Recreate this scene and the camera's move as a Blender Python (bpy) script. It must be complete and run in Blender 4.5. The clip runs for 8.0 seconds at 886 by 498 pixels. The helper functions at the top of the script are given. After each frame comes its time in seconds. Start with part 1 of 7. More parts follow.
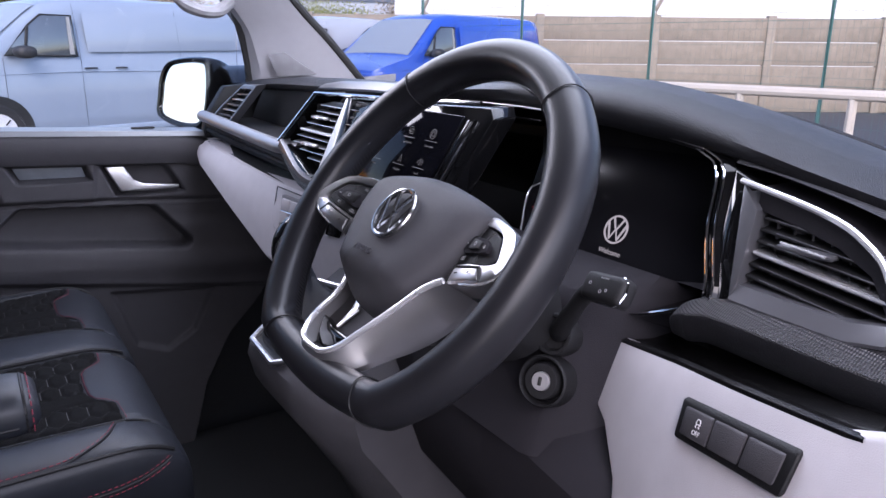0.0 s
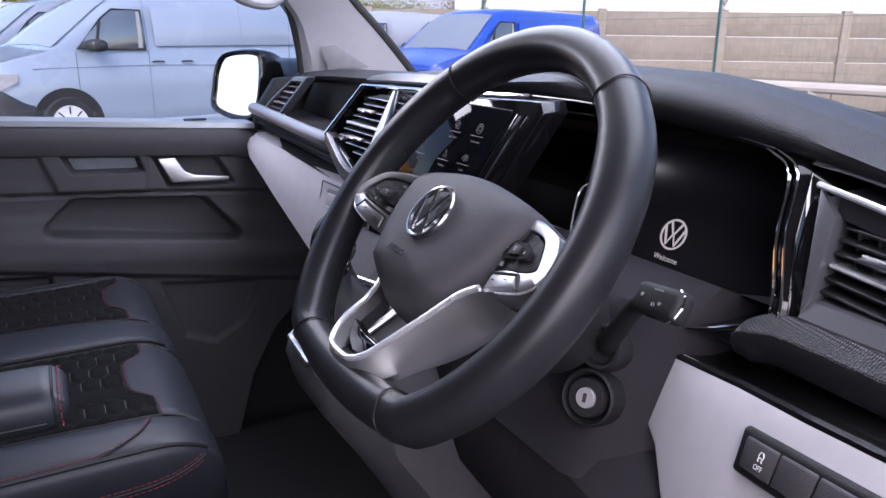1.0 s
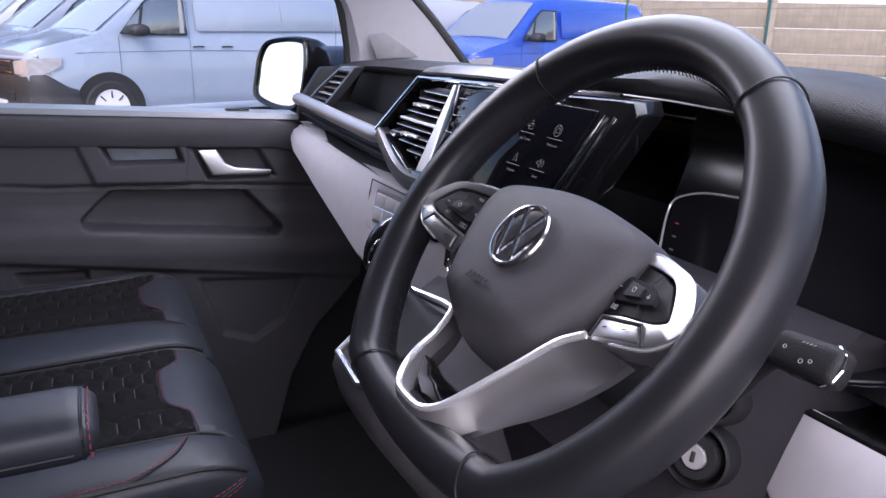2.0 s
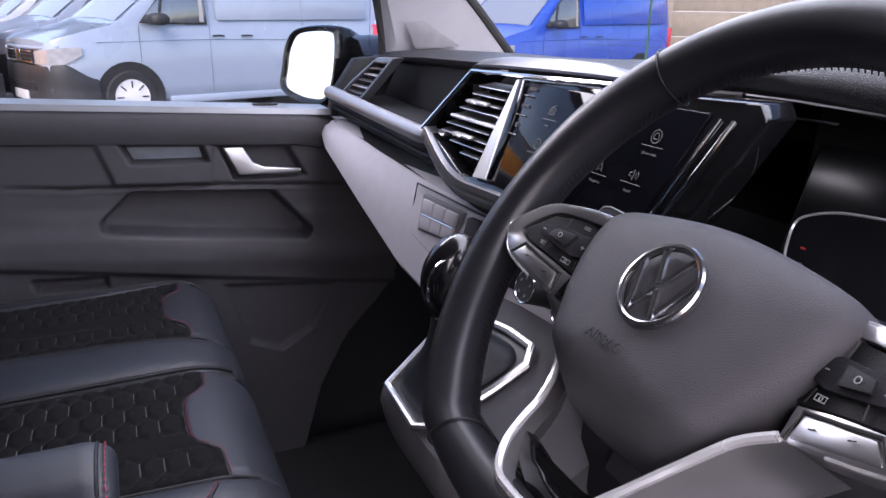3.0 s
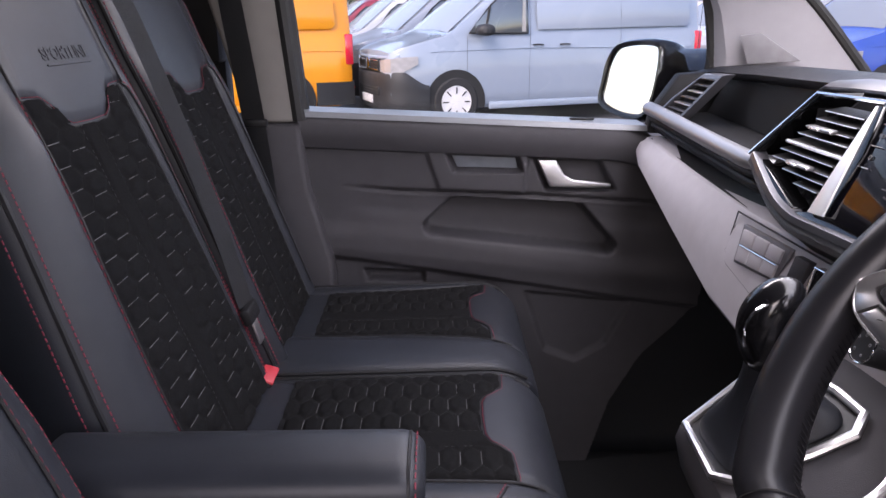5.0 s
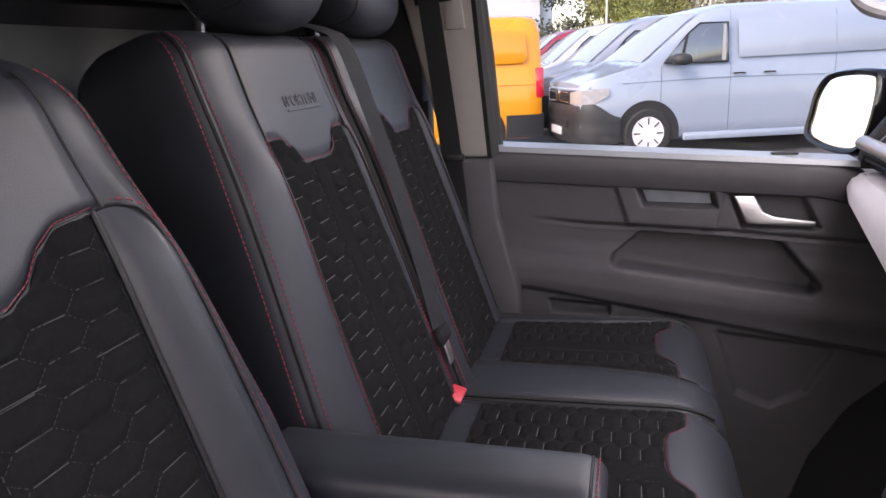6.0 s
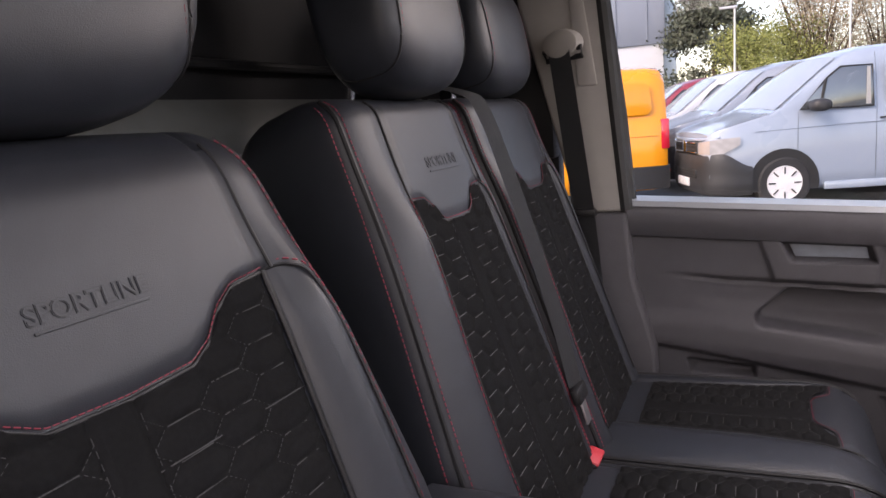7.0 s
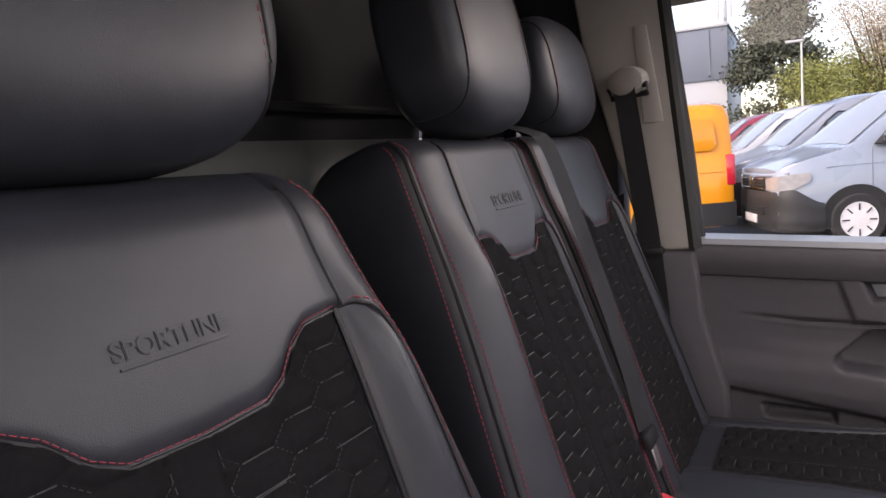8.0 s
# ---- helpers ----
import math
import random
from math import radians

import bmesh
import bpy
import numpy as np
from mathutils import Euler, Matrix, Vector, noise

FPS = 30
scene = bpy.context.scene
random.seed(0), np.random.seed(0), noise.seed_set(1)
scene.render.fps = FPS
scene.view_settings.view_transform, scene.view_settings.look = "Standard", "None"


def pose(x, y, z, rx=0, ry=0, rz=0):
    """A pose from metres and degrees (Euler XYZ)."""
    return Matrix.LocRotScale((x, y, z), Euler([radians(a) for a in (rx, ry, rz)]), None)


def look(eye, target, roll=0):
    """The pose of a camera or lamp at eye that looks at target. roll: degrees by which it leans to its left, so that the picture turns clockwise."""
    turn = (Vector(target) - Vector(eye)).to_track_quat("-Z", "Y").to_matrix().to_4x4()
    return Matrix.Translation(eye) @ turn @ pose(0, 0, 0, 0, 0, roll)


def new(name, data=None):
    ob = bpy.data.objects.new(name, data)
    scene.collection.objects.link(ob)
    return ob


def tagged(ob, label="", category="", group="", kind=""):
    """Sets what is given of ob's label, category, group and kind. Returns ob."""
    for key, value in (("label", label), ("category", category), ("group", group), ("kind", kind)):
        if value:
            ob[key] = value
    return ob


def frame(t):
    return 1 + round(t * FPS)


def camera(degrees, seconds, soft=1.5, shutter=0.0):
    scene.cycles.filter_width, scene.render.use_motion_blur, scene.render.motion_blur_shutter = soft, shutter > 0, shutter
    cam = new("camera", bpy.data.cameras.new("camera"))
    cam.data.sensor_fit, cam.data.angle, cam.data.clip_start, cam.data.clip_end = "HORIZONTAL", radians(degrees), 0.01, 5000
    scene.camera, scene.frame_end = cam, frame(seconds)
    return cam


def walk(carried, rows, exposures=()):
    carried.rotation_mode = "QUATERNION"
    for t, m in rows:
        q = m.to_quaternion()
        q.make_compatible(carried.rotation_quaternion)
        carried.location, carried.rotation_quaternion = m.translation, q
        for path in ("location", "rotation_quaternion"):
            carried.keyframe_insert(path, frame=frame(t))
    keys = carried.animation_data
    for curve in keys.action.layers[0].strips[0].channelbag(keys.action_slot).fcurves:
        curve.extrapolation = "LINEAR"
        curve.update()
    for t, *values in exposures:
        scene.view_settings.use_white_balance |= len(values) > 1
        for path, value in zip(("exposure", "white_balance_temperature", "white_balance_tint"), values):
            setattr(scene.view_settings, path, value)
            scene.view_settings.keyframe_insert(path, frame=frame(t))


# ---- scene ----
# ---- camera ----
cam = camera(63.12, 8.0)
# seconds, place, yaw, pitch, roll
ROWS = [
    (0.0, 0.0000, 0.0000, 1.3800, -33.05, -15.65, -0.54),
    (0.5, 0.0236, 0.0031, 1.3761, -30.91, -15.74, -0.67),
    (1.0, 0.0335, 0.0293, 1.3740, -28.48, -16.04, -0.73),
    (1.5, 0.0406, 0.0743, 1.3745, -26.52, -16.48, -0.87),
    (1.7, 0.0421, 0.0947, 1.3754, -26.11, -16.69, -1.02),
    (2.8, 0.0430, 0.2229, 1.3722, -24.63, -17.67, -1.47),
    (3.0, 0.0465, 0.2502, 1.3735, -24.28, -17.91, -1.00),
    (3.5, 0.0370, 0.2977, 1.3719, -21.93, -17.92, -0.94),
    (4.0, 0.0259, 0.3041, 1.3753, -16.46, -17.96, -0.77),
    (4.5, 0.0285, 0.2836, 1.3823, -8.68, -17.99, -0.49),
    (4.7, 0.0319, 0.2718, 1.3860, -5.36, -17.89, -0.10),
    (5.8, 0.0313, 0.2223, 1.3991, 11.29, -15.55, 1.78),
    (6.0, 0.0286, 0.2140, 1.4025, 13.97, -14.77, 2.29),
    (6.5, 0.0156, 0.2046, 1.4061, 19.29, -12.38, 3.36),
    (7.0, 0.0088, 0.2044, 1.4083, 23.31, -9.99, 4.23),
    (7.5, 0.0042, 0.2051, 1.4098, 26.16, -8.06, 4.66),
    (8.0, -0.0003, 0.2031, 1.4102, 27.98, -6.69, 4.69),
]
walk(cam, [(t, pose(x, y, z, 90 + pitch, roll, yaw)) for t, x, y, z, yaw, pitch, roll in ROWS],
     exposures=[(0.0, 1.37, 6050, 25), (3.0, 1.54, 6400, 27), (4.5, 1.50, 6700, 27), (6.0, 1.78, 7300, 26), (8.0, 1.55, 7700, 26)])

# ---- world and light ----
world = bpy.data.worlds.new("sky")
scene.world = world
world.use_nodes = True
wn = world.node_tree
sky = wn.nodes.new("ShaderNodeTexSky")
sky.sky_type, sky.sun_disc = "NISHITA", False
SUN_ELEVATION, SUN_AZIMUTH = 42.0, -126.0   # degrees; azimuth turns from +x towards +y
sky.sun_elevation, sky.sun_rotation = radians(SUN_ELEVATION), radians(90 - SUN_AZIMUTH)
sky.air_density, sky.dust_density, sky.ozone_density = 1.0, 1.5, 1.0
wn.links.new(sky.outputs[0], wn.nodes["Background"].inputs[0])
wn.nodes["Background"].inputs[1].default_value = 0.15

sun = new("sun", bpy.data.lights.new("sun", "SUN"))
sun.data.energy, sun.data.angle, sun.data.color = 1.0, radians(40), (1.0, 0.96, 0.90)
a, e = radians(SUN_AZIMUTH), radians(SUN_ELEVATION)
sun.matrix_world = look((8 * math.cos(a), 8 * math.sin(a), 9), (8 * math.cos(a) - math.cos(a) * math.cos(e), 8 * math.sin(a) - math.sin(a) * math.cos(e), 9 - math.sin(e)))

# added fill lamps for sky through open driver's door, upper windscreen and side window
door_fill = new("door_side_fill", bpy.data.lights.new("door_side_fill", "AREA"))
door_fill.data.shape, door_fill.data.size, door_fill.data.size_y = "RECTANGLE", 3.0, 1.8
door_fill.data.energy, door_fill.data.color = 32.0, (1.0, 0.985, 0.97)
door_fill.matrix_world = look((0.05, -1.90, 2.20), (0.25, 0.70, 1.0))
screen_fill = new("windscreen_fill", bpy.data.lights.new("windscreen_fill", "AREA"))
screen_fill.data.shape, screen_fill.data.size, screen_fill.data.size_y = "RECTANGLE", 0.44, 1.46
screen_fill.data.energy, screen_fill.data.color = 5.6, (0.88, 0.95, 1.0)
window_fill = new("side_window_fill", bpy.data.lights.new("side_window_fill", "AREA"))
window_fill.data.shape, window_fill.data.size, window_fill.data.size_y = "RECTANGLE", 0.55, 0.12
window_fill.data.energy, window_fill.data.color = 1.8, (0.94, 0.97, 1.0)
window_fill.matrix_world = look((0.22, 1.60, 1.735), (0.22, 0.70, 1.05))
screen_fill.matrix_world = pose(0.570, 0.86, 1.690, 0, 7, 0)

# ---- small tools ----
# The cabin is drawn in its own units and brought to true size about the first eye.
CABIN = Matrix.Translation((0, 0, 1.38)) @ Matrix.Scale(1.10, 4) @ Matrix.Translation((0, 0, -1.38))
ONE = Matrix.Identity(4)


def V(*p):
    return Vector(p)


def finish(bm, name, material, angle=35):
    me = bpy.data.meshes.new(name)
    bmesh.ops.recalc_face_normals(bm, faces=bm.faces)
    bm.to_mesh(me)
    bm.free()
    me.polygons.foreach_set("use_smooth", [True] * len(me.polygons))
    me.set_sharp_from_angle(angle=radians(angle))
    me.materials.append(material)
    return me


def thing(name, at, label, category, group="", kind="", space=CABIN):
    """An Empty at its base, given in the space's own units."""
    ob = new(name)
    ob.location = space @ Vector(at)
    ob.empty_display_size = 0.05
    ob["space"] = 0 if space is ONE else 1
    return tagged(ob, label, category, group, kind)


def root(ob):
    while ob.parent:
        ob = ob.parent
    return ob


def part(name, bm, material, parent, label="", angle=35):
    r = root(parent)
    m = Matrix.Translation(-r.location) @ (CABIN if r["space"] else ONE)
    bm.transform(m)
    ob = new(name, finish(bm, name, material, angle))
    ob.parent = parent
    if label:
        ob["label"] = label
    return ob


def solo(name, bm, material, label, category="", group="", kind="", space=CABIN, angle=35):
    """A thing of one mesh."""
    bm.transform(space)
    ob = new(name, finish(bm, name, material, angle))
    return tagged(ob, label, category, group, kind)


def grid(rows, close_u=False, close_v=False):
    """A sheet from rows of points of equal length."""
    bm = bmesh.new()
    vs = [[bm.verts.new(p) for p in r] for r in rows]
    n, k = len(vs), len(vs[0])
    for i in range(n if close_u else n - 1):
        for j in range(k if close_v else k - 1):
            q = (vs[i][j], vs[(i + 1) % n][j], vs[(i + 1) % n][(j + 1) % k], vs[i][(j + 1) % k])
            if len(set(q)) == 4:
                bm.faces.new(q)
    return bm


def loft(rings, cap=True):
    """A closed solid through closed rings."""
    bm = grid(rings, False, True)
    bm.verts.ensure_lookup_table()
    k, n = len(rings[0]), len(rings)
    if cap:
        bm.faces.new([bm.verts[j] for j in range(k)])
        bm.faces.new([bm.verts[(n - 1) * k + j] for j in range(k)])
    return bm


def join(*bms):
    out = bms[0]
    for b in bms[1:]:
        me = bpy.data.meshes.new("t")
        b.to_mesh(me)
        b.free()
        out.from_mesh(me)
        bpy.data.meshes.remove(me)
    return out


def soften(bm, width, segments=2, sharp=30):
    es = [e for e in bm.edges if len(e.link_faces) == 2 and e.calc_face_angle(0) > radians(sharp)]
    bmesh.ops.bevel(bm, geom=es, offset=width, segments=segments, profile=0.5, affect="EDGES", clamp_overlap=True)
    return bm


def box(centre, size, soft=0.0, turn=None, segments=2):
    bm = bmesh.new()
    bmesh.ops.create_cube(bm, size=1)
    bm.transform(Matrix.Diagonal((*size, 1)))
    if soft:
        soften(bm, soft, segments)
    bm.transform(Matrix.Translation(centre) @ (turn.to_4x4() if turn else ONE))
    return bm


def prism(points, away, soft=0.0, segments=2):
    """A plate: a closed outline of points, made thick along the vector away."""
    bm = bmesh.new()
    a = [bm.verts.new(p) for p in points]
    b = [bm.verts.new(Vector(p) + Vector(away)) for p in points]
    n = len(a)
    bm.faces.new(a)
    bm.faces.new(b)
    for i in range(n):
        bm.faces.new((a[i], a[(i + 1) % n], b[(i + 1) % n], b[i]))
    bmesh.ops.recalc_face_normals(bm, faces=bm.faces)
    if soft:
        soften(bm, soft, segments)
    return bm


def smooth_path(points, steps=8, closed=False):
    """A rounded line through the points."""
    p = [Vector(q) for q in points]
    n, out = len(p), []
    for i in range(n if closed else n - 1):
        if closed:
            a, b, c, d = p[i - 1], p[i], p[(i + 1) % n], p[(i + 2) % n]
        else:
            a, b, c, d = p[max(i - 1, 0)], p[i], p[i + 1], p[min(i + 2, n - 1)]
        for s in range(steps):
            t = s / steps
            out.append(0.5 * (2 * b + (c - a) * t + (2 * a - 5 * b + 4 * c - d) * t * t + (3 * b - a - 3 * c + d) * t ** 3))
    if not closed:
        out.append(p[-1])
    return out


def tube(path, radius, sides=10, closed=False, flat=1.0, up=(0, 0, 1)):
    """A bar along a path; radius may be a list; flat squeezes it along up."""
    p = [Vector(q) for q in path]
    n, rings = len(p), []
    for i in range(n):
        if closed:
            t = p[(i + 1) % n] - p[i - 1]
        else:
            t = p[min(i + 1, n - 1)] - p[max(i - 1, 0)]
        t.normalize()
        s = t.cross(Vector(up))
        if s.length < 1e-4:
            s = t.cross(Vector((1, 0, 0.3)))
        s.normalize()
        w = s.cross(t)
        r = radius[i] if isinstance(radius, (list, tuple)) else radius
        rings.append([p[i] + s * r * math.cos(2 * math.pi * k / sides) + w * r * flat * math.sin(2 * math.pi * k / sides) for k in range(sides)])
    if closed:
        return grid(rings, True, True)
    return loft(rings)


def lathe(profile, m, sides=32, cap=True):
    """A turned body: (radius, height) pairs round the z axis of the pose m."""
    rings = [[m @ Vector((r * math.cos(2 * math.pi * k / sides), r * math.sin(2 * math.pi * k / sides), h)) for k in range(sides)] for r, h in profile]
    return loft(rings, cap)


def basis(origin, x, y):
    """A pose with its x axis along x and its z axis square to x and y."""
    x = Vector(x).normalized()
    z = x.cross(Vector(y)).normalized()
    y = z.cross(x)
    m = Matrix((x, y, z)).transposed().to_4x4()
    return Matrix.Translation(origin) @ m


def letters(text, size, depth, m, align="CENTER", bold=0.0):
    """Raised letters in the built-in font, in the xy plane of m."""
    cu = bpy.data.curves.new("letters", "FONT")
    cu.body, cu.size, cu.extrude, cu.align_x, cu.align_y = text, size, depth, align, "CENTER"
    cu.resolution_u, cu.offset = 3, size * bold
    ob = new("letters", cu)
    bpy.context.view_layer.update()
    me = bpy.data.meshes.new_from_object(ob.evaluated_get(bpy.context.evaluated_depsgraph_get()))
    bm = bmesh.new()
    bm.from_mesh(me)
    bpy.data.objects.remove(ob)
    bpy.data.curves.remove(cu)
    bpy.data.meshes.remove(me)
    bm.transform(m)
    return bm


def lerp(a, b, t):
    return a + (b - a) * t


def along(table, v):
    """Straight steps through a table of (v, value)."""
    if v <= table[0][0]:
        return table[0][1]
    for (a, p), (b, q) in zip(table, table[1:]):
        if v <= b:
            return p + (q - p) * (v - a) / (b - a)
    return table[-1][1]


# ---- materials ----
def material(name, colour, rough=0.5, metal=0.0, vary=0.25, grain=40.0, bump=0.0, bump_size=600.0, coat=0.0, stain=3.0, spec=0.5, island=0.0):
    """Base colour varied at two scales, with fine relief."""
    m = bpy.data.materials.new(name)
    m.use_nodes = True
    t, b = m.node_tree, m.node_tree.nodes["Principled BSDF"]
    n, link = t.nodes.new, t.links.new
    co = n("ShaderNodeTexCoord")
    fine, large = n("ShaderNodeTexNoise"), n("ShaderNodeTexNoise")
    fine.inputs["Scale"].default_value, large.inputs["Scale"].default_value = grain, stain
    fine.inputs["Detail"].default_value, large.inputs["Detail"].default_value = 6, 5
    link(co.outputs["Object"], fine.inputs["Vector"])
    link(co.outputs["Object"], large.inputs["Vector"])
    mean = n("ShaderNodeMath")
    mean.operation = "ADD"
    link(fine.outputs["Fac"], mean.inputs[0])
    link(large.outputs["Fac"], mean.inputs[1])
    ramp = n("ShaderNodeMapRange")
    ramp.inputs["From Min"].default_value, ramp.inputs["From Max"].default_value = 0.6, 1.4
    ramp.inputs["To Min"].default_value, ramp.inputs["To Max"].default_value = 1 - vary, 1 + vary
    link(mean.outputs[0], ramp.inputs["Value"])
    mix = n("ShaderNodeVectorMath")
    mix.operation = "SCALE"
    mix.inputs[0].default_value = colour
    link(ramp.outputs[0], mix.inputs["Scale"])
    out = mix.outputs[0]
    if island:
        info, rng, mul = n("ShaderNodeNewGeometry"), n("ShaderNodeMapRange"), n("ShaderNodeVectorMath")
        rng.inputs["To Min"].default_value, rng.inputs["To Max"].default_value = 1 - island, 1 + island
        link(info.outputs["Random Per Island"], rng.inputs["Value"])
        mul.operation = "SCALE"
        link(out, mul.inputs[0])
        link(rng.outputs[0], mul.inputs["Scale"])
        out = mul.outputs[0]
    link(out, b.inputs["Base Color"])
    rr = n("ShaderNodeMapRange")
    rr.inputs["From Min"].default_value, rr.inputs["From Max"].default_value = 0.3, 0.7
    rr.inputs["To Min"].default_value, rr.inputs["To Max"].default_value = max(rough * 0.85, 0.01), min(rough * 1.15, 1)
    link(large.outputs["Fac"], rr.inputs["Value"])
    link(rr.outputs[0], b.inputs["Roughness"])
    b.inputs["Metallic"].default_value = metal
    b.inputs["Coat Weight"].default_value = coat
    b.inputs["Coat Roughness"].default_value = 0.05
    b.inputs["Specular IOR Level"].default_value = spec
    if bump:
        tex = n("ShaderNodeTexVoronoi")
        tex.inputs["Scale"].default_value = bump_size
        link(co.outputs["Object"], tex.inputs["Vector"])
        bp = n("ShaderNodeBump")
        bp.inputs["Strength"].default_value, bp.inputs["Distance"].default_value = bump, 0.001
        link(tex.outputs["Distance"], bp.inputs["Height"])
        link(bp.outputs[0], b.inputs["Normal"])
    return m


def glowing(name, colour, strength):
    m = bpy.data.materials.new(name)
    m.use_nodes = True
    b = m.node_tree.nodes["Principled BSDF"]
    b.inputs["Base Color"].default_value = (0.02, 0.02, 0.02, 1)
    b.inputs["Emission Color"].default_value = (*colour, 1)
    b.inputs["Emission Strength"].default_value = strength
    return m


def glass(name, colour, rough=0.0):
    m = bpy.data.materials.new(name)
    m.use_nodes = True
    b = m.node_tree.nodes["Principled BSDF"]
    b.inputs["Base Color"].default_value = (*colour, 1)
    b.inputs["Roughness"].default_value = rough
    b.inputs["Transmission Weight"].default_value = 1.0
    b.inputs["IOR"].default_value = 1.25
    return m


LEATHER = material("black_leather", (0.0130, 0.0147, 0.0190), 0.46, bump=0.12, bump_size=1300, vary=0.2, spec=0.33)
RIM_LEATHER = material("smooth_black_leather", (0.011, 0.011, 0.013), 0.34, bump=0.05, bump_size=1600, vary=0.15, spec=0.26)
SUEDE = material("black_suede", (0.0085, 0.0085, 0.0090), 0.95, bump=0.4, bump_size=2200, grain=300, vary=0.3, spec=0.05)
PIPING = material("black_piping", (0.012, 0.012, 0.013), 0.5, spec=0.2)
RED_THREAD = material("red_thread", (0.19, 0.018, 0.034), 0.8)
GREY_THREAD = material("grey_thread", (0.10, 0.10, 0.105), 0.8)
DARK_PLASTIC = material("dark_grained_plastic", (0.050, 0.048, 0.053), 0.6, bump=0.3, bump_size=1300, vary=0.12, spec=0.25)
DOOR_PLASTIC = material("charcoal_door_plastic", (0.037, 0.0350, 0.0395), 0.68, bump=0.5, bump_size=1100, vary=0.12)
BLACK_PLASTIC = material("black_plastic", (0.0085, 0.0085, 0.0095), 0.55, bump=0.25, bump_size=1300, spec=0.25)
DASH_TOP = material("soft_black_dash_skin", (0.010, 0.010, 0.012), 0.48, bump=0.45, bump_size=1000, vary=0.15, spec=0.22)
GREY_PLASTIC = material("light_grey_plastic", (0.46, 0.44, 0.465), 0.50, bump=0.2, bump_size=1300, vary=0.08)
BEIGE_TRIM = material("warm_grey_pillar_trim", (0.20, 0.186, 0.172), 0.65, bump=0.3, bump_size=900, vary=0.06)
GLOSS_BLACK = material("piano_black", (0.004, 0.004, 0.0045), 0.06, vary=0.1, spec=0.36)
SCREEN = material("black_screen_glass", (0.004, 0.004, 0.006), 0.04, vary=0.05, spec=0.13)
CHROME = material("bright_chrome", (0.75, 0.75, 0.77), 0.10, metal=1.0, vary=0.04)
SATIN = material("satin_silver", (0.62, 0.61, 0.62), 0.36, metal=1.0, vary=0.05)
RAIL = material("gunmetal_trim", (0.095, 0.095, 0.105), 0.34, metal=0.5, vary=0.06)
# silver whitened so that the reflected sky sits in its colour
SKY_SILVER = material("sky_white_silver", (0.76, 0.76, 0.77), 0.36, metal=0.3, vary=0.04)
# the gunmetal trim again, paler to paint door light on the tray rail
LIT_RAIL = material("lit_gunmetal_trim", (0.27, 0.27, 0.285), 0.33, metal=0.5, vary=0.06)
RUBBER = material("black_rubber", (0.010, 0.010, 0.010), 0.7)
CARPET = material("black_carpet", (0.010, 0.011, 0.013), 0.98, bump=1.0, bump_size=1500, grain=400, vary=0.4)
WEBBING = material("grey_belt_webbing", (0.026, 0.027, 0.030), 0.45, bump=0.8, bump_size=1400)
RED_PLASTIC = material("red_plastic", (0.45, 0.03, 0.04), 0.45)
MIRROR = material("mirror_glass", (0.9, 0.9, 0.9), 0.0, metal=1.0, vary=0.0)
WHITE_INK = glowing("white_display_light", (1.0, 0.93, 0.93), 0.16)
DIM_INK = glowing("dim_display_light", (0.95, 0.85, 0.83), 0.024)
RED_INK = glowing("red_display_light", (1.0, 0.05, 0.05), 0.06)
PRINT = material("pale_print", (0.55, 0.55, 0.56), 0.6)
GLASS = glass("clear_glass", (0.97, 0.985, 0.98))
ASPHALT = material("asphalt", (0.055, 0.054, 0.056), 0.9, bump=0.8, bump_size=70, grain=60, stain=0.6, vary=0.35)
CONCRETE = material("concrete_panels", (0.265, 0.220, 0.168), 0.9, grain=6, stain=0.5, vary=0.22, bump=0.5, bump_size=40)
CONCRETE_POST = material("concrete_posts", (0.29, 0.245, 0.19), 0.9, grain=6, stain=0.7, vary=0.2)
GREEN_STEEL = material("green_steel", (0.05, 0.13, 0.12), 0.5, vary=0.1)
PALE_STEEL = material("pale_painted_rail", (0.50, 0.44, 0.37), 0.6, vary=0.12)
GREY_PAINT = material("pale_blue_grey_paint", (0.25, 0.30, 0.37), 0.30, coat=0.8, vary=0.03, grain=2, stain=0.4)
ORANGE_PAINT = material("orange_paint", (0.80, 0.29, 0.006), 0.30, coat=0.8, vary=0.03, grain=2, stain=0.4)
BLUE_PAINT = material("bright_blue_paint", (0.015, 0.07, 0.42), 0.28, coat=0.8, vary=0.03, grain=2, stain=0.4)
WHITE_PAINT = material("white_paint", (0.45, 0.47, 0.50), 0.30, coat=0.8, vary=0.03, grain=2, stain=0.4)
SILVER_PAINT = material("silver_paint", (0.28, 0.31, 0.35), 0.3, metal=0.3, coat=0.8, vary=0.03, grain=2, stain=0.4)
RED_PAINT = material("dark_red_paint", (0.22, 0.02, 0.035), 0.3, coat=0.8, vary=0.03, grain=2, stain=0.4)
BUMPER = material("dark_bumper_plastic", (0.020, 0.021, 0.023), 0.6, vary=0.1)
TYRE = material("tyre_rubber", (0.015, 0.015, 0.016), 0.8, vary=0.2)
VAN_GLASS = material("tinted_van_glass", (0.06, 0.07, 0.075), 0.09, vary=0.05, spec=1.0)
# pale base carries part of the sky reflected in the vans' windscreens
VAN_SCREEN = material("sky_whitened_windscreen", (0.26, 0.28, 0.29), 0.06, vary=0.05, spec=1.0)
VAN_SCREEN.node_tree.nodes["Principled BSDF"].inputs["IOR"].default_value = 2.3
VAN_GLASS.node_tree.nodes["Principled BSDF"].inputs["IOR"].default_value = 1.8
CAB_GREY = material("pale_cab_lining", (0.30, 0.30, 0.29), 0.7)
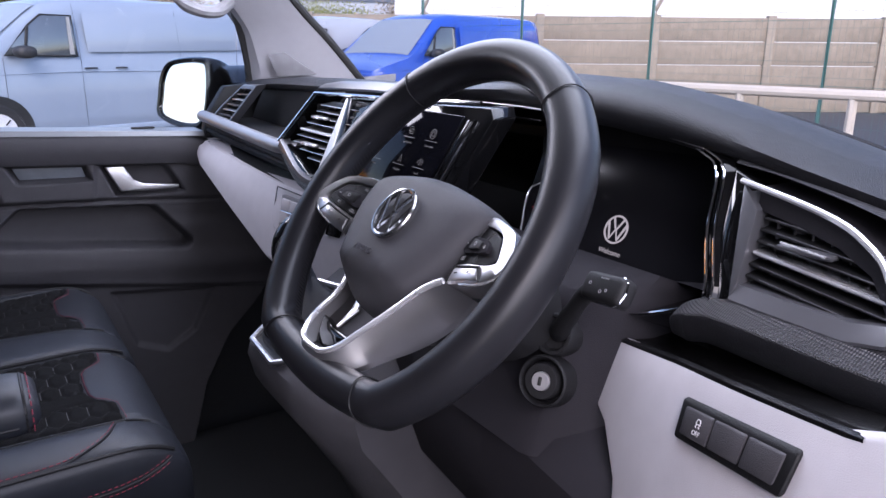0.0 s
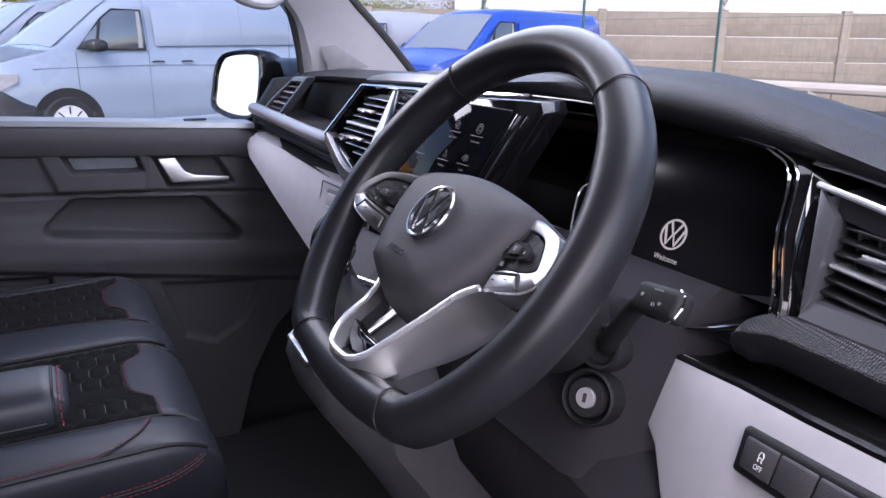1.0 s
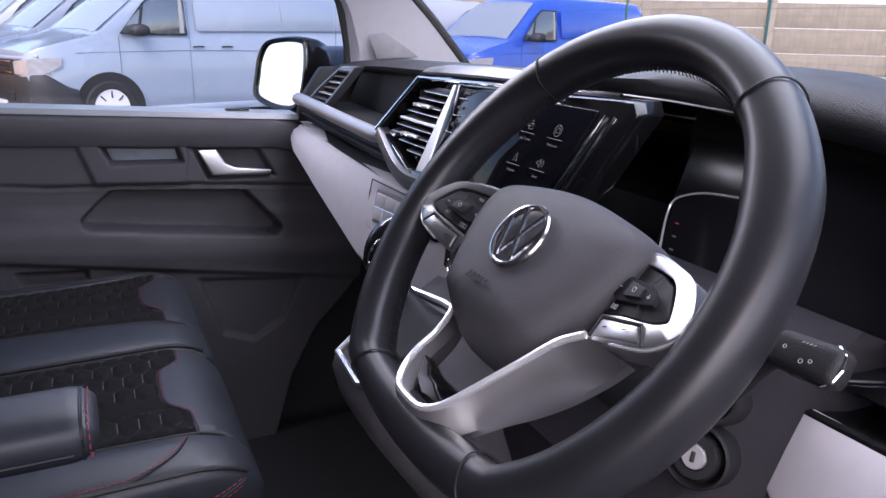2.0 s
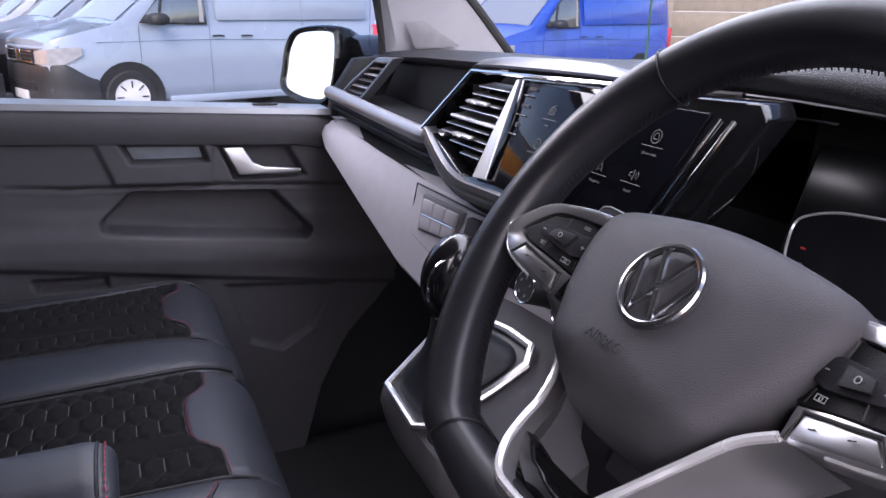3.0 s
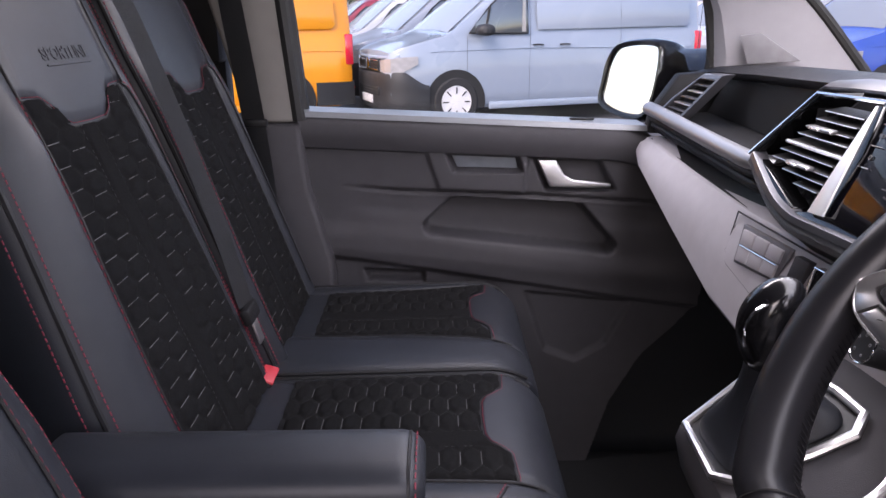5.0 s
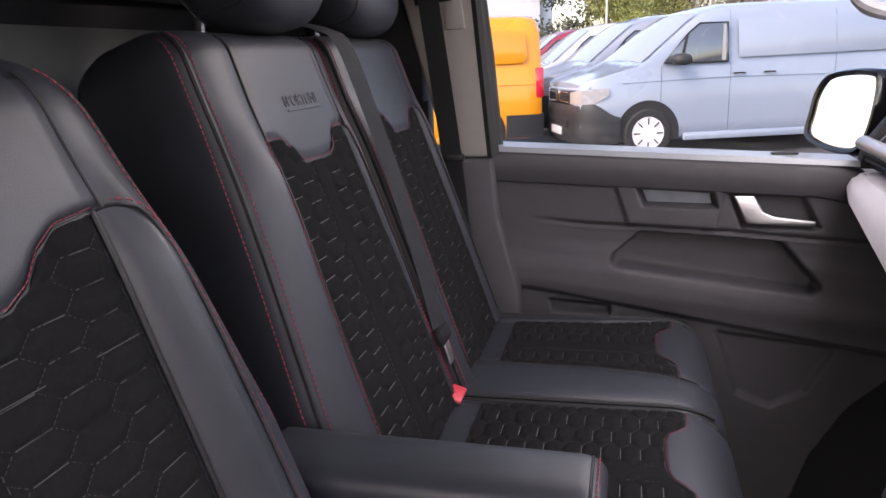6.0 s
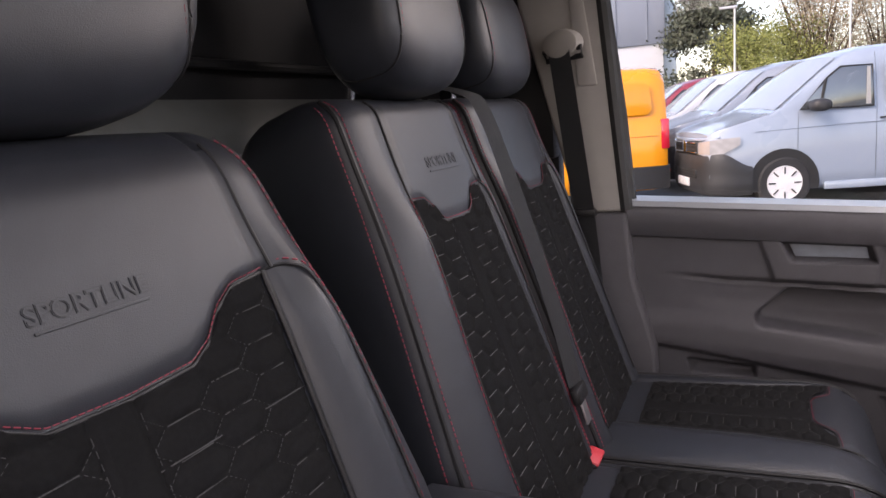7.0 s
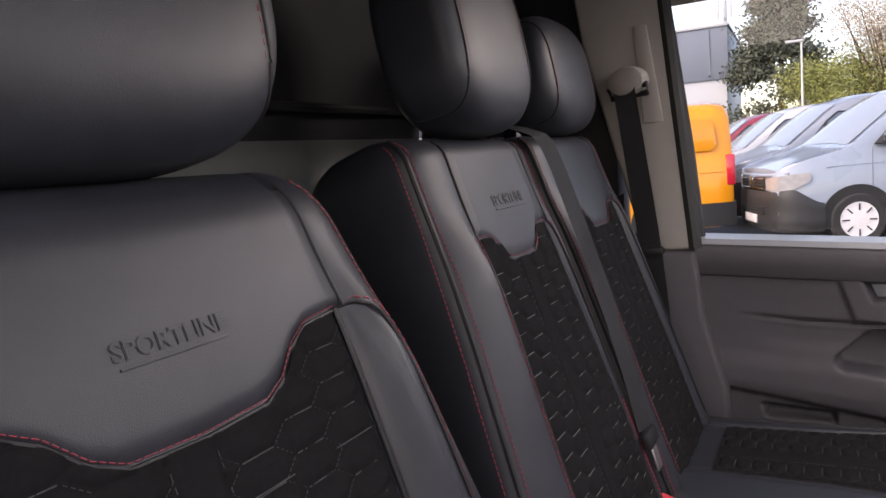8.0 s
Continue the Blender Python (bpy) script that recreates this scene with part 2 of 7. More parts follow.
WHEEL_SILVER = material("silver_wheel_cover", (0.62, 0.62, 0.63), 0.4, vary=0.05)
LAMP_GLASS = material("clear_headlamp", (0.34, 0.34, 0.35), 0.12, coat=1.0, vary=0.25, grain=14)
TAIL_RED = material("red_tail_lamp", (0.55, 0.01, 0.03), 0.15, coat=1.0)
CLADDING = material("pale_metal_cladding", (0.45, 0.47, 0.50), 0.5, vary=0.05)
DARK_CLADDING = material("blue_grey_cladding", (0.17, 0.20, 0.25), 0.5, vary=0.05)
BARK = material("bark", (0.09, 0.065, 0.05), 0.95, vary=0.35)
CONIFER = material("conifer_green", (0.085, 0.10, 0.07), 0.8, vary=0.2, island=0.35)
SPRING = material("yellow_green_leaf", (0.24, 0.26, 0.07), 0.7, vary=0.2, island=0.3)
TWIG = material("pale_twigs", (0.36, 0.29, 0.20), 0.9, vary=0.2, island=0.3)
COLUMN_PLASTIC = material("charcoal_column_plastic", (0.015, 0.014, 0.017), 0.75, bump=0.3, bump_size=1400, vary=0.1, spec=0.12)
LOCK_METAL = material("worn_lock_metal", (0.42, 0.41, 0.42), 0.35, metal=0.6, vary=0.1)
BULKHEAD_PAINT = material("dark_painted_steel", (0.150, 0.155, 0.150), 0.30, metal=0.5, vary=0.1, spec=0.7, coat=0.4)
# moulded word, set off by a tone darker than the cover
WORD_TONE = material("dark_word_tone", (0.028, 0.027, 0.031), 0.6, vary=0.1, spec=0.2)
AIRBAG_SKIN = material("grained_airbag_skin", (0.046, 0.045, 0.050), 0.55, bump=0.25, bump_size=1500, vary=0.1, spec=0.25)
KEY_PRINT = material("grey_key_print", (0.22, 0.22, 0.23), 0.6)
# woven look of the trim bands: two crossing sets of fine ridges
TEXTURED = material("woven_textured_trim", (0.045, 0.045, 0.050), 0.34)
_t = TEXTURED.node_tree
_n, _l = _t.nodes.new, _t.links.new
_co, _sep, _mul, _bp = _n("ShaderNodeTexCoord"), _n("ShaderNodeSeparateXYZ"), _n("ShaderNodeMath"), _n("ShaderNodeBump")
_l(_co.outputs["Object"], _sep.inputs[0])
_mul.operation = "MULTIPLY"
for _k, (_a, _b) in enumerate((("ADD", 1.0), ("SUBTRACT", 1.0))):
    _mix, _sc, _sin, _two = (_n("ShaderNodeMath") for _ in range(4))
    _mix.operation, _sc.operation, _sin.operation, _two.operation = _a, "MULTIPLY", "SINE", "MULTIPLY"
    _two.inputs[1].default_value = 1.4
    _l(_sep.outputs["Z"], _two.inputs[0])
    _l(_sep.outputs["Y"], _mix.inputs[0])
    _l(_two.outputs[0], _mix.inputs[1])
    _l(_mix.outputs[0], _sc.inputs[0])
    _sc.inputs[1].default_value = 1500
    _l(_sc.outputs[0], _sin.inputs[0])
    _l(_sin.outputs[0], _mul.inputs[_k])
_l(_mul.outputs[0], _bp.inputs["Height"])
_bp.inputs["Strength"].default_value, _bp.inputs["Distance"].default_value = 1.0, 0.0016
_l(_bp.outputs[0], _t.nodes["Principled BSDF"].inputs["Normal"])
GROOVE = material("pressed_shadow_gap", (0.009, 0.009, 0.010), 0.9, spec=0.08)
DISPLAY = material("smoked_display_glass", (0.009, 0.009, 0.011), 0.22, vary=0.05, spec=0.12)
BRIGHT_EDGE = material("bright_silver_edge", (0.72, 0.72, 0.74), 0.25, metal=0.7, vary=0.03)
EMBLEM = material("dark_chrome_emblem", (0.34, 0.34, 0.35), 0.16, metal=0.95, vary=0.03)
FAINT_THREAD = material("faint_grey_thread", (0.032, 0.032, 0.034), 0.8)
TRAY_PLASTIC = material("scuffed_gloss_black", (0.006, 0.006, 0.0065), 0.22, vary=0.4, grain=160, bump=0.10, bump_size=700)
# leather darkened to paint the shade round the embossed word
WORD_SHADE = material("word_shade_leather", (0.0085, 0.0096, 0.0125), 0.50, spec=0.27)
KNOB_GLOSS = material("worn_gloss_black", (0.006, 0.006, 0.007), 0.17, vary=0.1)
DIAL_FACE = material("dark_grey_dial_face", (0.020, 0.021, 0.023), 0.5, vary=0.1)

# ---- outside: ground, wall, fence, building, trees ----
bm = bmesh.new()
bmesh.ops.create_grid(bm, x_segments=40, y_segments=40, size=600)
solo("ground", bm, ASPHALT, "grey asphalt of the vehicle yard", kind="structure", space=ONE)

WALL_N, WALL_T = Vector((0.545, 0.84, 0)).normalized(), Vector((0.84, -0.545, 0)).normalized()
WALL_AT = WALL_N * 17.0


def wall_point(s, z, d=0.0):
    return WALL_AT + WALL_T * s + WALL_N * d + Vector((0, 0, z))


wall = thing("boundary_wall", wall_point(0, 0), "weathered buff concrete panel wall round the yard", "wall", kind="structure", space=ONE)
BAY = 2.6
for i in range(-1, 9):
    s = 2.2 + (i - 1) * BAY
    for k in range(4):
        z0 = k * 0.52
        c = wall_point(s + BAY / 2, z0 + 0.26)
        part("panel", box(c, (BAY - 0.16, 0.08, 0.505), 0.012, basis((0, 0, 0), WALL_T, WALL_N).to_3x3()), CONCRETE, wall)
    part("post", prism([wall_point(s - 0.09, 0, -0.1), wall_point(s + 0.09, 0, -0.1), wall_point(s + 0.09, 0, 0.08), wall_point(s - 0.09, 0, 0.08)], (0, 0, 2.12), 0.01), CONCRETE_POST, wall)
    if i % 2 == 0:
        part("crank_arm", tube([wall_point(s, 2.1), wall_point(s, 2.25), wall_point(s + 0.25, 2.75)], 0.045, 6), CONCRETE_POST, wall)

low_wall = thing("low_wall", wall_point(-4, 0), "pale rendered low wall beyond the vans", "wall", kind="structure", space=ONE)
part("wall", box(wall_point(-4.4, 0.88, 0.6), (7.6, 0.2, 1.76), 0.01, basis((0, 0, 0), WALL_T, WALL_N).to_3x3()), material("pale_render", (0.55, 0.51, 0.46), 0.9, grain=5), low_wall)

FENCE_A, FENCE_B = Vector((7.6, 12.4, 0)), Vector((10.6, -2.0, 0))
fence = thing("mesh_fence", (9.2, 5.5, 0), "green steel posts of a wire mesh fence", "fence", space=ONE)
for k in range(7):
    p = FENCE_A.lerp(FENCE_B, k / 6)
    q = p + Vector((0, 0, 2.55))
    part("post", tube([p, q, q + Vector((0.12, 0.06, 0.28))], 0.035, 8), GREEN_STEEL, fence)
for z in (0.15, 0.95, 1.75, 2.5):
    part("wire", tube([FENCE_A + Vector((0, 0, z)), FENCE_B + Vector((0, 0, z))], 0.0032, 5), GREEN_STEEL, fence)
mesh = [tube([FENCE_A + Vector((0, 0, z)), FENCE_B + Vector((0, 0, z))], 0.0016, 4) for z in np.arange(0.25, 2.5, 0.2)]
mesh += [tube([FENCE_A.lerp(FENCE_B, f) + Vector((0, 0, 0.1)), FENCE_A.lerp(FENCE_B, f) + Vector((0, 0, 2.5))], 0.0014, 4) for f in np.linspace(0, 1, 200)]
tagged(part("wire_mesh", join(*mesh), GREEN_STEEL, fence), kind="stuff")
barrier = thing("barrier_rail", (6.9, 4.6, 0), "cream painted steel barrier rail on short posts", "barrier", space=ONE)
RAIL_A, RAIL_B = Vector((6.1, 8.4, 0)), Vector((7.25, 2.4, 0))
part("rail", tube([RAIL_A.lerp(RAIL_B, 0.40) + Vector((0, 0, 0.98)), RAIL_B + Vector((0, 0, 0.98))], 0.055, 10), PALE_STEEL, barrier)
for k in range(4):
    p = RAIL_A.lerp(RAIL_B, 0.43 + 0.178 * k)
    part("post", tube([p, p + Vector((0, 0, 0.96))], 0.045, 8), PALE_STEEL, barrier)


def shed(name, at, size, turn, label, top, low):
    t = thing(name, at, label, "building", space=ONE)
    m = Matrix.Rotation(radians(turn), 3, "Z")
    w, d, h = size
    part("wall", box(Vector(at) + Vector((0, 0, h * 0.32)), (w, d, h * 0.64), 0.02, m), low, t)
    part("upper_cladding", box(Vector(at) + Vector((0, 0, h * 0.82)), (w + 0.2, d + 0.2, h * 0.36), 0.02, m), top, t)
    part("parapet", box(Vector(at) + Vector((0, 0, h + 0.06)), (w + 0.35, d + 0.35, 0.14), 0.02, m), low, t)
    for k in range(int(w / 1.5)):
        part("cladding_rib", box(Vector(at) + m @ Vector((-w / 2 + 0.75 + 1.5 * k, -d / 2 - 0.13, h * 0.82)), (0.06, 0.06, h * 0.34), 0, m), top, t)
    return t


shed("warehouse", (-12.0, 43, 0), (15, 10, 6.9), 2, "pale industrial unit with a blue-grey clad upper storey", DARK_CLADDING, CLADDING)
shed("white_building", (27, 21, 0), (26, 8, 6.2), -33, "white painted brick building behind the boundary wall", material("white_brick", (0.70, 0.68, 0.66), 0.9, grain=9, vary=0.15, bump=0.6, bump_size=12), material("white_brick_low", (0.66, 0.64, 0.62), 0.9, grain=9, vary=0.15))
shed("far_unit", (22, 62, 0), (26, 12, 7.5), -10, "distant blue-grey industrial building", DARK_CLADDING, CLADDING)


def pole(name, at, h, label, r=0.06):
    t = thing(name, at, label, "lamp post", space=ONE)
    a = Vector(at)
    part("post", tube([a, a + Vector((0, 0, h * 0.5)), a + Vector((0, 0, h))], [r, r * 0.85, r * 0.6], 8), SATIN, t)
    part("lamp_head", box(a + Vector((-0.25, 0, h + 0.03)), (0.7, 0.22, 0.1), 0.03), CLADDING, t)


pole("street_lamp", (-0.95, 34, 0), 5.2, "slim grey street lamp post with a flat head")
pole("street_lamp", (6.3, 38, 0), 7.5, "slim grey street lamp post with a flat head")
pole("street_lamp", (3.6, 37, 0), 6.8, "dark street lamp post with a small head")
mast = thing("phone_mast", (-5.2, 46, 0), "grey lattice phone mast above the warehouse", "mast", space=ONE)
part("mast_pole", tube([(-5.2, 46, 0), (-5.2, 46, 10.5)], 0.12, 8), CLADDING, mast)
for k in range(3):
    part("antenna", box((-5.2 + (k - 1) * 0.35, 45.8, 9.2), (0.2, 0.12, 1.6), 0.03), CLADDING, mast)


def leaf_cloud(rng, centres, count, size, squash=0.6):
    """Many small leaf-like faces round given centres (place, spread)."""
    verts, faces = [], []
    for k in range(count):
        (c, spread) = centres[rng.randrange(len(centres))]
        p = Vector(c) + Vector((rng.gauss(0, spread), rng.gauss(0, spread), rng.gauss(0, spread * squash)))
        a = Vector((rng.gauss(0, 1), rng.gauss(0, 1), rng.gauss(0, 1))).normalized() * size * rng.uniform(0.5, 1.3)
        b = a.cross(Vector((rng.gauss(0, 1), rng.gauss(0, 1), rng.gauss(0, 1)))).normalized() * size * rng.uniform(0.3, 0.7)
        i = len(verts)
        verts += [p - a, p + b, p + a, p - b]
        faces.append((i, i + 1, i + 2, i + 3))
    return verts, faces


def pydata(verts, faces):
    me = bpy.data.meshes.new("t")
    me.from_pydata(verts, [], faces)
    bm = bmesh.new()
    bm.from_mesh(me)
    bpy.data.meshes.remove(me)
    return bm


def conifer(at, h, seed, label):
    rng = random.Random(seed)
    t = thing("conifer_tree", at, label, "tree", space=ONE)
    a = Vector(at)
    part("trunk", tube([a, a + Vector((0.1, 0, h * 0.5)), a + Vector((0, 0, h))], [0.28, 0.17, 0.03], 8), BARK, t)
    centres = []
    for k in range(90):
        u = rng.random() ** 0.8
        z = h * (0.14 + 0.86 * u)
        r = (1 - u) * h * 0.23 * rng.uniform(0.5, 1.15) + 0.15
        w = rng.uniform(0, 2 * math.pi)
        tip = a + Vector((r * math.cos(w), r * math.sin(w), z - r * 0.15))
        part("limb", tube([a + Vector((0, 0, z)), tip], [0.05, 0.015], 5), BARK, t) if k % 4 == 0 else None
        centres.append((Vector((lerp(a.x, tip.x, 0.8), lerp(a.y, tip.y, 0.8), z - r * 0.1)), 0.16 + 0.14 * r))
    part("crown", pydata(*leaf_cloud(rng, centres, 30000, 0.12)), CONIFER, t)


def shrub(name, at, h, w, seed, leaf, label, count=14000, size=0.06):
    rng = random.Random(seed)
    t = thing(name, at, label, "tree", space=ONE)
    a = Vector(at)
    centres = []
    for k in range(26):
        ang, r = rng.uniform(0, 2 * math.pi), w * rng.uniform(0.1, 0.5)
        tip = a + Vector((r * math.cos(ang), r * math.sin(ang), h * rng.uniform(0.35, 1.0)))
        mid = a.lerp(tip, 0.5) + Vector((rng.gauss(0, 0.15), rng.gauss(0, 0.15), 0.1 * h))
        part("branch", tube([a, mid, tip], [0.07, 0.04, 0.012], 5), BARK, t)
        for f in (0.6, 0.85, 1.0):
            centres.append((mid.lerp(tip, f), 0.11 * w))
    part("crown", pydata(*leaf_cloud(rng, centres, count, size, 0.8)), leaf, t)


conifer((-2.0, 38, 0), 11.5, 3, "tall dark green conifer beyond the yard")
shrub("young_tree", (-0.6, 35.5, 0), 4.4, 3.2, 5, SPRING, "young tree in yellow-green spring leaf")
shrub("young_tree", (1.8, 40, 0), 5.2, 4.0, 6, SPRING, "young tree in yellow-green spring leaf")
shrub("bare_tree", (2.6, 39, 0), 7.8, 5.0, 7, TWIG, "pale bare tree with dense twigs", 22000, 0.05)
shrub("bare_tree", (5.8, 41, 0), 7.2, 5.2, 8, TWIG, "pale bare tree with dense twigs", 22000, 0.05)
shrub("bare_tree", (9.0, 40, 0), 6.0, 5.0, 9, TWIG, "pale bare tree with dense twigs", 22000, 0.05)
for k in range(7):
    shrub("hedge_bush", (10 + 3.2 * k, 40 - 2.4 * k, 0), 3.4, 4.2, 20 + k, SPRING if k % 3 else TWIG, "scrubby bush in early spring leaf beyond the wall", 11000, 0.07)


# ---- parked vans ----
def smooth_edge(v, a, c):
    f = min(1.0, max(0.0, (v - a) / (c - a)))
    return f * f * (3 - 2 * f)


def van(name, at, turn, paint, label, detail=True):
    t = thing(name, (0, 0, 0), label, "van", "vans parked in the yard", space=ONE)

    def ring(x, w, z0, z1, belt):
        """Half-round section of the body."""
        h = []
        top = max(z1, belt + 0.02)
        side = [(w * 0.93, z0), (w * 0.985, z0 + 0.06), (w, z0 + 0.22), (w, (z0 + belt) / 2), (w * 0.995, belt - 0.03), (w * 0.98, belt)]
        k = (top - belt) / 0.75
        side += [(w * (0.98 - 0.05 * k), lerp(belt, top, 0.35)), (w * (0.98 - 0.12 * k), lerp(belt, top, 0.75)), (w * (0.98 - 0.20 * k), lerp(belt, top, 0.93)), (w * (0.90 - 0.25 * k), top - 0.01), (w * 0.4, top + 0.015)]
        for y, z in side:
            h.append(Vector((x, y, z)))
        return h + [Vector((p.x, -p.y, p.z)) for p in reversed(h)]

    stations = [(2.46, 0.70, 0.34, 0.86, 0.84), (2.42, 0.82, 0.26, 1.00, 0.93), (2.30, 0.89, 0.24, 1.05, 0.98), (2.05, 0.935, 0.24, 1.12, 1.05), (1.72, 0.95, 0.24, 1.20, 1.12), (1.55, 0.952, 0.24, 1.28, 1.15),
                (1.25, 0.952, 0.24, 1.52, 1.17), (0.98, 0.952, 0.24, 1.73, 1.18), (0.75, 0.952, 0.24, 1.88, 1.19), (0.45, 0.952, 0.24, 1.95, 1.19), (0.0, 0.952, 0.24, 1.97, 1.20), (-1.2, 0.952, 0.24, 1.97, 1.20), (-2.2, 0.95, 0.24, 1.96, 1.20), (-2.38, 0.94, 0.26, 1.94, 1.20), (-2.44, 0.90, 0.30, 1.86, 1.20)]
    part("body", loft([ring(*s) for s in stations]), paint, t, angle=50)
    # windscreen and side glass lie 6 mm proud of the body
    scr = []
    for x, z, w in ((1.60, 1.262, 0.80), (1.25, 1.536, 0.755), (0.98, 1.746, 0.705), (0.80, 1.862, 0.66)):
        scr.append([Vector((x + 0.012, w * s, z + 0.012 - 0.03 * abs(s) ** 3)) for s in (-1, -0.7, -0.35, 0, 0.35, 0.7, 1)])
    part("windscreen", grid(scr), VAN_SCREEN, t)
    for sgn in (1, -1):
        def s3(x, z):
            k = max(0.0, (z - 1.19) / 0.78)
            return Vector((x, sgn * (0.957 - 0.055 * k - 0.07 * k * k), z))
        pane = [(1.36, 1.235), (0.48, 1.225), (0.48, 1.72), (0.86, 1.72), (1.02, 1.60)]
        part("side_window", prism([s3(*p) for p in pane], (0, sgn * 0.008, 0), 0.003), VAN_GLASS, t)
        fr = [s3(*p) + Vector((0, sgn * 0.006, 0)) for p in pane]
        part("window_seal", tube(fr, 0.012, 6, True), RUBBER, t)
        part("inner_pillar", prism([s3(x, z) + Vector((0, sgn * 0.0085, 0)) for x, z in ((0.575, 1.245), (0.515, 1.245), (0.505, 1.70), (0.545, 1.70))], (0, sgn * 0.002, 0)), CAB_GREY, t)
        part("pillar_post", tube([s3(1.12, 1.245) + Vector((0, sgn * 0.012, 0)), s3(1.04, 1.58) + Vector((0, sgn * 0.012, 0))], 0.018, 6), RUBBER, t)
        part("mirror", loft([[Vector((1.20 + 0.115 * f * math.cos(q) - 0.035 * abs(u - 0.5) * (u > 0.5), sgn * (0.985 + 0.25 * u), 1.275 + 0.075 * f * np.sign(math.sin(q)) * abs(math.sin(q)) ** 0.7)) for q in np.linspace(0, 2 * math.pi, 16, endpoint=False)] for u, f in ((-0.1, 0.35), (0.10, 0.45), (0.22, 0.85), (0.40, 1.0), (0.75, 1.0), (0.92, 0.85), (1.0, 0.5))]), BUMPER, t, "", 60)
        for x0, x1 in ((0.40, 0.24), (-0.02, -0.18)):
            part("door_handle", tube([(x0, sgn * 0.962, 1.07), (lerp(x0, x1, 0.5), sgn * 0.985, 1.075), (x1, sgn * 0.962, 1.07)], 0.014, 6, False, 0.8), BUMPER, t)
        for x, za, zb in ((0.44, 0.34, 1.93), (-1.02, 0.36, 1.90), (1.38, 0.62, 1.2)):
            pts = [s3(x, za), s3(x, 0.7), s3(x, 1.19), s3(x, lerp(1.19, zb, 0.4)), s3(x, lerp(1.19, zb, 0.7)), s3(x, zb * 0.97)] if zb > 1.3 else [s3(x, za), s3(x, zb)]
            part("panel_gap", tube([p + Vector((0, -sgn * 0.002, 0)) for p in pts], 0.0022, 5), BUMPER, t)
        part("side_crease", tube([(1.9, sgn * 0.945, 1.0), (0.5, sgn * 0.955, 1.03), (-2.3, sgn * 0.95, 1.0)], 0.006, 6), paint, t)
        part("sill", box((0.05, sgn * 0.93, 0.27), (2.0, 0.06, 0.10), 0.02), paint, t)
        part("pressed_panel", prism([s3(x, z) for x, z in ((0.33, 1.27), (-2.16, 1.30), (-2.22, 1.36), (-2.20, 1.70), (-2.10, 1.76), (0.33, 1.76))], (0, sgn * 0.002, 0), 0.0010), paint, t)
        part("headlamp", loft([[Vector((x, sgn * y, z)) for y, z in ((ya, za), (yb, za + 0.01), (yb, zb), (ya, zb - 0.01))] for x, ya, yb, za, zb in ((2.08, 0.93, 0.958, 0.84, 0.95), (2.28, 0.83, 0.925, 0.74, 0.94), (2.42, 0.60, 0.83, 0.73, 0.92), (2.475, 0.47, 0.66, 0.74, 0.90))]), LAMP_GLASS, t)
        part("tail_lamp", box((-2.40, sgn * 0.90, 1.02), (0.12, 0.10, 0.42), 0.02), TAIL_RED, t)
        for x in (1.544, -1.456):
            arch = [Vector((x + 0.43 * math.cos(w), sgn * 0.957, 0.34 + 0.43 * math.sin(w))) for w in np.linspace(-0.22, math.pi + 0.22, 18)]
            part("wheel_arch", prism(arch, (0, -sgn * 0.012, 0)), RUBBER, t)
            wh = part("tyre", lathe([(0.20, -0.10), (0.30, -0.105), (0.335, -0.08), (0.34, 0.0), (0.335, 0.07), (0.30, 0.10), (0.225, 0.104), (0.21, 0.08)], basis((x, sgn * 0.875, 0.34), (1, 0, 0), (0, 0, -sgn)), 32), TYRE, t)
            bmw = lathe([(0.03, 0.110), (0.10, 0.108), (0.19, 0.10), (0.215, 0.105), (0.218, 0.09)], basis((x, sgn * 0.875, 0.34), (1, 0, 0), (0, 0, -sgn)), 32)
            cover = part("wheel_cover", bmw, WHEEL_SILVER, wh, "silver wheel cover with dark slots")
            for k in range(8):
                w = 2 * math.pi * k / 8
                c = Vector((x, sgn * 0.982, 0.34)) + Vector((0.155 * math.cos(w), 0, 0.155 * math.sin(w)))
                part("slot", box(c, (0.085, 0.012, 0.016), 0.004, Matrix.Rotation(-w, 3, "Y")), RUBBER, wh)
    plan = smooth_path([Vector((x, y, 0)) for x, y in ((1.93, 0.962), (2.12, 0.955), (2.30, 0.905), (2.43, 0.77), (2.485, 0.52), (2.50, 0.2), (2.50, -0.2), (2.485, -0.52), (2.43, -0.77), (2.30, -0.905), (2.12, -0.955), (1.93, -0.962))], 3)
    rows = []
    for k, p in enumerate(plan):
        q = plan[min(k + 1, len(plan) - 1)] - plan[max(k - 1, 0)]
        out = Vector((-q.y, q.x, 0)).normalized()
        lift = 0.03 * smooth_edge(abs(p.y), 0.70, 0.90) - 0.19 * smooth_edge(2.34 - p.x, 0.0, 0.42)
        rows.append([p + out * d + Vector((0, 0, z)) for d, z in ((-0.05, 0.735 + lift), (0.002, 0.728 + lift), (0.014, 0.700 + lift), (0.022, 0.60 + lift * 0.5), (0.020, 0.52 + lift * 0.2), (0.016, 0.44), (0.022, 0.38), (0.016, 0.30), (-0.02, 0.22), (-0.10, 0.20))])
    part("front_bumper", grid(rows), BUMPER, t)
    part("grille", box((2.475, 0, 0.825), (0.05, 1.00, 0.17), 0.02), RUBBER, t)
    for k in range(4):
        part("grille_bar", box((2.503, 0, 0.762 + 0.042 * k), (0.014, 0.98, 0.012), 0.004), CHROME if k in (0, 3) else BUMPER, t)
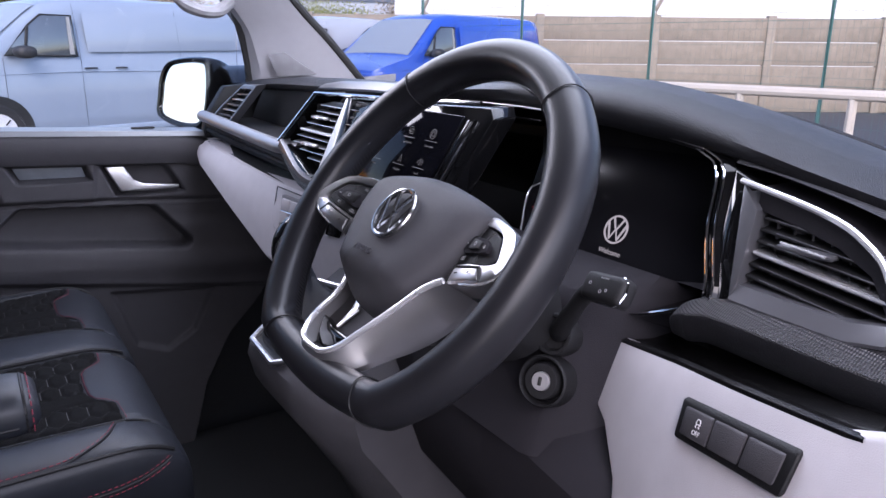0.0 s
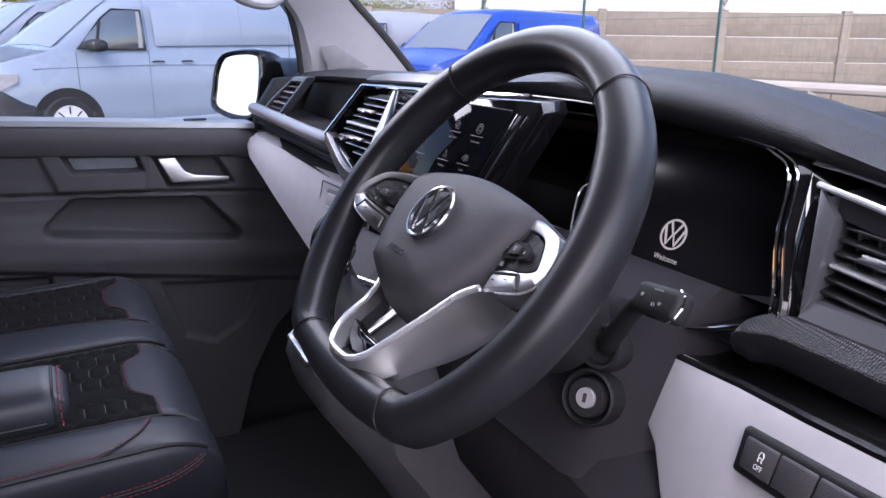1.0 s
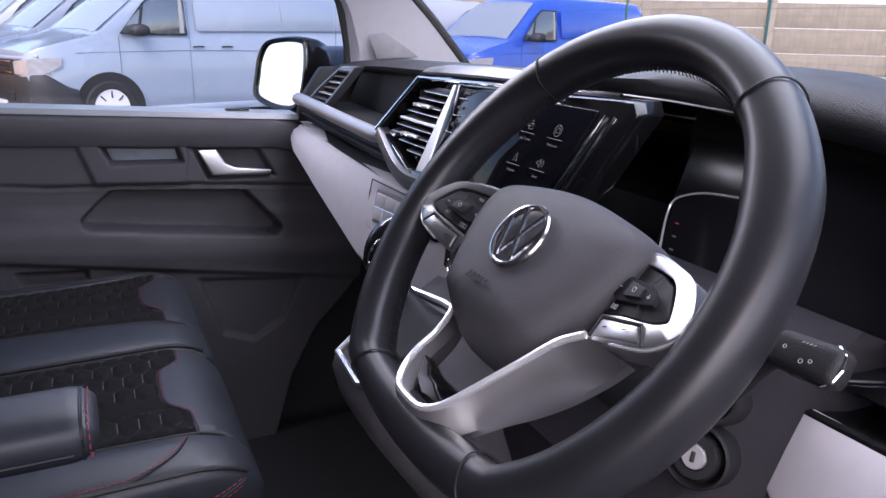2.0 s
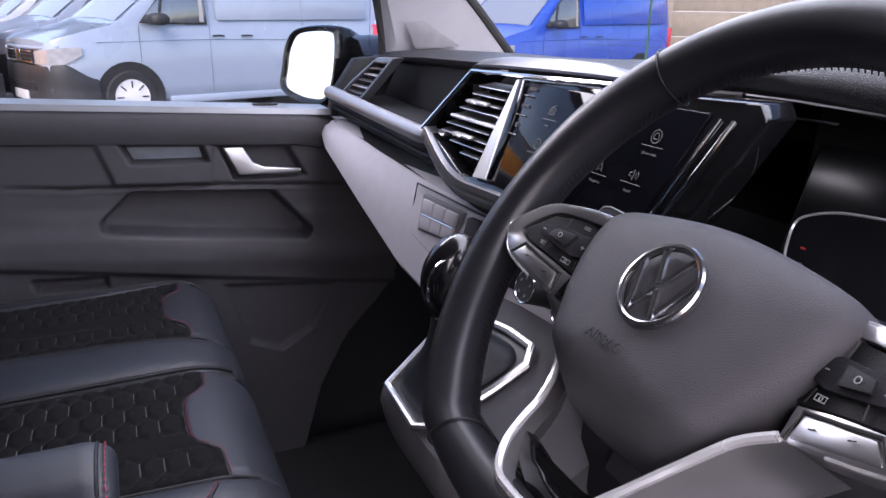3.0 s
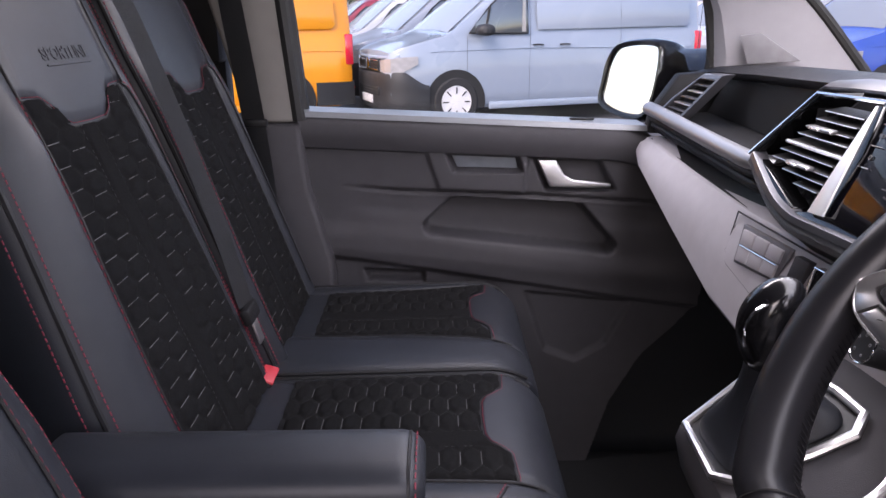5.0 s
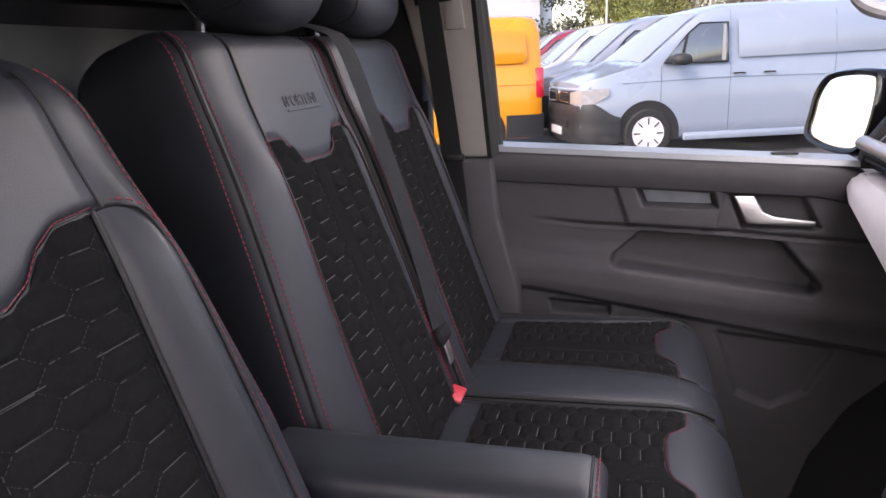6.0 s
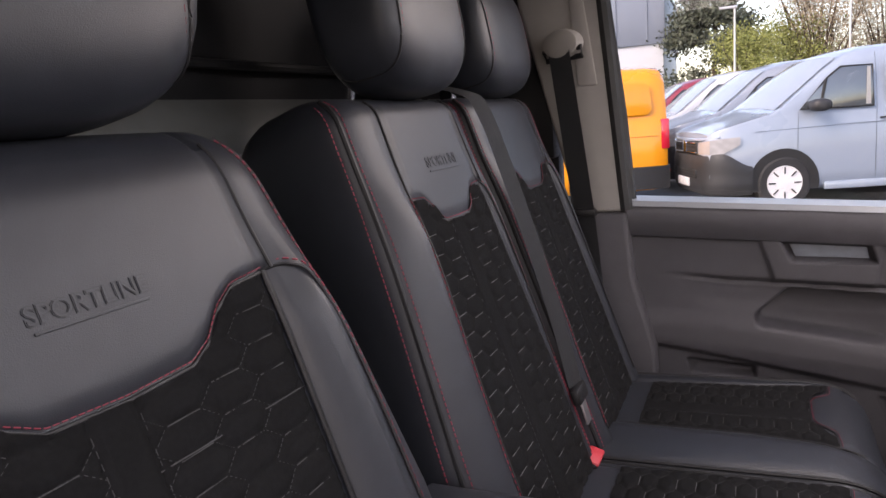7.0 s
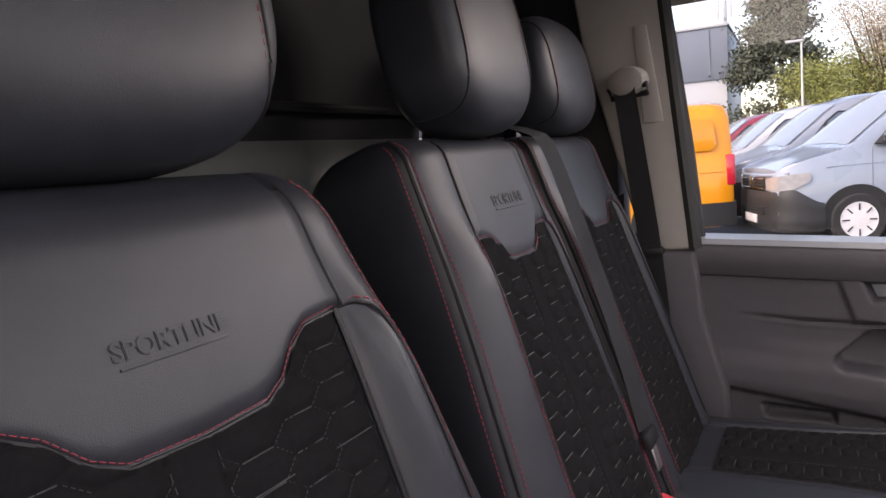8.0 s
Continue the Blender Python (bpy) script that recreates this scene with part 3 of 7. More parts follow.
    part("bonnet_edge", tube([(2.30, 0.88, 0.955), (2.42, 0.74, 0.935), (2.47, 0.45, 0.925), (2.478, 0, 0.922), (2.47, -0.45, 0.925), (2.42, -0.74, 0.935), (2.30, -0.88, 0.955)], 0.022, 8), paint, t)
    part("lower_grille", box((2.50, 0, 0.485), (0.05, 1.06, 0.12), 0.02), RUBBER, t)
    for k in range(3):
        part("lower_grille_bar", box((2.522, 0, 0.45 + 0.035 * k), (0.014, 1.06, 0.010), 0.003), BUMPER, t)
    part("badge", lathe([(0.085, 0), (0.085, 0.02), (0.07, 0.024)], basis((2.495, 0, 0.835), (0, 1, 0), (0, 0, 1)), 24), CHROME, t)
    part("number_plate", box((2.530, 0, 0.36), (0.02, 0.52, 0.11), 0.004), PRINT, t)
    part("rear_bumper", loft([[Vector((x, y, z)) for y, z in ((-w, 0.26), (w, 0.26), (w, 0.58), (-w, 0.58))] for x, w in ((-1.90, 0.962), (-2.35, 0.957), (-2.47, 0.90), (-2.52, 0.72))]), BUMPER, t)
    part("rear_window", box((-2.435, 0, 1.55), (0.03, 1.3, 0.5), 0.01), VAN_GLASS, t)
    for sgn in (1, -1):
        part("reflector", box((-2.46, sgn * 0.75, 0.5), (0.06, 0.22, 0.05), 0.01), TAIL_RED, t)
    t.matrix_basis = Matrix.Translation(at) @ Matrix.Rotation(radians(turn), 4, "Z")
    return t


van("parked_van", (1.42, 11.65, 0), 200, GREY_PAINT, "pale blue-grey panel van with dark plastic bumper")
van("parked_van", (-3.77, 10.72, 0), 203, ORANGE_PAINT, "bright orange panel van with dark rear bumper")
van("parked_van", (0.62, 14.1, 0), 200, SILVER_PAINT, "silver panel van in the row of parked vans")
van("parked_van", (-0.22, 16.6, 0), 200, WHITE_PAINT, "white panel van in the row of parked vans")
van("parked_van", (-1.1, 19.2, 0), 200, RED_PAINT, "dark red van at the end of the row")
van("parked_van", (7.76, 12.25, 0), 197, BLUE_PAINT, "bright blue panel van parked by the wall")
van("parked_van", (6.6, 15.2, 0), 197, WHITE_PAINT, "white van parked behind the blue one")
van("parked_van", (5.7, 18.1, 0), 197, SILVER_PAINT, "silver van parked behind the blue one")

# ---- shell of the van's own cab ----
FLOOR_Z = 0.50
bm = box((0.25, 0.78, FLOOR_Z - 0.03), (2.0, 1.62, 0.06), 0.01)
solo("floor", bm, CARPET, "black carpeted cab floor", kind="structure")
bm = loft([[V(-0.62, y, z), V(-0.62, y, z + 0.05), V(0.25, y, z + 0.05), V(0.42, y, z - 0.02), V(0.42, y, z - 0.06), V(0.25, y, z)] for y, z in ((-0.06, 1.66), (0.0, 1.76), (0.2, 1.83), (0.8, 1.85), (1.35, 1.83), (1.53, 1.76), (1.60, 1.66))])
solo("ceiling", bm, BEIGE_TRIM, "pale headlining of the cab roof", kind="structure")
# bulkhead behind the seats
bulk = thing("bulkhead", (-0.6, 0.8, 0.5), "black painted steel bulkhead behind the seats", "bulkhead", kind="structure")
sec = [(-0.53, 0.47), (-0.53, 1.26)] + [(p.x, p.y) for p in smooth_path([V(-0.531, 1.28, 0), V(-0.536, 1.34, 0), V(-0.549, 1.39, 0), V(-0.568, 1.435, 0), V(-0.594, 1.465, 0), V(-0.62, 1.474, 0)], 4)] + [(-0.64, 0.47)]
part("lower_panel", loft([[V(x, y, z) for x, z in sec] for y in (-0.07, 0.4, 0.9, 1.63)]), BULKHEAD_PAINT, bulk)
part("upper_panel", box((-0.595, 0.78, 1.645), (0.03, 1.70, 0.40), 0.005), BLACK_PLASTIC, bulk)
part("ledge", tube([(-0.56, -0.05, 1.490), (-0.56, 1.6, 1.490)], 0.006, 8), BLACK_PLASTIC, bulk)
# nearside outer skin below the glass, rear of the door
bm = join(box((-0.50, 1.60, 0.9), (0.30, 0.04, 0.9), 0.01), box((-0.50, 1.57, 1.52), (0.30, 0.05, 0.40), 0.01))
solo("body_side", bm, BLACK_PLASTIC, "dark inner body side behind the pillar", kind="structure")
# unseen side, added to close the cab and keep light off the headrest
off = thing("driver_side", (-0.4, -0.08, 0.5), "unseen painted body side added behind the open driver's door", "body side", kind="structure")
part("b_pillar", prism([V(-0.62, -0.075, 0.45), V(-0.235, -0.075, 0.45), V(-0.262, -0.075, 1.22), V(-0.318, -0.06, 1.70), V(-0.62, -0.06, 1.72)], (0, -0.05, 0), 0.012), GREY_PLASTIC, off)
part("sill", box((0.22, -0.09, 0.44), (0.92, 0.05, 0.14), 0.015), GREY_PLASTIC, off)
part("roof_rail", tube([V(-0.60, -0.085, 1.71), V(-0.1, -0.085, 1.735), V(0.30, -0.075, 1.715), V(0.42, -0.06, 1.66)], 0.028, 10), GREY_PLASTIC, off)
part("a_pillar", tube(smooth_path([V(0.42, -0.06, 1.66), V(0.62, -0.06, 1.50), V(0.80, -0.06, 1.33), V(0.97, -0.06, 1.16)], 5), 0.030, 10), GREY_PLASTIC, off)
# front bulkhead and scuttle in front of the footwell
solo("firewall", box((0.99, 0.78, 0.80), (0.05, 1.7, 0.66), 0.01), CARPET, "black lined footwell bulkhead", kind="structure")

# ---- dashboard ----
dash = thing("dashboard", (0.55, 0.8, 0.9), "black and grey van dashboard with screen and air vents", "dashboard")


def F(y, z, off=0.0):
    """The sloping face of the centre of the dashboard; off is towards the windscreen."""
    return Vector((0.424 + 0.45 * (z - 1.29) + off, y, z))


def K(y, z, off=0.0):
    """The face round the outer vent, which turns towards the driver."""
    return Vector((0.465 + 0.2 * (y - 0.309) + 0.4 * (z - 1.29) + off, y, z))


def G(y, z, off=0.0):
    """The light grey knee panel, which turns further."""
    return Vector((0.37 + 0.43 * (y - 0.257) + 0.4 * (z - 1.145) + off, y, z))


BACK = Vector((0.03, 0, 0))
RIDGE = [(0.0, 1.272), (0.1, 1.285), (0.2, 1.302), (0.26, 1.313), (0.336, 1.330), (0.40, 1.343), (0.46, 1.351), (0.58, 1.354), (0.68, 1.346), (0.80, 1.336), (0.95, 1.329), (1.1, 1.327), (1.3, 1.322), (1.5, 1.313), (1.6, 1.306)]
LIP = [(0.0, 0.43), (0.2, 0.455), (0.33, 0.470), (0.5, 0.478), (0.65, 0.480), (0.8, 0.478), (1.05, 0.485), (1.4, 0.495), (1.6, 0.50)]
rows = []
for y in np.linspace(0.0, 1.6, 49):
    z, x = along(RIDGE, y), along(LIP, y)
    hood = 0.022 + 0.018 * math.exp(-((y - 0.47) / 0.16) ** 2)
    rows.append([V(x + 0.05, y, z - hood - 0.004), V(x + 0.012, y, z - hood), V(x + 0.001, y, z - hood * 0.75), V(x, y, z - hood * 0.45), V(x + 0.008, y, z - 0.008), V(x + 0.028, y, z - 0.001), V(x + 0.06, y, z + 0.001),
                 V(x + 0.12, y, z - 0.010), V(x + 0.22, y, z - 0.040), V(x + 0.34, y, z - 0.072), V(0.98, y, z - 0.10), V(0.98, y, z - 0.16)])
part("top_pad", grid(rows), DASH_TOP, dash, "soft grained black dash top", 60)
part("carcass", box((0.77, 0.80, 1.04), (0.40, 1.6, 0.34), 0.02), BLACK_PLASTIC, dash)
def pad_z(x, y):
    """Height of the dash top."""
    z, x0 = along(RIDGE, y), along(LIP, y)
    return z + along([(0.028, -0.001), (0.06, 0.001), (0.12, -0.010), (0.22, -0.040), (0.34, -0.072)], x - x0)


oval = [(0.70 + 0.062 * math.cos(q), 0.34 + 0.115 * np.sign(math.sin(q)) * abs(math.sin(q)) ** 0.8) for q in np.linspace(0, 2 * math.pi, 40, endpoint=False)]
part("pocket_rim", tube([V(x, y, pad_z(x, y) + 0.002) for x, y in oval], 0.0035, 8, True), DASH_TOP, dash)
part("pocket_mat", loft([[V(0.70 + (x - 0.70) * f, 0.34 + (y - 0.34) * f, pad_z(x, y) * f + pad_z(0.70, 0.34) * (1 - f) + dz) for x, y in oval] for f, dz in ((0.99, 0.0), (0.97, 0.002), (0.5, 0.001), (0.05, 0.001))]), RUBBER, dash, "black rubber pocket on the dash top")

# screen with its frame
SCREEN_OUT = [(0.896, 1.313), (0.700, 1.318), (0.585, 1.322), (0.575, 1.312), (0.612, 1.205), (0.800, 1.204), (0.884, 1.206)]
part("screen_surround", prism([F(*p) for p in SCREEN_OUT], BACK, 0.002), GLOSS_BLACK, dash)
scr = part("touch_screen", prism([F(*p, -0.0025) for p in ((0.893, 1.311), (0.622, 1.311), (0.648, 1.216), (0.884, 1.213))], BACK * 0.2, 0.001), SCREEN, dash, "black glass touch screen with small icons")
part("silver_bar", prism([F(*p, -0.006) for p in ((0.9010, 1.2118), (0.8745, 1.2140), (0.8820, 1.2560), (0.8905, 1.3060), (0.8945, 1.3130), (0.8990, 1.2604))], BACK, 0.0010), SKY_SILVER, dash, "bright silver bar, tapering upwards")
part("black_bar", prism([F(*p, -0.0045) for p in ((0.8742, 1.2142), (0.8705, 1.2763), (0.8808, 1.3130), (0.8920, 1.3130), (0.8816, 1.2560))], BACK, 0.0006), GLOSS_BLACK, dash)


def icon_frame(y, z):
    """Icons stand on the screen: x to the right of the reader, y up it."""
    return basis(F(y, z, -0.0035), (0, -1, 0), (0.41, 0, 0.91))


def ink(*bms):
    return join(*bms)


def ring2(m, r, w=0.00032, sides=20):
    return tube([m @ Vector((r * math.cos(2 * math.pi * k / sides), r * math.sin(2 * math.pi * k / sides), 0)) for k in range(sides)], w, 4, True)


def line2(m, *pts, w=0.00032, closed=False):
    return tube([m @ Vector((x, y, 0)) for x, y in pts], w, 4, closed)


ICON_TEXT = [("Radio", 0.811, 1.2905, 1.277), ("Vehicle", 0.765, 1.2905, 1.277), ("App-Connect", 0.709, 1.289, 1.276), ("Driver assist", 0.663, 1.289, 1.276), ("Media", 0.813, 1.260, 1.246), ("Phone", 0.765, 1.260, 1.246), ("Navigation", 0.711, 1.258, 1.246), ("Sound", 0.669, 1.259, 1.247)]
for word, y, z, zt in ICON_TEXT:
    m = icon_frame(y, z) @ Matrix.Scale(0.68, 4)
    if word == "Radio":
        b = ink(line2(m, (-.007, -.005), (.007, -.005), (.007, .004), (-.007, .004), closed=True), line2(m, (-.005, .004), (.004, .008)), ring2(m @ Matrix.Translation((-.003, 0, 0)), .002), line2(m, (.002, -.002), (.005, -.002)), line2(m, (.002, .001), (.005, .001)))
    elif word == "Vehicle":
        b = ink(line2(m, (-.009, -.004), (.009, -.004), (.009, .001), (.006, .002), (.004, .006), (-.004, .006), (-.006, .002), (-.009, .001), closed=True), line2(m, (-.006, .002), (.006, .002)), line2(m, (-.007, -.006), (-.004, -.006)), line2(m, (.004, -.006), (.007, -.006)))
    elif word == "Media":
        b = ink(ring2(m, .007), line2(m, (-.002, -.003), (.004, 0), (-.002, .003), closed=True))
    elif word == "Sound":
        b = ink(line2(m, (-.007, -.002), (-.004, -.002), (0, -.006), (0, .006), (-.004, .002), (-.007, .002), closed=True), line2(m, (.003, -.003), (.004, 0), (.003, .003)), line2(m, (.006, -.005), (.008, 0), (.006, .005)))
    elif word == "Driver assist":
        b = ink(ring2(m, .008), line2(m, (-.004, -.003), (.004, -.003), (.004, .001), (.002, .004), (-.002, .004), (-.004, .001), closed=True))
    elif word == "Navigation":
        b = ink(line2(m, (-.005, -.006), (0, .007), (.005, -.006), (0, -.003), closed=True))
    elif word == "Phone":
        b = ink(line2(m, (-.004, -.007), (.004, -.007), (.004, .007), (-.004, .007), closed=True))
    else:
        b = ink(line2(m, (-.006, -.002), (.004, -.002), (.004, .006), (-.006, .006), closed=True), line2(m, (-.002, -.006), (.008, -.006), (.008, .002), (-.002, .002), closed=True))
    part("icon", b, DIM_INK, scr)
    part("icon_word", letters(word, 0.0033, 0.0001, icon_frame(y, zt)), DIM_INK, scr)
    part("icon_rule", line2(icon_frame(y, zt + 0.0055), (-.012, 0), (.012, 0), w=0.0003), DIM_INK, scr)
for word, y, z in (("MENU", 0.8580, 1.306), ("HOME", 0.8610, 1.2898)):
    part("key_word", letters(word, 0.0050, 0.0001, icon_frame(y, z)), DIM_INK, scr)
part("power_key", ring2(icon_frame(0.8626, 1.2713), 0.002, 0.0004), DIM_INK, scr)
for y, z in ((0.8620, 1.2994), (0.8627, 1.2808), (0.8648, 1.2621)):
    part("key_bar", box(F(y, z, -0.0035), (0.0012, 0.017, 0.0008), 0.0002), SATIN, scr)
for k, (a, b) in enumerate((((0.611, 1.309), (0.640, 1.220)), ((0.598, 1.309), (0.628, 1.220)))):
    part("bezel_line", tube([F(*a, -0.003), F(*b, -0.003)], 0.0012 + 0.0004 * k, 6), CHROME, dash)

# middle air vent
VENT = [(1.070, 1.238), (1.003, 1.310), (0.912, 1.310), (0.906, 1.212), (0.945, 1.200)]
part("vent_recess", prism([F(*p, 0.050) for p in VENT], BACK, 0), GROOVE, dash)
part("vent_frame", tube([F(*p, -0.003) for p in ((1.076, 1.238), (1.005, 1.314), (0.90, 1.3165), (0.70, 1.322), (0.60, 1.326))], 0.0022, 6), CHROME, dash, "thin bright chrome line")
part("vent_side", loft([[F(y, z, o) for o in (0, 0.045)] + [F(y + dy, z + dz, o) for o in (0.045, 0)] for y, z, dy, dz in ((1.074, 1.239, -0.006, -0.001), (1.004, 1.314, -0.003, -0.005))]), GLOSS_BLACK, dash)
SLATS = [(0.9883, 1.2975), (0.9960, 1.2885), (1.0075, 1.2795), (1.0144, 1.2710), (1.0263, 1.2607), (1.0313, 1.2515), (1.0377, 1.2420), (1.0048, 1.2340), (0.9692, 1.2255)]
for k, (yl, z) in enumerate(SLATS):
    yr, mid = 0.916 - (1.3 - z) * 0.02, k == 4
    part("vent_slat", prism([F(yl, z - 0.0010, 0.006), F(yr, z - 0.0010, 0.006), F(yr, z + 0.0010, 0.006), F(yl, z + 0.0010, 0.006)], (0.020, 0, 0.003), 0.0004), BLACK_PLASTIC if not mid else SATIN, dash)
    part("slat_edge", tube([F(yl - 0.002, z, 0.005), F(0.900 if mid else yr + 0.003 * (k % 3), z, 0.005)], 0.0022 if mid else 0.0006, 6), SKY_SILVER if mid else SATIN, dash)
for z, y in ((1.2812, 0.966), (1.2442, 0.969)):
    part("vent_tab", box(F(y, z, 0.001), (0.010, 0.046, 0.0042), 0.0018), SATIN, dash)
    part("tab_grip", box(F(y + 0.004, z, -0.004), (0.006, 0.016, 0.0034), 0.0012), BRIGHT_EDGE, dash)
for k in range(5):
    part("vent_fin", box(F(0.928 + 0.021 * k, 1.262, 0.034), (0.016, 0.0014, 0.070), 0), BLACK_PLASTIC, dash)

# silver strip above the screen
rows = []
for y, z, w in ((1.012, 1.317, 0.002), (1.004, 1.321, 0.008), (0.95, 1.3235, 0.012), (0.85, 1.326, 0.013), (0.78, 1.327, 0.011), (0.73, 1.3268, 0.006), (0.70, 1.3262, 0.002)):
    p = F(y, z)
    rows.append([p + Vector((0, 0, -0.003)), p + Vector((-0.001, 0, 0.0)), p + Vector((0.004, 0, w * 0.45)), p + Vector((0.012, 0, w * 0.75)), p + Vector((0.020, 0, w * 0.45))])
part("silver_hood_strip", grid(rows), RAIL, dash, "satin silver strip over the screen")

# trim that kinks under the vent and runs on below the screen
KINK = [(0.397, 1.0680, 1.2385, 0.45), (0.388, 1.0132, 1.2190, 0.45), (0.382, 0.968, 1.2060, 0.30), (0.378, 0.9246, 1.2010, 0.05), (0.378, 0.8785, 1.2020, -0.03), (0.379, 0.805, 1.2050, -0.03), (0.385, 0.70, 1.2075, 0.0), (0.390, 0.58, 1.2090, 0.0)]


def kink_line(across, dx):
    """A line beside the middle of the silver trim, so far across it and so far back."""
    return smooth_path([V(x + dx, y + across * n, z - across * math.sqrt(1 - n * n)) for x, y, z, n in KINK], 5)


part("silver_kink_trim", loft([list(c) for c in zip(kink_line(-0.0040, 0.016), kink_line(-0.0040, 0.002), kink_line(-0.0030, 0.0), kink_line(0.0036, -0.001), kink_line(0.0042, 0.016))]), RAIL, dash, "dark silver trim line")
part("textured_band", loft([list(c) for c in zip(kink_line(0.0043, 0.014), kink_line(0.0043, -0.0002), kink_line(0.009, -0.0018), kink_line(0.0165, 0.002), kink_line(0.018, 0.014))]), TEXTURED, dash, "fine-textured black band")
part("under_lip", loft([list(c) for c in zip(kink_line(0.0165, 0.016), kink_line(0.0170, 0.005), kink_line(0.032, 0.024), kink_line(0.034, 0.034))]), BLACK_PLASTIC, dash)
part("lower_gloss_sill", prism([F(0.935, 1.204, -0.001), F(0.905, 1.2105, -0.001), F(0.80, 1.2110, -0.001), F(0.62, 1.2125, -0.001), F(0.62, 1.203, -0.003), F(0.80, 1.199, -0.003), F(0.93, 1.196, -0.002)], BACK, 0.001), GLOSS_BLACK, dash)
part("corner_fill", prism([F(1.072, 1.240, 0.001), F(1.050, 1.236, 0.001), F(0.937, 1.207, 0.001), F(0.935, 1.196, 0.001), F(1.02, 1.212, 0.001)], BACK, 0.001), GLOSS_BLACK, dash)

# open tray left of the vent, with its gunmetal rail
rp = smooth_path([V(0.404, 1.520, 1.2400), V(0.408, 1.470, 1.2370), V(0.410, 1.30, 1.2300), V(0.406, 1.12, 1.2270), V(0.409, 1.08, 1.2270), V(0.420, 1.040, 1.2275)], 6)
part("tray_rail", tube(rp, 0.0125, 12, False, 0.9), LIT_RAIL, dash, "gunmetal rail along an open tray")
part("tray_floor", prism([V(0.405, 1.52, 1.228), V(0.405, 1.09, 1.220), V(0.53, 1.04, 1.226), V(0.53, 1.50, 1.236)], (0, 0, -0.006), 0.001), BLACK_PLASTIC, dash)
part("tray_back", prism([V(0.500, 1.50, 1.235), V(0.500, 1.00, 1.225), V(0.505, 0.98, 1.316), V(0.505, 1.42, 1.308)], (0.02, 0, 0), 0), BLACK_PLASTIC, dash)
for dz, dx, r in ((-0.017, 0.006, 0.006), (-0.029, 0.010, 0.005), (-0.038, 0.016, 0.004)):
    part("under_rail_rib", tube([p + Vector((dx, 0, dz)) for p in rp], r, 8), BLACK_PLASTIC, dash)
part("shelf", prism([V(0.405, 1.50, 1.190), V(0.402, 1.06, 1.171), V(0.54, 1.06, 1.180), V(0.54, 1.50, 1.195)], (0, 0, -0.005), 0), BLACK_PLASTIC, dash)

# small outer vent on the passenger side
SV = [V(0.464, 1.350, 1.3060), V(0.462, 1.425, 1.3035), V(0.437, 1.487, 1.2620), V(0.420, 1.508, 1.2360), V(0.430, 1.425, 1.2330)]
mid_sv = sum(SV, Vector()) / len(SV)
part("small_vent_frame", loft([list(c) for c in zip(*[[mid_sv + (p - mid_sv) * f + Vector((d, 0, 0)) for p in SV] + [mid_sv + (SV[0] - mid_sv) * f + Vector((d, 0, 0))] for f, d in ((0.80, 0.012), (0.82, 0.0), (0.86, -0.003), (1.02, -0.003), (1.06, 0.001), (1.08, 0.014))])]), RAIL, dash, "dark silver frame round the vent")
part("small_vent_recess", prism([mid_sv + (p - mid_sv) * 0.86 + Vector((0.012, 0, 0)) for p in SV], (0.004, 0, 0)), RUBBER, dash)
for k in range(6):
    f = (k + 0.75) / 6.6
    a, b = SV[1].lerp(SV[3], f), SV[0].lerp(SV[4], f)
    a, b = a.lerp(b, 0.12), b.lerp(a, 0.12)
    part("small_vent_slat", prism([a, b, b + Vector((0.010, 0, 0.001)), a + Vector((0.010, 0, 0.001))], (0, 0, 0.0022), 0.0005), SATIN if k in (2, 4) else RAIL, dash)
part("end_cap", prism([V(0.452, 1.515, 1.298), V(0.412, 1.525, 1.235), V(0.405, 1.525, 1.195), V(0.55, 1.525, 1.19), V(0.55, 1.525, 1.305)], (0, 0.03, 0), 0.004), BLACK_PLASTIC, dash)

# light grey lower dash on the passenger side and the centre
TOP_E = [(1.515, 0.400, 1.190), (1.45, 0.394, 1.1885), (1.264, 0.394, 1.178), (1.08, 0.396, 1.172), (0.95, 0.402, 1.170), (0.80, 0.408, 1.168), (0.62, 0.415, 1.166)]
LOW_E = [(1.515, 0.385, 1.160), (1.45, 0.372, 1.149), (1.264, 0.368, 1.103), (1.08, 0.366, 1.058), (0.95, 0.368, 1.045), (0.80, 0.385, 1.060), (0.62, 0.400, 1.070)]
rows = []
for y in np.linspace(1.515, 0.62, 40):
    xt, zt = along([(-a, b) for a, b, c in TOP_E], -y), along([(-a, c) for a, b, c in TOP_E], -y)
    xb, zb = along([(-a, b) for a, b, c in LOW_E], -y), along([(-a, c) for a, b, c in LOW_E], -y)
    rows.append([V(0.54, y, zt + 0.002), V(xt + 0.012, y, zt + 0.001), V(xt + 0.003, y, zt - 0.001), V(xt, y, zt - 0.005), V(lerp(xt, xb, 0.3) - 0.004, y, lerp(zt, zb, 0.3)), V(lerp(xt, xb, 0.65) - 0.004, y, lerp(zt, zb, 0.65)), V(xb, y, zb + 0.004), V(xb + 0.004, y, zb - 0.003), V(xb + 0.05, y, zb - 0.03), V(0.56, y, zb - 0.04)])
part("lower_panel", grid(rows), GREY_PLASTIC, dash, "light grey moulded lower dash")


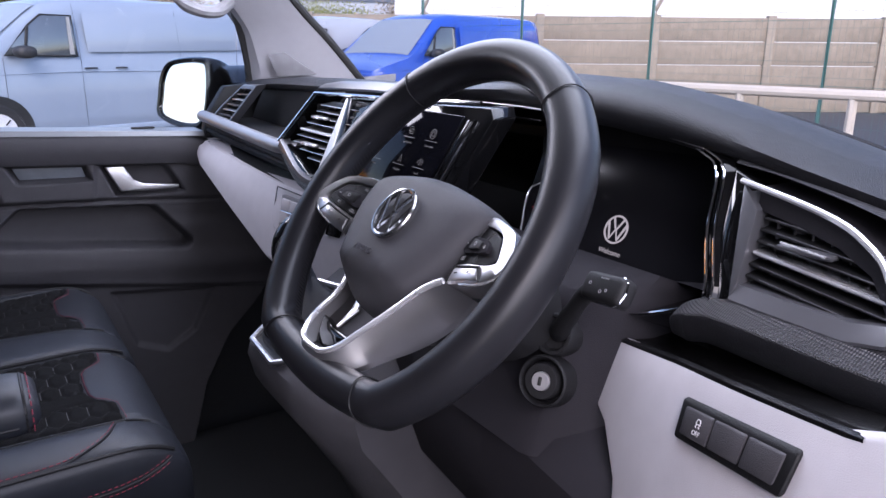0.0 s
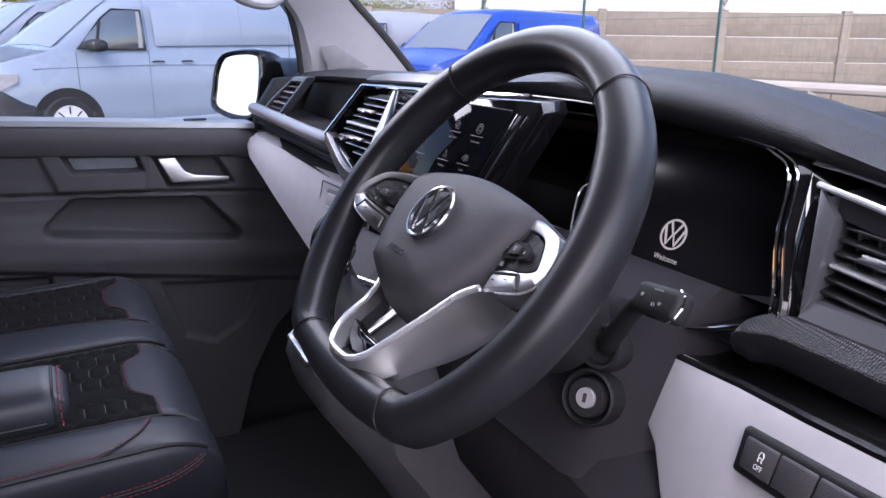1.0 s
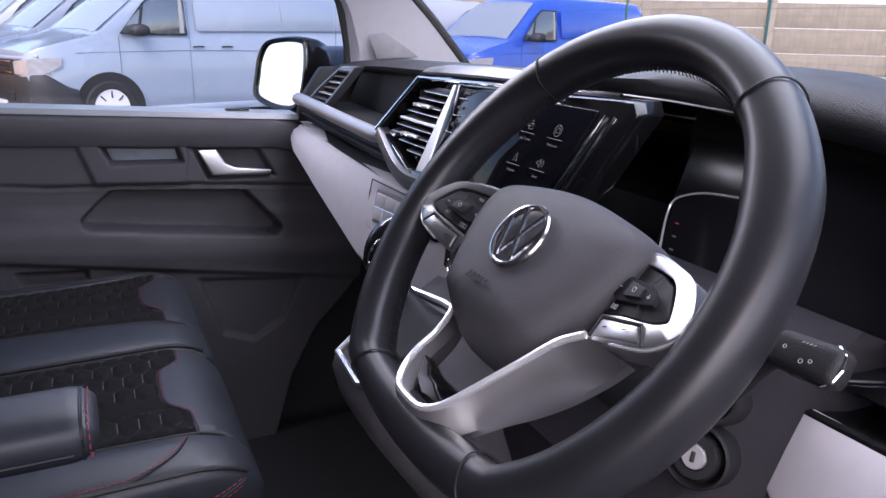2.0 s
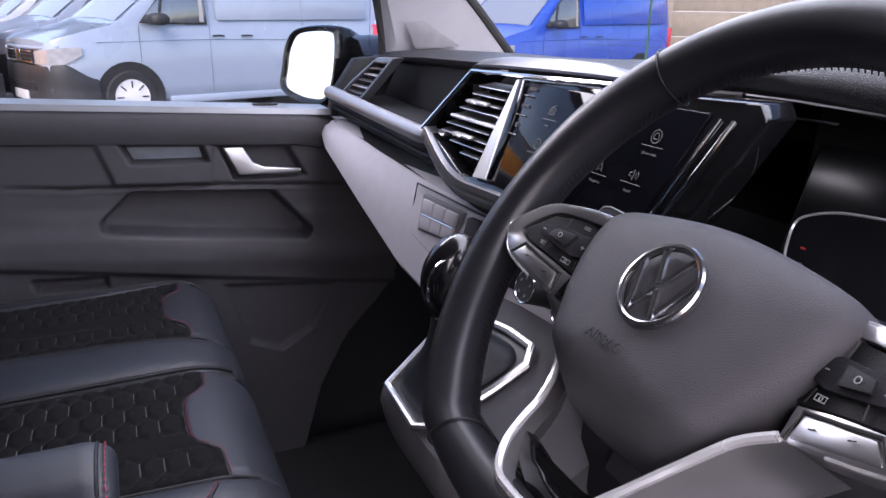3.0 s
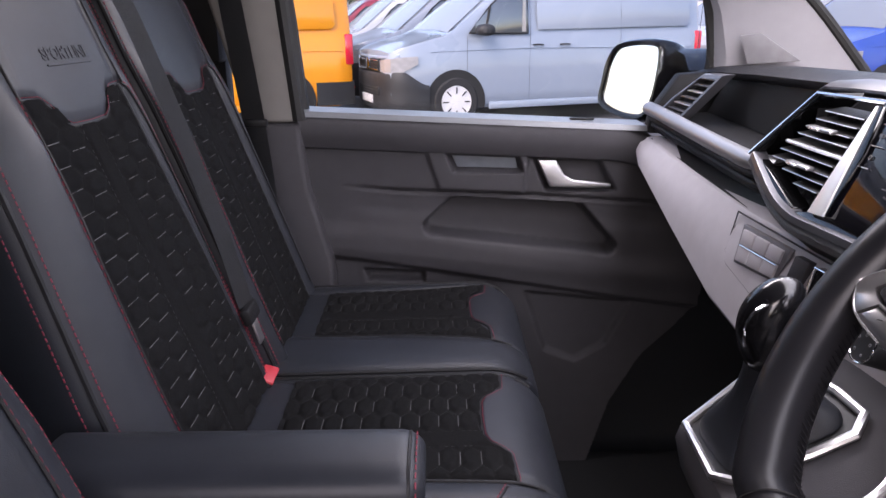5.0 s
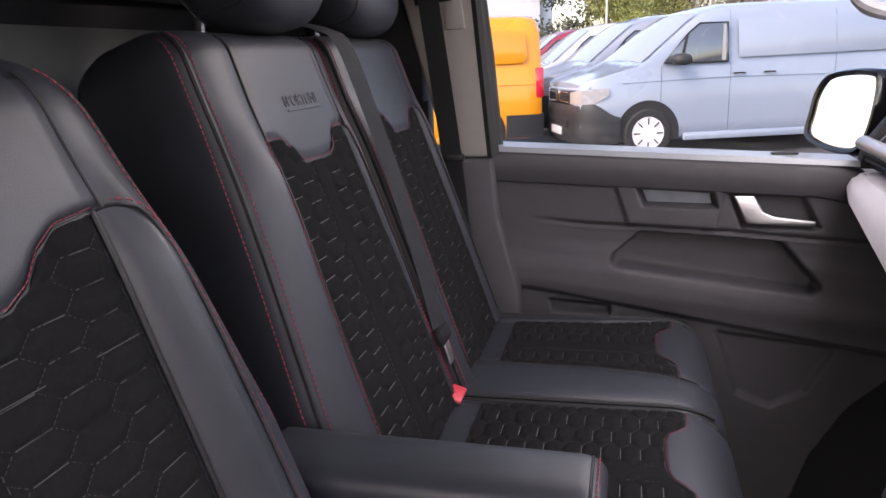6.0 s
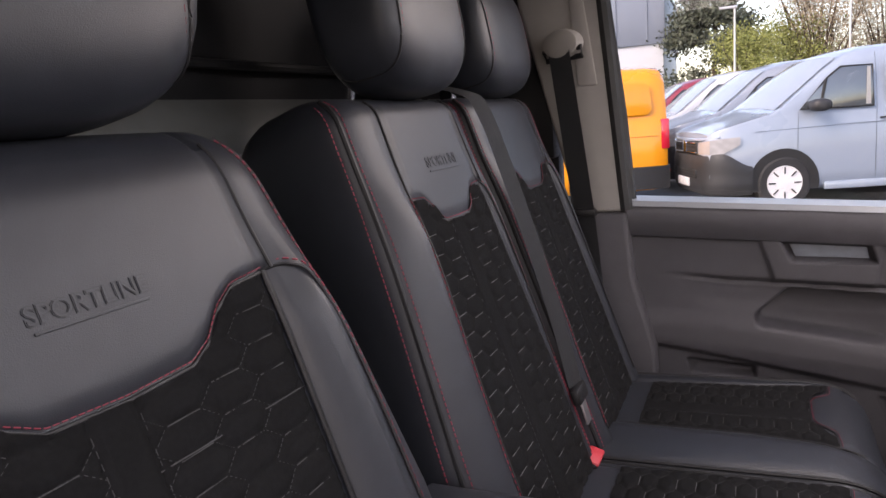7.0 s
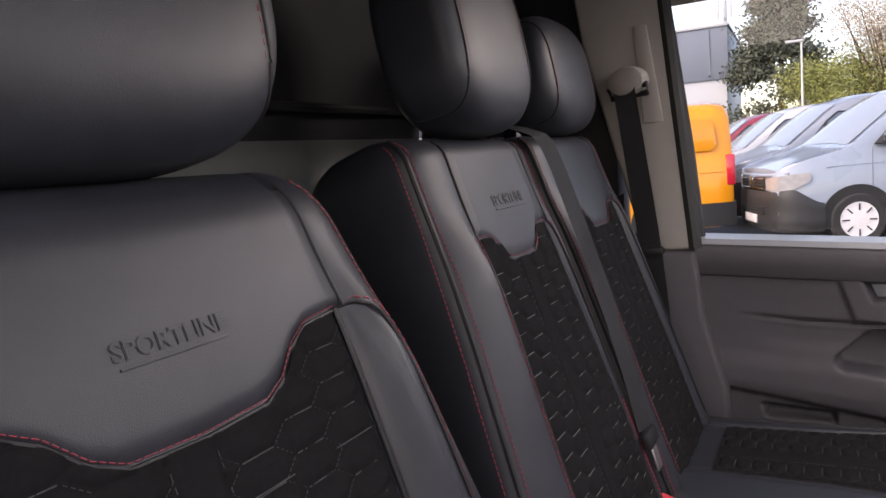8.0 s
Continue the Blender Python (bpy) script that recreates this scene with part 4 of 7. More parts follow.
def hv(y, z, off=0.0):
    t = (1.11 - y) / 0.2
    zt, zb = along([(-a, c) for a, b, c in TOP_E], -y), along([(-a, c) for a, b, c in LOW_E], -y)
    xt, xb = along([(-a, b) for a, b, c in TOP_E], -y), along([(-a, b) for a, b, c in LOW_E], -y)
    return Vector((lerp(xb, xt, (z - zb) / max(zt - zb, 1e-3)) - 0.004 + off, y, z))


part("switch_frame", tube([hv(*p, 0.001) for p in ((0.86, 1.1665), (1.074, 1.1675), (1.0690, 1.120), (1.0560, 1.107), (0.971, 1.094), (0.93, 1.090))], 0.0011, 6), DARK_PLASTIC, dash)
BLOCK = [(1.0480, 1.1590), (0.9430, 1.1600), (0.9455, 1.1225), (1.0400, 1.1150)]
part("switch_plate", prism([hv(*p, -0.001) for p in BLOCK], BACK * 0.3, 0.001), material("mid_grey_plastic", (0.15, 0.145, 0.155), 0.5, bump=0.3, bump_size=900), dash)
for r in range(2):
    for c in range(3):
        u0, u1, v0, v1 = 0.07 + c * 0.295, 0.07 + c * 0.295 + 0.268, 0.09 + r * 0.43, 0.09 + r * 0.43 + 0.385
        def q(u, v):
            a, b = Vector((*BLOCK[0], 0)).lerp(Vector((*BLOCK[1], 0)), u), Vector((*BLOCK[3], 0)).lerp(Vector((*BLOCK[2], 0)), u)
            p = a.lerp(b, v)
            return hv(p.x, p.y, -0.004)
        part("switch", prism([q(u0, v0), q(u1, v0), q(u1, v1), q(u0, v1)], BACK * 0.2, 0.0012), GREY_PLASTIC, dash)
part("switch_line", tube([hv(1.034, 1.1380, -0.0045), hv(0.951, 1.1405, -0.0045)], 0.0007, 6), CHROME, dash)
part("blank_switch", prism([hv(*p, -0.004) for p in ((0.928, 1.1590), (0.9015, 1.1595), (0.9035, 1.1330), (0.9285, 1.1310))], BACK * 0.3, 0.0015), DARK_PLASTIC, dash)
part("socket", prism([hv(*p, -0.003) for p in ((0.890, 1.1590), (0.850, 1.1600), (0.853, 1.1330), (0.889, 1.1310))], BACK * 0.3, 0.0015), GLOSS_BLACK, dash)
part("socket_trim", tube([hv(*p, -0.004) for p in ((0.889, 1.1310), (0.890, 1.1590), (0.850, 1.1600))], 0.001, 6), CHROME, dash)
for y, z in ((0.685, 1.143), (0.747, 1.143)):
    m = basis((0.366, y, z), (0, -1, 0), (0.30, 0, 0.95))
    m = m if (m.to_3x3() @ Vector((0, 0, 1))).x < 0 else m @ Matrix.Rotation(math.pi, 4, "X")
    d = part("climate_dial", lathe([(0.0150, -0.03), (0.0150, 0.003), (0.0146, 0.005), (0.0135, 0.005), (0.001, 0.0045)], m, 28), DIAL_FACE, dash, "black rotary dial with a chrome rim")
    part("dial_rim", tube([m @ Vector((0.0144 * math.cos(w), 0.0144 * math.sin(w), 0.0052)) for w in np.linspace(0, 2 * math.pi, 32, endpoint=False)], 0.0009, 6, True), CHROME, d)
    if y < 0.7:
        part("dial_pointer", box(m @ Vector((0.0185, 0.004, 0.001)), (0.006, 0.003, 0.003), 0.0006, m.to_3x3()), RED_PLASTIC, d, "red pointer")
    for w in (0.4, 1.6, 2.6, 3.9, 5.2):
        part("dial_mark", ring2(m @ Matrix.Translation((0.0085 * math.cos(w), 0.0085 * math.sin(w), 0.0053)), 0.0012, 0.00025, 8), KEY_PRINT, d)
part("climate_panel", prism([hv(*p, -0.002) for p in ((0.84, 1.160), (0.63, 1.160), (0.64, 1.118), (0.83, 1.112))], BACK * 0.3, 0.002), BLACK_PLASTIC, dash)

# instrument binnacle
part("binnacle_back", prism([V(0.545, 0.62, 1.335), V(0.545, 0.30, 1.31), V(0.525, 0.29, 1.13), V(0.525, 0.62, 1.13)], (0.012, 0, 0)), GROOVE, dash)


def D(y, z, off=0.0):
    """The glass of the instrument display, set back under the hood."""
    return Vector((0.508 + 0.45 * (z - 1.214) + off, y, z))


disp = part("instrument_display", prism([D(*p) for p in ((0.615, 1.300), (0.390, 1.300), (0.362, 1.285), (0.352, 1.210), (0.362, 1.160), (0.40, 1.135), (0.60, 1.135))], (0.006, 0, 0), 0.001), DISPLAY, dash, "black instrument display")
m = basis(D(0.471, 1.213, -0.0015), (0, -1, 0), (0.41, 0, 0.91))
part("round_badge", join(tube([m @ Vector((0.0134 * math.cos(w), 0.0134 * math.sin(w), 0)) for w in np.linspace(0, 2 * math.pi, 32, endpoint=False)], 0.0010, 6, True),
                         tube([m @ Vector(p) for p in ((-0.0065, 0.0111, 0), (0.0, -0.001, 0), (0.0065, 0.0111, 0))], 0.0011, 6),
                         tube([m @ Vector(p) for p in ((-0.0113, 0.0063, 0), (-0.0048, -0.0098, 0), (0.0, 0.001, 0), (0.0048, -0.0098, 0), (0.0113, 0.0063, 0))], 0.0011, 6)), WHITE_INK, disp, "white glowing emblem")
part("welcome_word", letters("Welcome", 0.0070, 0.0001, basis(D(0.4690, 1.1925, -0.0015), (0, -1, 0), (0.41, 0, 0.91))), WHITE_INK, disp)
part("gauge_frame", tube(smooth_path([D(0.574, 1.165, -0.02), D(0.579, 1.190, -0.02), D(0.588, 1.216, -0.02), D(0.590, 1.231, -0.02), D(0.583, 1.239, -0.02), D(0.560, 1.2465, -0.02), D(0.525, 1.250, -0.02)], 5), 0.0011, 6), BRIGHT_EDGE, disp)
for k in range(5):
    part("gauge_mark", box(D(0.563 + 0.0032 * k, 1.175 + 0.0105 * k, -0.018), (0.001, 0.004, 0.0014), 0), RED_INK if k == 4 else DIM_INK, disp)
# frame of the binnacle
FR = [(0.60, 1.320), (0.516, 1.319), (0.414, 1.313), (0.362, 1.302), (0.340, 1.290), (0.330, 1.250), (0.312, 1.206), (0.334, 1.190), (0.382, 1.171), (0.43, 1.166), (0.56, 1.170)]
fp = smooth_path([K(y, z, 0.002) for y, z in FR], 5)
part("binnacle_frame", loft([[p, p + Vector((-0.006, -0.008, 0.002)), p + Vector((0.0, -0.014, 0.004)), p + Vector((0.07, -0.004, 0.004)), p + Vector((0.07, 0.012, 0.0))] for p in fp]), GLOSS_BLACK, dash, "piano black frame round the instruments")
part("binnacle_line", tube([p + Vector((-0.002, 0.001, 0.0)) for p in fp[12:]], 0.0013, 6), CHROME, dash)
part("binnacle_line_outer", tube([p + Vector((-0.006, -0.008, 0.002)) for p in fp[14:36]], 0.0009, 6), CHROME, dash)
part("hood_line", tube([V(0.486, 0.70, 1.3205), V(0.486, 0.60, 1.321), V(0.485, 0.45, 1.317), V(0.478, 0.36, 1.306)], 0.0009, 6), SATIN, dash)
for y0, y1 in ((0.655, 0.60), (0.595, 0.555)):
    part("hood_glint_bar", box((0.478, (y0 + y1) / 2, 1.3105), (0.003, y0 - y1, 0.0018), 0.0005), CHROME, dash)

# outer vent on the driver's side
part("binnacle_wing", prism([K(*p) for p in ((0.325, 1.296), (0.306, 1.290), (0.287, 1.216), (0.300, 1.205), (0.318, 1.25))], BACK, 0.002), GLOSS_BLACK, dash)
part("vent_cheek", prism([K(*p, -0.003) for p in ((0.311, 1.2885), (0.2915, 1.2725), (0.2865, 1.224), (0.2895, 1.2125))], BACK, 0.0012), RAIL, dash)
part("vent_recess", prism([K(*p, 0.04) for p in ((0.30, 1.286), (0.226, 1.279), (0.16, 1.262), (0.14, 1.222), (0.286, 1.222))], BACK), RUBBER, dash)
part("vent_upper_line", tube(smooth_path([K(0.312, 1.2895, -0.004), K(0.256, 1.2832, -0.004), K(0.226, 1.2780, -0.004), K(0.208, 1.2715, -0.004), K(0.192, 1.262, -0.004), K(0.178, 1.245, -0.004)], 5), 0.0023, 8), BRIGHT_EDGE, dash, "bright silver line over the vent")
part("vent_upper_body", loft([[K(y, z, 0.0), K(y, z - 0.016, 0.004), K(y, z - 0.016, 0.04), K(y, z, 0.04)] for y, z in ((0.296, 1.288), (0.26, 1.284), (0.226, 1.278), (0.20, 1.268), (0.185, 1.252))]), COLUMN_PLASTIC, dash)
part("vent_lower_lip", loft([[K(y, z, -0.003), K(y, z + 0.010, 0.000), K(y, z + 0.010, 0.03), K(y, z - 0.004, 0.03), K(y, z - 0.002, -0.002)] for y, z in ((0.2895, 1.2125), (0.25, 1.2140), (0.20, 1.2165), (0.176, 1.222), (0.165, 1.241))]), RAIL, dash)
for k in range(6):
    z = 1.2665 - 0.0078 * k
    bright = k == 3
    part("vent_slat", prism([K(0.288, z, 0.005), K(0.15, z - 0.005, 0.005), K(0.15, z - 0.0035, 0.005), K(0.288, z + 0.0015, 0.005)], (0.012, 0, 0.0015), 0.0004), BRIGHT_EDGE if bright else BLACK_PLASTIC, dash)
    part("slat_edge", tube([K(0.286 - (0 if bright else 0.008 + 0.004 * (k % 2)), z + 0.0012, 0.0045), K(0.17, z - 0.003, 0.0045)], 0.0015 if bright else 0.0005, 6), BRIGHT_EDGE if bright else RAIL, dash)
part("vent_tab", box(K(0.244, 1.2560, -0.001), (0.010, 0.038, 0.0034), 0.0014), RAIL, dash)
part("tab_line", tube([K(0.262, 1.2582, -0.006), K(0.228, 1.2575, -0.006)], 0.0010, 6), BRIGHT_EDGE, dash)
for k in range(9):
    part("vent_fin", box(K(0.279 - 0.0145 * k, 1.243, 0.026), (0.014, 0.0016, 0.05), 0), DARK_PLASTIC, dash)


def strand(points, steps=6):
    """A smooth run of (y, z) pairs."""
    return [(p.x, p.y) for p in smooth_path([V(y, z, 0) for y, z in points], steps)]


rings = []
for y, z in strand(((0.325, 1.300), (0.28, 1.297), (0.22, 1.289), (0.16, 1.277), (0.08, 1.258))):
    zr, xl = along(RIDGE, y), along(LIP, y)
    rings.append([K(y, z, -0.002), K(y, z, -0.002).lerp(V(xl + 0.006, y, zr - 0.019), 0.5) + Vector((0.003, 0, -0.001)), V(xl + 0.006, y, zr - 0.019), V(xl + 0.05, y, zr - 0.019), K(y, z, 0.05)])
part("upper_trim_band", loft(rings), TEXTURED, dash, "fine-textured black band over the vent", 60)
BAND = [(y, z, f) for (y, z), f in zip(strand(((0.3310, 1.1880), (0.3285, 1.1955), (0.3180, 1.2030), (0.3050, 1.2075), (0.2895, 1.2105), (0.24, 1.2135), (0.18, 1.2170), (0.10, 1.223))), [0.25 + 0.75 * min(1.0, k / 14.0) ** 0.6 for k in range(43)])]
part("lower_trim_band", loft([[K(y, z, -0.002), K(y, z - 0.0035 * f, -0.0075 * f), K(y, z - 0.0085 * f, -0.0135 * f), K(y, z - 0.0105 * f, -0.0125 * f), K(y, z - 0.010 * f, 0.03), K(y, z, 0.04)] for y, z, f in BAND]), TEXTURED, dash, "fine-textured band under the vent", 60)
part("band_underside", loft([[K(y + 0.001, z - 0.0100 * f, -0.0128 * f), K(y + 0.001, z - 0.0135 * f, -0.0120 * f), K(y, z - 0.022 * f, -0.0070 * f), K(y, z - 0.0310 * f, 0.0010), K(y, z - 0.0335 * f, 0.010), K(y, z - 0.0335 * f, 0.04), K(y, z - 0.010 * f, 0.04)] for y, z, f in BAND]), DASH_TOP, dash, "soft black flank under the textured band", 60)
# open tray between the band and the knee panel: a rim, a sunk floor and a stepped back
TRAY = [(0.43, 1.150, 0.405, 1.1435), (0.385, 1.160, 0.375, 1.1500), (0.34, 1.166, 0.345, 1.1567), (0.32, 1.172, 0.303, 1.1662), (0.28, 1.179, 0.272, 1.1720), (0.24, 1.182, 0.242, 1.1775), (0.18, 1.186, 0.196, 1.1865), (0.12, 1.191, 0.150, 1.1960)]
rows = []
for k, (y, z, yg, zg) in enumerate(TRAY):
    f = min(1.0, k / 3.0)
    e = G(yg, zg + 0.0015, -0.0008)
    rows.append([e + Vector((0.0, 0, -0.004)), e, e + Vector((0.004, 0, 0.0010)), e + Vector((0.007, 0.001, -0.003 * f)), e + Vector((0.030, 0.006, -0.012 * f + 0.002)), e + Vector((0.048, 0.010, -0.010 * f + 0.004)), K(y, z, 0.034) + Vector((0, 0, -0.006 * f)), K(y, z, 0.020) + Vector((0, 0, 0.002)), K(y, z, 0.012) + Vector((0, 0, 0.006))])
part("open_tray", grid(rows), TRAY_PLASTIC, dash, "scuffed glossy black open tray", 25)

# light grey knee panel with the row of switches
KNEE = [(0.398, 1.147), (0.402, 1.118), (0.401, 1.100), (0.365, 1.090), (0.330, 1.066), (0.300, 1.02), (0.29, 0.95), (0.02, 0.95), (0.02, 1.215), (0.110, 1.215), (0.142, 1.203), (0.161, 1.194), (0.242, 1.177), (0.303, 1.166)]
part("knee_panel", prism([G(*p) for p in KNEE], (0.009, 0.003, 0), 0.004, 3), GREY_PLASTIC, dash, "light grey grained knee panel")
SW = [(0.282, 1.153), (0.179, 1.175), (0.182, 1.148), (0.279, 1.128)]


def sw(u, v, off):
    a, b = Vector((*SW[0], 0)).lerp(Vector((*SW[1], 0)), u), Vector((*SW[3], 0)).lerp(Vector((*SW[2], 0)), u)
    p = a.lerp(b, v)
    return G(p.x, p.y, off)


bank = part("switch_bank", prism([sw(0, 0, -0.004), sw(1, 0, -0.004), sw(1, 1, -0.004), sw(0, 1, -0.004)], BACK * 0.5, 0.003, 3), BLACK_PLASTIC, dash, "black bank of three push switches")
for c in range(3):
    u0 = 0.07 + 0.29 * c
    s = part("switch", prism([sw(u0, 0.13, -0.006), sw(u0 + 0.275, 0.13, -0.006), sw(u0 + 0.275, 0.80, -0.006), sw(u0, 0.80, -0.006)], BACK * 0.3, 0.0012), DARK_PLASTIC, bank)
part("switch_mark", letters("OFF", 0.0046, 0.0001, basis(sw(0.235, 0.60, -0.0066), sw(1, 0.5, 0) - sw(0, 0.5, 0), sw(0.5, 0, 0) - sw(0.5, 1, 0))), PRINT, bank)
sm_ = basis(sw(0.235, 0.36, -0.0066), sw(1, 0.5, 0) - sw(0, 0.5, 0), sw(0.5, 0, 0) - sw(0.5, 1, 0))
part("switch_symbol", join(line2(sm_, (-.0022, .0006), (-.0012, .0026), (.0012, .0026), (.0022, .0006), (.0022, -.0006), (-.0022, -.0006), w=0.0004, closed=True), line2(sm_, (-.0016, -.0012), (-.0022, -.0022), (-.0012, -.0030), w=0.0004), line2(sm_, (.0016, -.0012), (.0010, -.0022), (.0020, -.0030), w=0.0004)), PRINT, bank)
part("knee_recess", prism([G(*p, -0.002) for p in ((0.285, 1.045), (0.20, 1.10), (0.19, 1.05), (0.27, 1.0))], BACK * 0.2, 0.002), BLACK_PLASTIC, dash)

# panel round the column, and the lower knee bolster
rows = []
for y in [0.60, 0.56, 0.50, 0.46, 0.43, 0.415, 0.405, 0.395, 0.385, 0.375, 0.36, 0.34, 0.32]:
    g = 0.075 * max(0.0, (0.412 - y) / 0.05) ** 1.5
    rows.append([V(0.46, y, 1.20), V(0.396 + g, y, 1.190), V(0.390 + g, y, 1.175), V(0.378 + g, y, 1.125), V(0.362 + g, y, 1.075), V(0.350 + g, y, 1.052), V(0.46, y, 1.030)])
part("column_panel", grid(rows), COLUMN_PLASTIC, dash, "charcoal panel round the steering column", 60)
rows = []
for y in np.linspace(0.645, 0.28, 18):
    s = (0.70 - y) / 0.42
    zt = 1.100 - 0.045 * s
    rows.append([V(0.46, y, zt + 0.03), V(0.372, y, zt), V(0.362 - 0.01 * s, y, zt - 0.02), V(0.360 - 0.01 * s, y, zt - 0.08), V(0.385, y, zt - 0.16), V(0.46, y, zt - 0.22), V(0.62, y, zt - 0.24)])
part("knee_bolster", grid(rows), COLUMN_PLASTIC, dash, "charcoal lower knee panel")

# ---- centre console and gear selector ----
console = thing("centre_console", (0.40, 0.77, 0.5), "charcoal centre console below the dashboard", "console")
sec = [(0.45, 1.12), (0.385, 1.100), (0.366, 1.088), (0.268, 1.030), (0.256, 1.021), (0.252, 1.008), (0.260, 0.975), (0.300, 0.915), (0.37, 0.80), (0.45, 0.60), (0.62, 0.52), (0.62, 1.1)]
rings = []
for y, g in ((0.858, 0.03), (0.850, 0.012), (0.838, 0.003), (0.80, 0.0), (0.72, 0.0), (0.69, 0.002), (0.66, 0.02), (0.63, 0.05)):
    rings.append([V(x + g, y, z - g * 0.4) for x, z in sec])
part("body", loft(rings), DARK_PLASTIC, console)


def P(y, s, off=0.0):
    """On the sloping gear plate: s runs up it, off is out of it."""
    return Vector((0.26 + 0.857 * s - 0.513 * off, y, 1.026 + 0.513 * s + 0.857 * off))


PLATE = [(0.823, 0.0), (0.843, 0.069), (0.835, 0.110), (0.769, 0.121), (0.731, 0.122), (0.716, 0.106), (0.718, 0.070), (0.728, 0.010), (0.745, -0.004)]
part("gear_plate", prism([P(y, s, 0.002) for y, s in PLATE], (0.01, 0, -0.016), 0.002), DIAL_FACE, console)
part("gear_plate_trim", tube([P(y, s, 0.004) for y, s in PLATE], 0.0042, 8, True), SATIN, console, "bright silver frame")
gear = thing("gear_selector", P(0.775, 0.06), "automatic gear lever with black leather gaiter", "gear lever")
a, b = P(0.778, 0.06, 0.0), V(0.300, 0.772, 1.125)
skirt = smooth_path([V(0.779 + (y - 0.779) * 0.80, 0.056 + (v - 0.056) * 0.80, 0) for y, v in PLATE], 4, True)
rings = []
for f, k in ((0.0, 1.0), (0.05, 0.98), (0.12, 0.88), (0.22, 0.70), (0.35, 0.50), (0.5, 0.32), (0.65, 0.18), (0.8, 0.08), (1.0, 0.0)):
    ring = []
    for p in skirt:
        w = math.atan2(p.y - 0.056, p.x - 0.779)
        r = 0.016 * (1 + 0.10 * math.sin(7 * w + 8 * f))
        top = b + Vector((r * math.sin(w), r * math.cos(w), 0.3 * r * math.sin(w)))
        foot = P(p.x, p.y, 0.004)
        q = foot.lerp(top, 1 - k)
        q.z = lerp(foot.z, top.z, f)
        ring.append(q)
    rings.append(ring)
part("gaiter", loft(rings), LEATHER, gear, "creased black leather gaiter")
kn = smooth_path([V(0.298, 0.768, 1.116), V(0.295, 0.767, 1.135), V(0.294, 0.766, 1.155), V(0.296, 0.764, 1.176), V(0.300, 0.762, 1.196)], 5)
kr = [0.011, 0.0135, 0.0155, 0.0170, 0.0182, 0.0192, 0.0202, 0.0210, 0.0217, 0.0222, 0.0225, 0.0226, 0.0225, 0.0222, 0.0216, 0.0206, 0.0192, 0.0170, 0.0140, 0.0095, 0.002]
part("knob", loft([[p + Vector((r * 1.10 * math.cos(w), r * math.sin(w), 0.15 * r * math.cos(w))) for w in np.linspace(0, 2 * math.pi, 24, endpoint=False)] for p, r in zip(kn, kr)]), KNOB_GLOSS, gear, "glossy black gear knob", 60)
part("knob_trim", tube([V(0.294 + 0.0235 * math.cos(w) - 0.004, 0.766 - 0.020 + 0.004 * abs(math.sin(w)), 1.155 + 0.024 * math.sin(w)) for w in np.linspace(-1.2, 3.6, 24)], 0.0014, 6), CHROME, gear)

# ---- steering wheel ----
RAKE = radians(36.8)
HUB = V(0.2732, 0.4676, 1.2497)
SU, SS, SN = V(math.sin(RAKE), 0, math.cos(RAKE)), V(0, -1, 0), V(-math.cos(RAKE), 0, math.sin(RAKE))


def W(s, u, n=0.0):
    """On the wheel: s to the driver's right, u up, n towards the driver."""
    return HUB + SS * s + SU * u + SN * n


def rim_point(w, r=0.1508):
    s, u = r * math.sin(w), r * math.cos(w)
    if u < -0.80 * r:
        u = -0.80 * r + (u + 0.80 * r) * 0.30
    return s, u


wheel = thing("steering_wheel", HUB, "black leather flat-bottomed steering wheel with silver spokes", "steering wheel")
N = 96
rings = []
for k in range(N):
    w = 2 * math.pi * k / N
    s, u = rim_point(w)
    c = W(s, u)
    out = (SS * s + SU * u).normalized()
    grip = 1 + 0.10 * math.exp(-((abs(math.sin(w)) - 0.88) / 0.08) ** 2) * (1 if math.cos(w) > 0 else 0.4)
    rings.append([c + out * 0.0152 * grip * np.sign(math.cos(q)) * abs(math.cos(q)) ** 0.84 + SN * 0.0168 * np.sign(math.sin(q)) * abs(math.sin(q)) ** 0.84 for q in np.linspace(0, 2 * math.pi, 24, endpoint=False)])
rim = part("rim", grid(rings, True, True), RIM_LEATHER, wheel, "smooth black leather rim")
for w in (0.70, -0.70, math.pi - 0.52, math.pi + 0.52):
    s, u = rim_point(w)
    c, out = W(s, u), (SS * s + SU * u).normalized()
    part("rim_seam", tube([c + out * 0.0163 * np.sign(math.cos(q)) * abs(math.cos(q)) ** 0.84 + SN * 0.0174 * np.sign(math.sin(q)) * abs(math.sin(q)) ** 0.84 for q in np.linspace(0, 2 * math.pi, 24, endpoint=False)], 0.0006, 5, True), PIPING, rim)
stitch = []
for k in range(240):
    w = 2 * math.pi * k / 240
    s, u = rim_point(w)
    c, out = W(s, u), (SS * s + SU * u).normalized()
    tn = out.cross(SN)
    a = c - out * 0.0160 - SN * 0.0050
    stitch.append(tube([a + tn * 0.0018 + SN * 0.003, a - tn * 0.0012 - SN * 0.003], 0.0004, 4))
part("inner_stitching", join(*stitch), RIM_LEATHER, rim, "close black stitching")
# airbag cover
AIR = [(-0.050, 0.0375), (0.0, 0.0430), (0.050, 0.0375), (0.074, 0.0300), (0.0790, 0.0150), (0.0730, -0.012), (0.058, -0.042), (0.040, -0.068), (0.022, -0.0765), (-0.022, -0.0765), (-0.040, -0.068), (-0.058, -0.042), (-0.0730, -0.012), (-0.0790, 0.0150), (-0.074, 0.0300)]
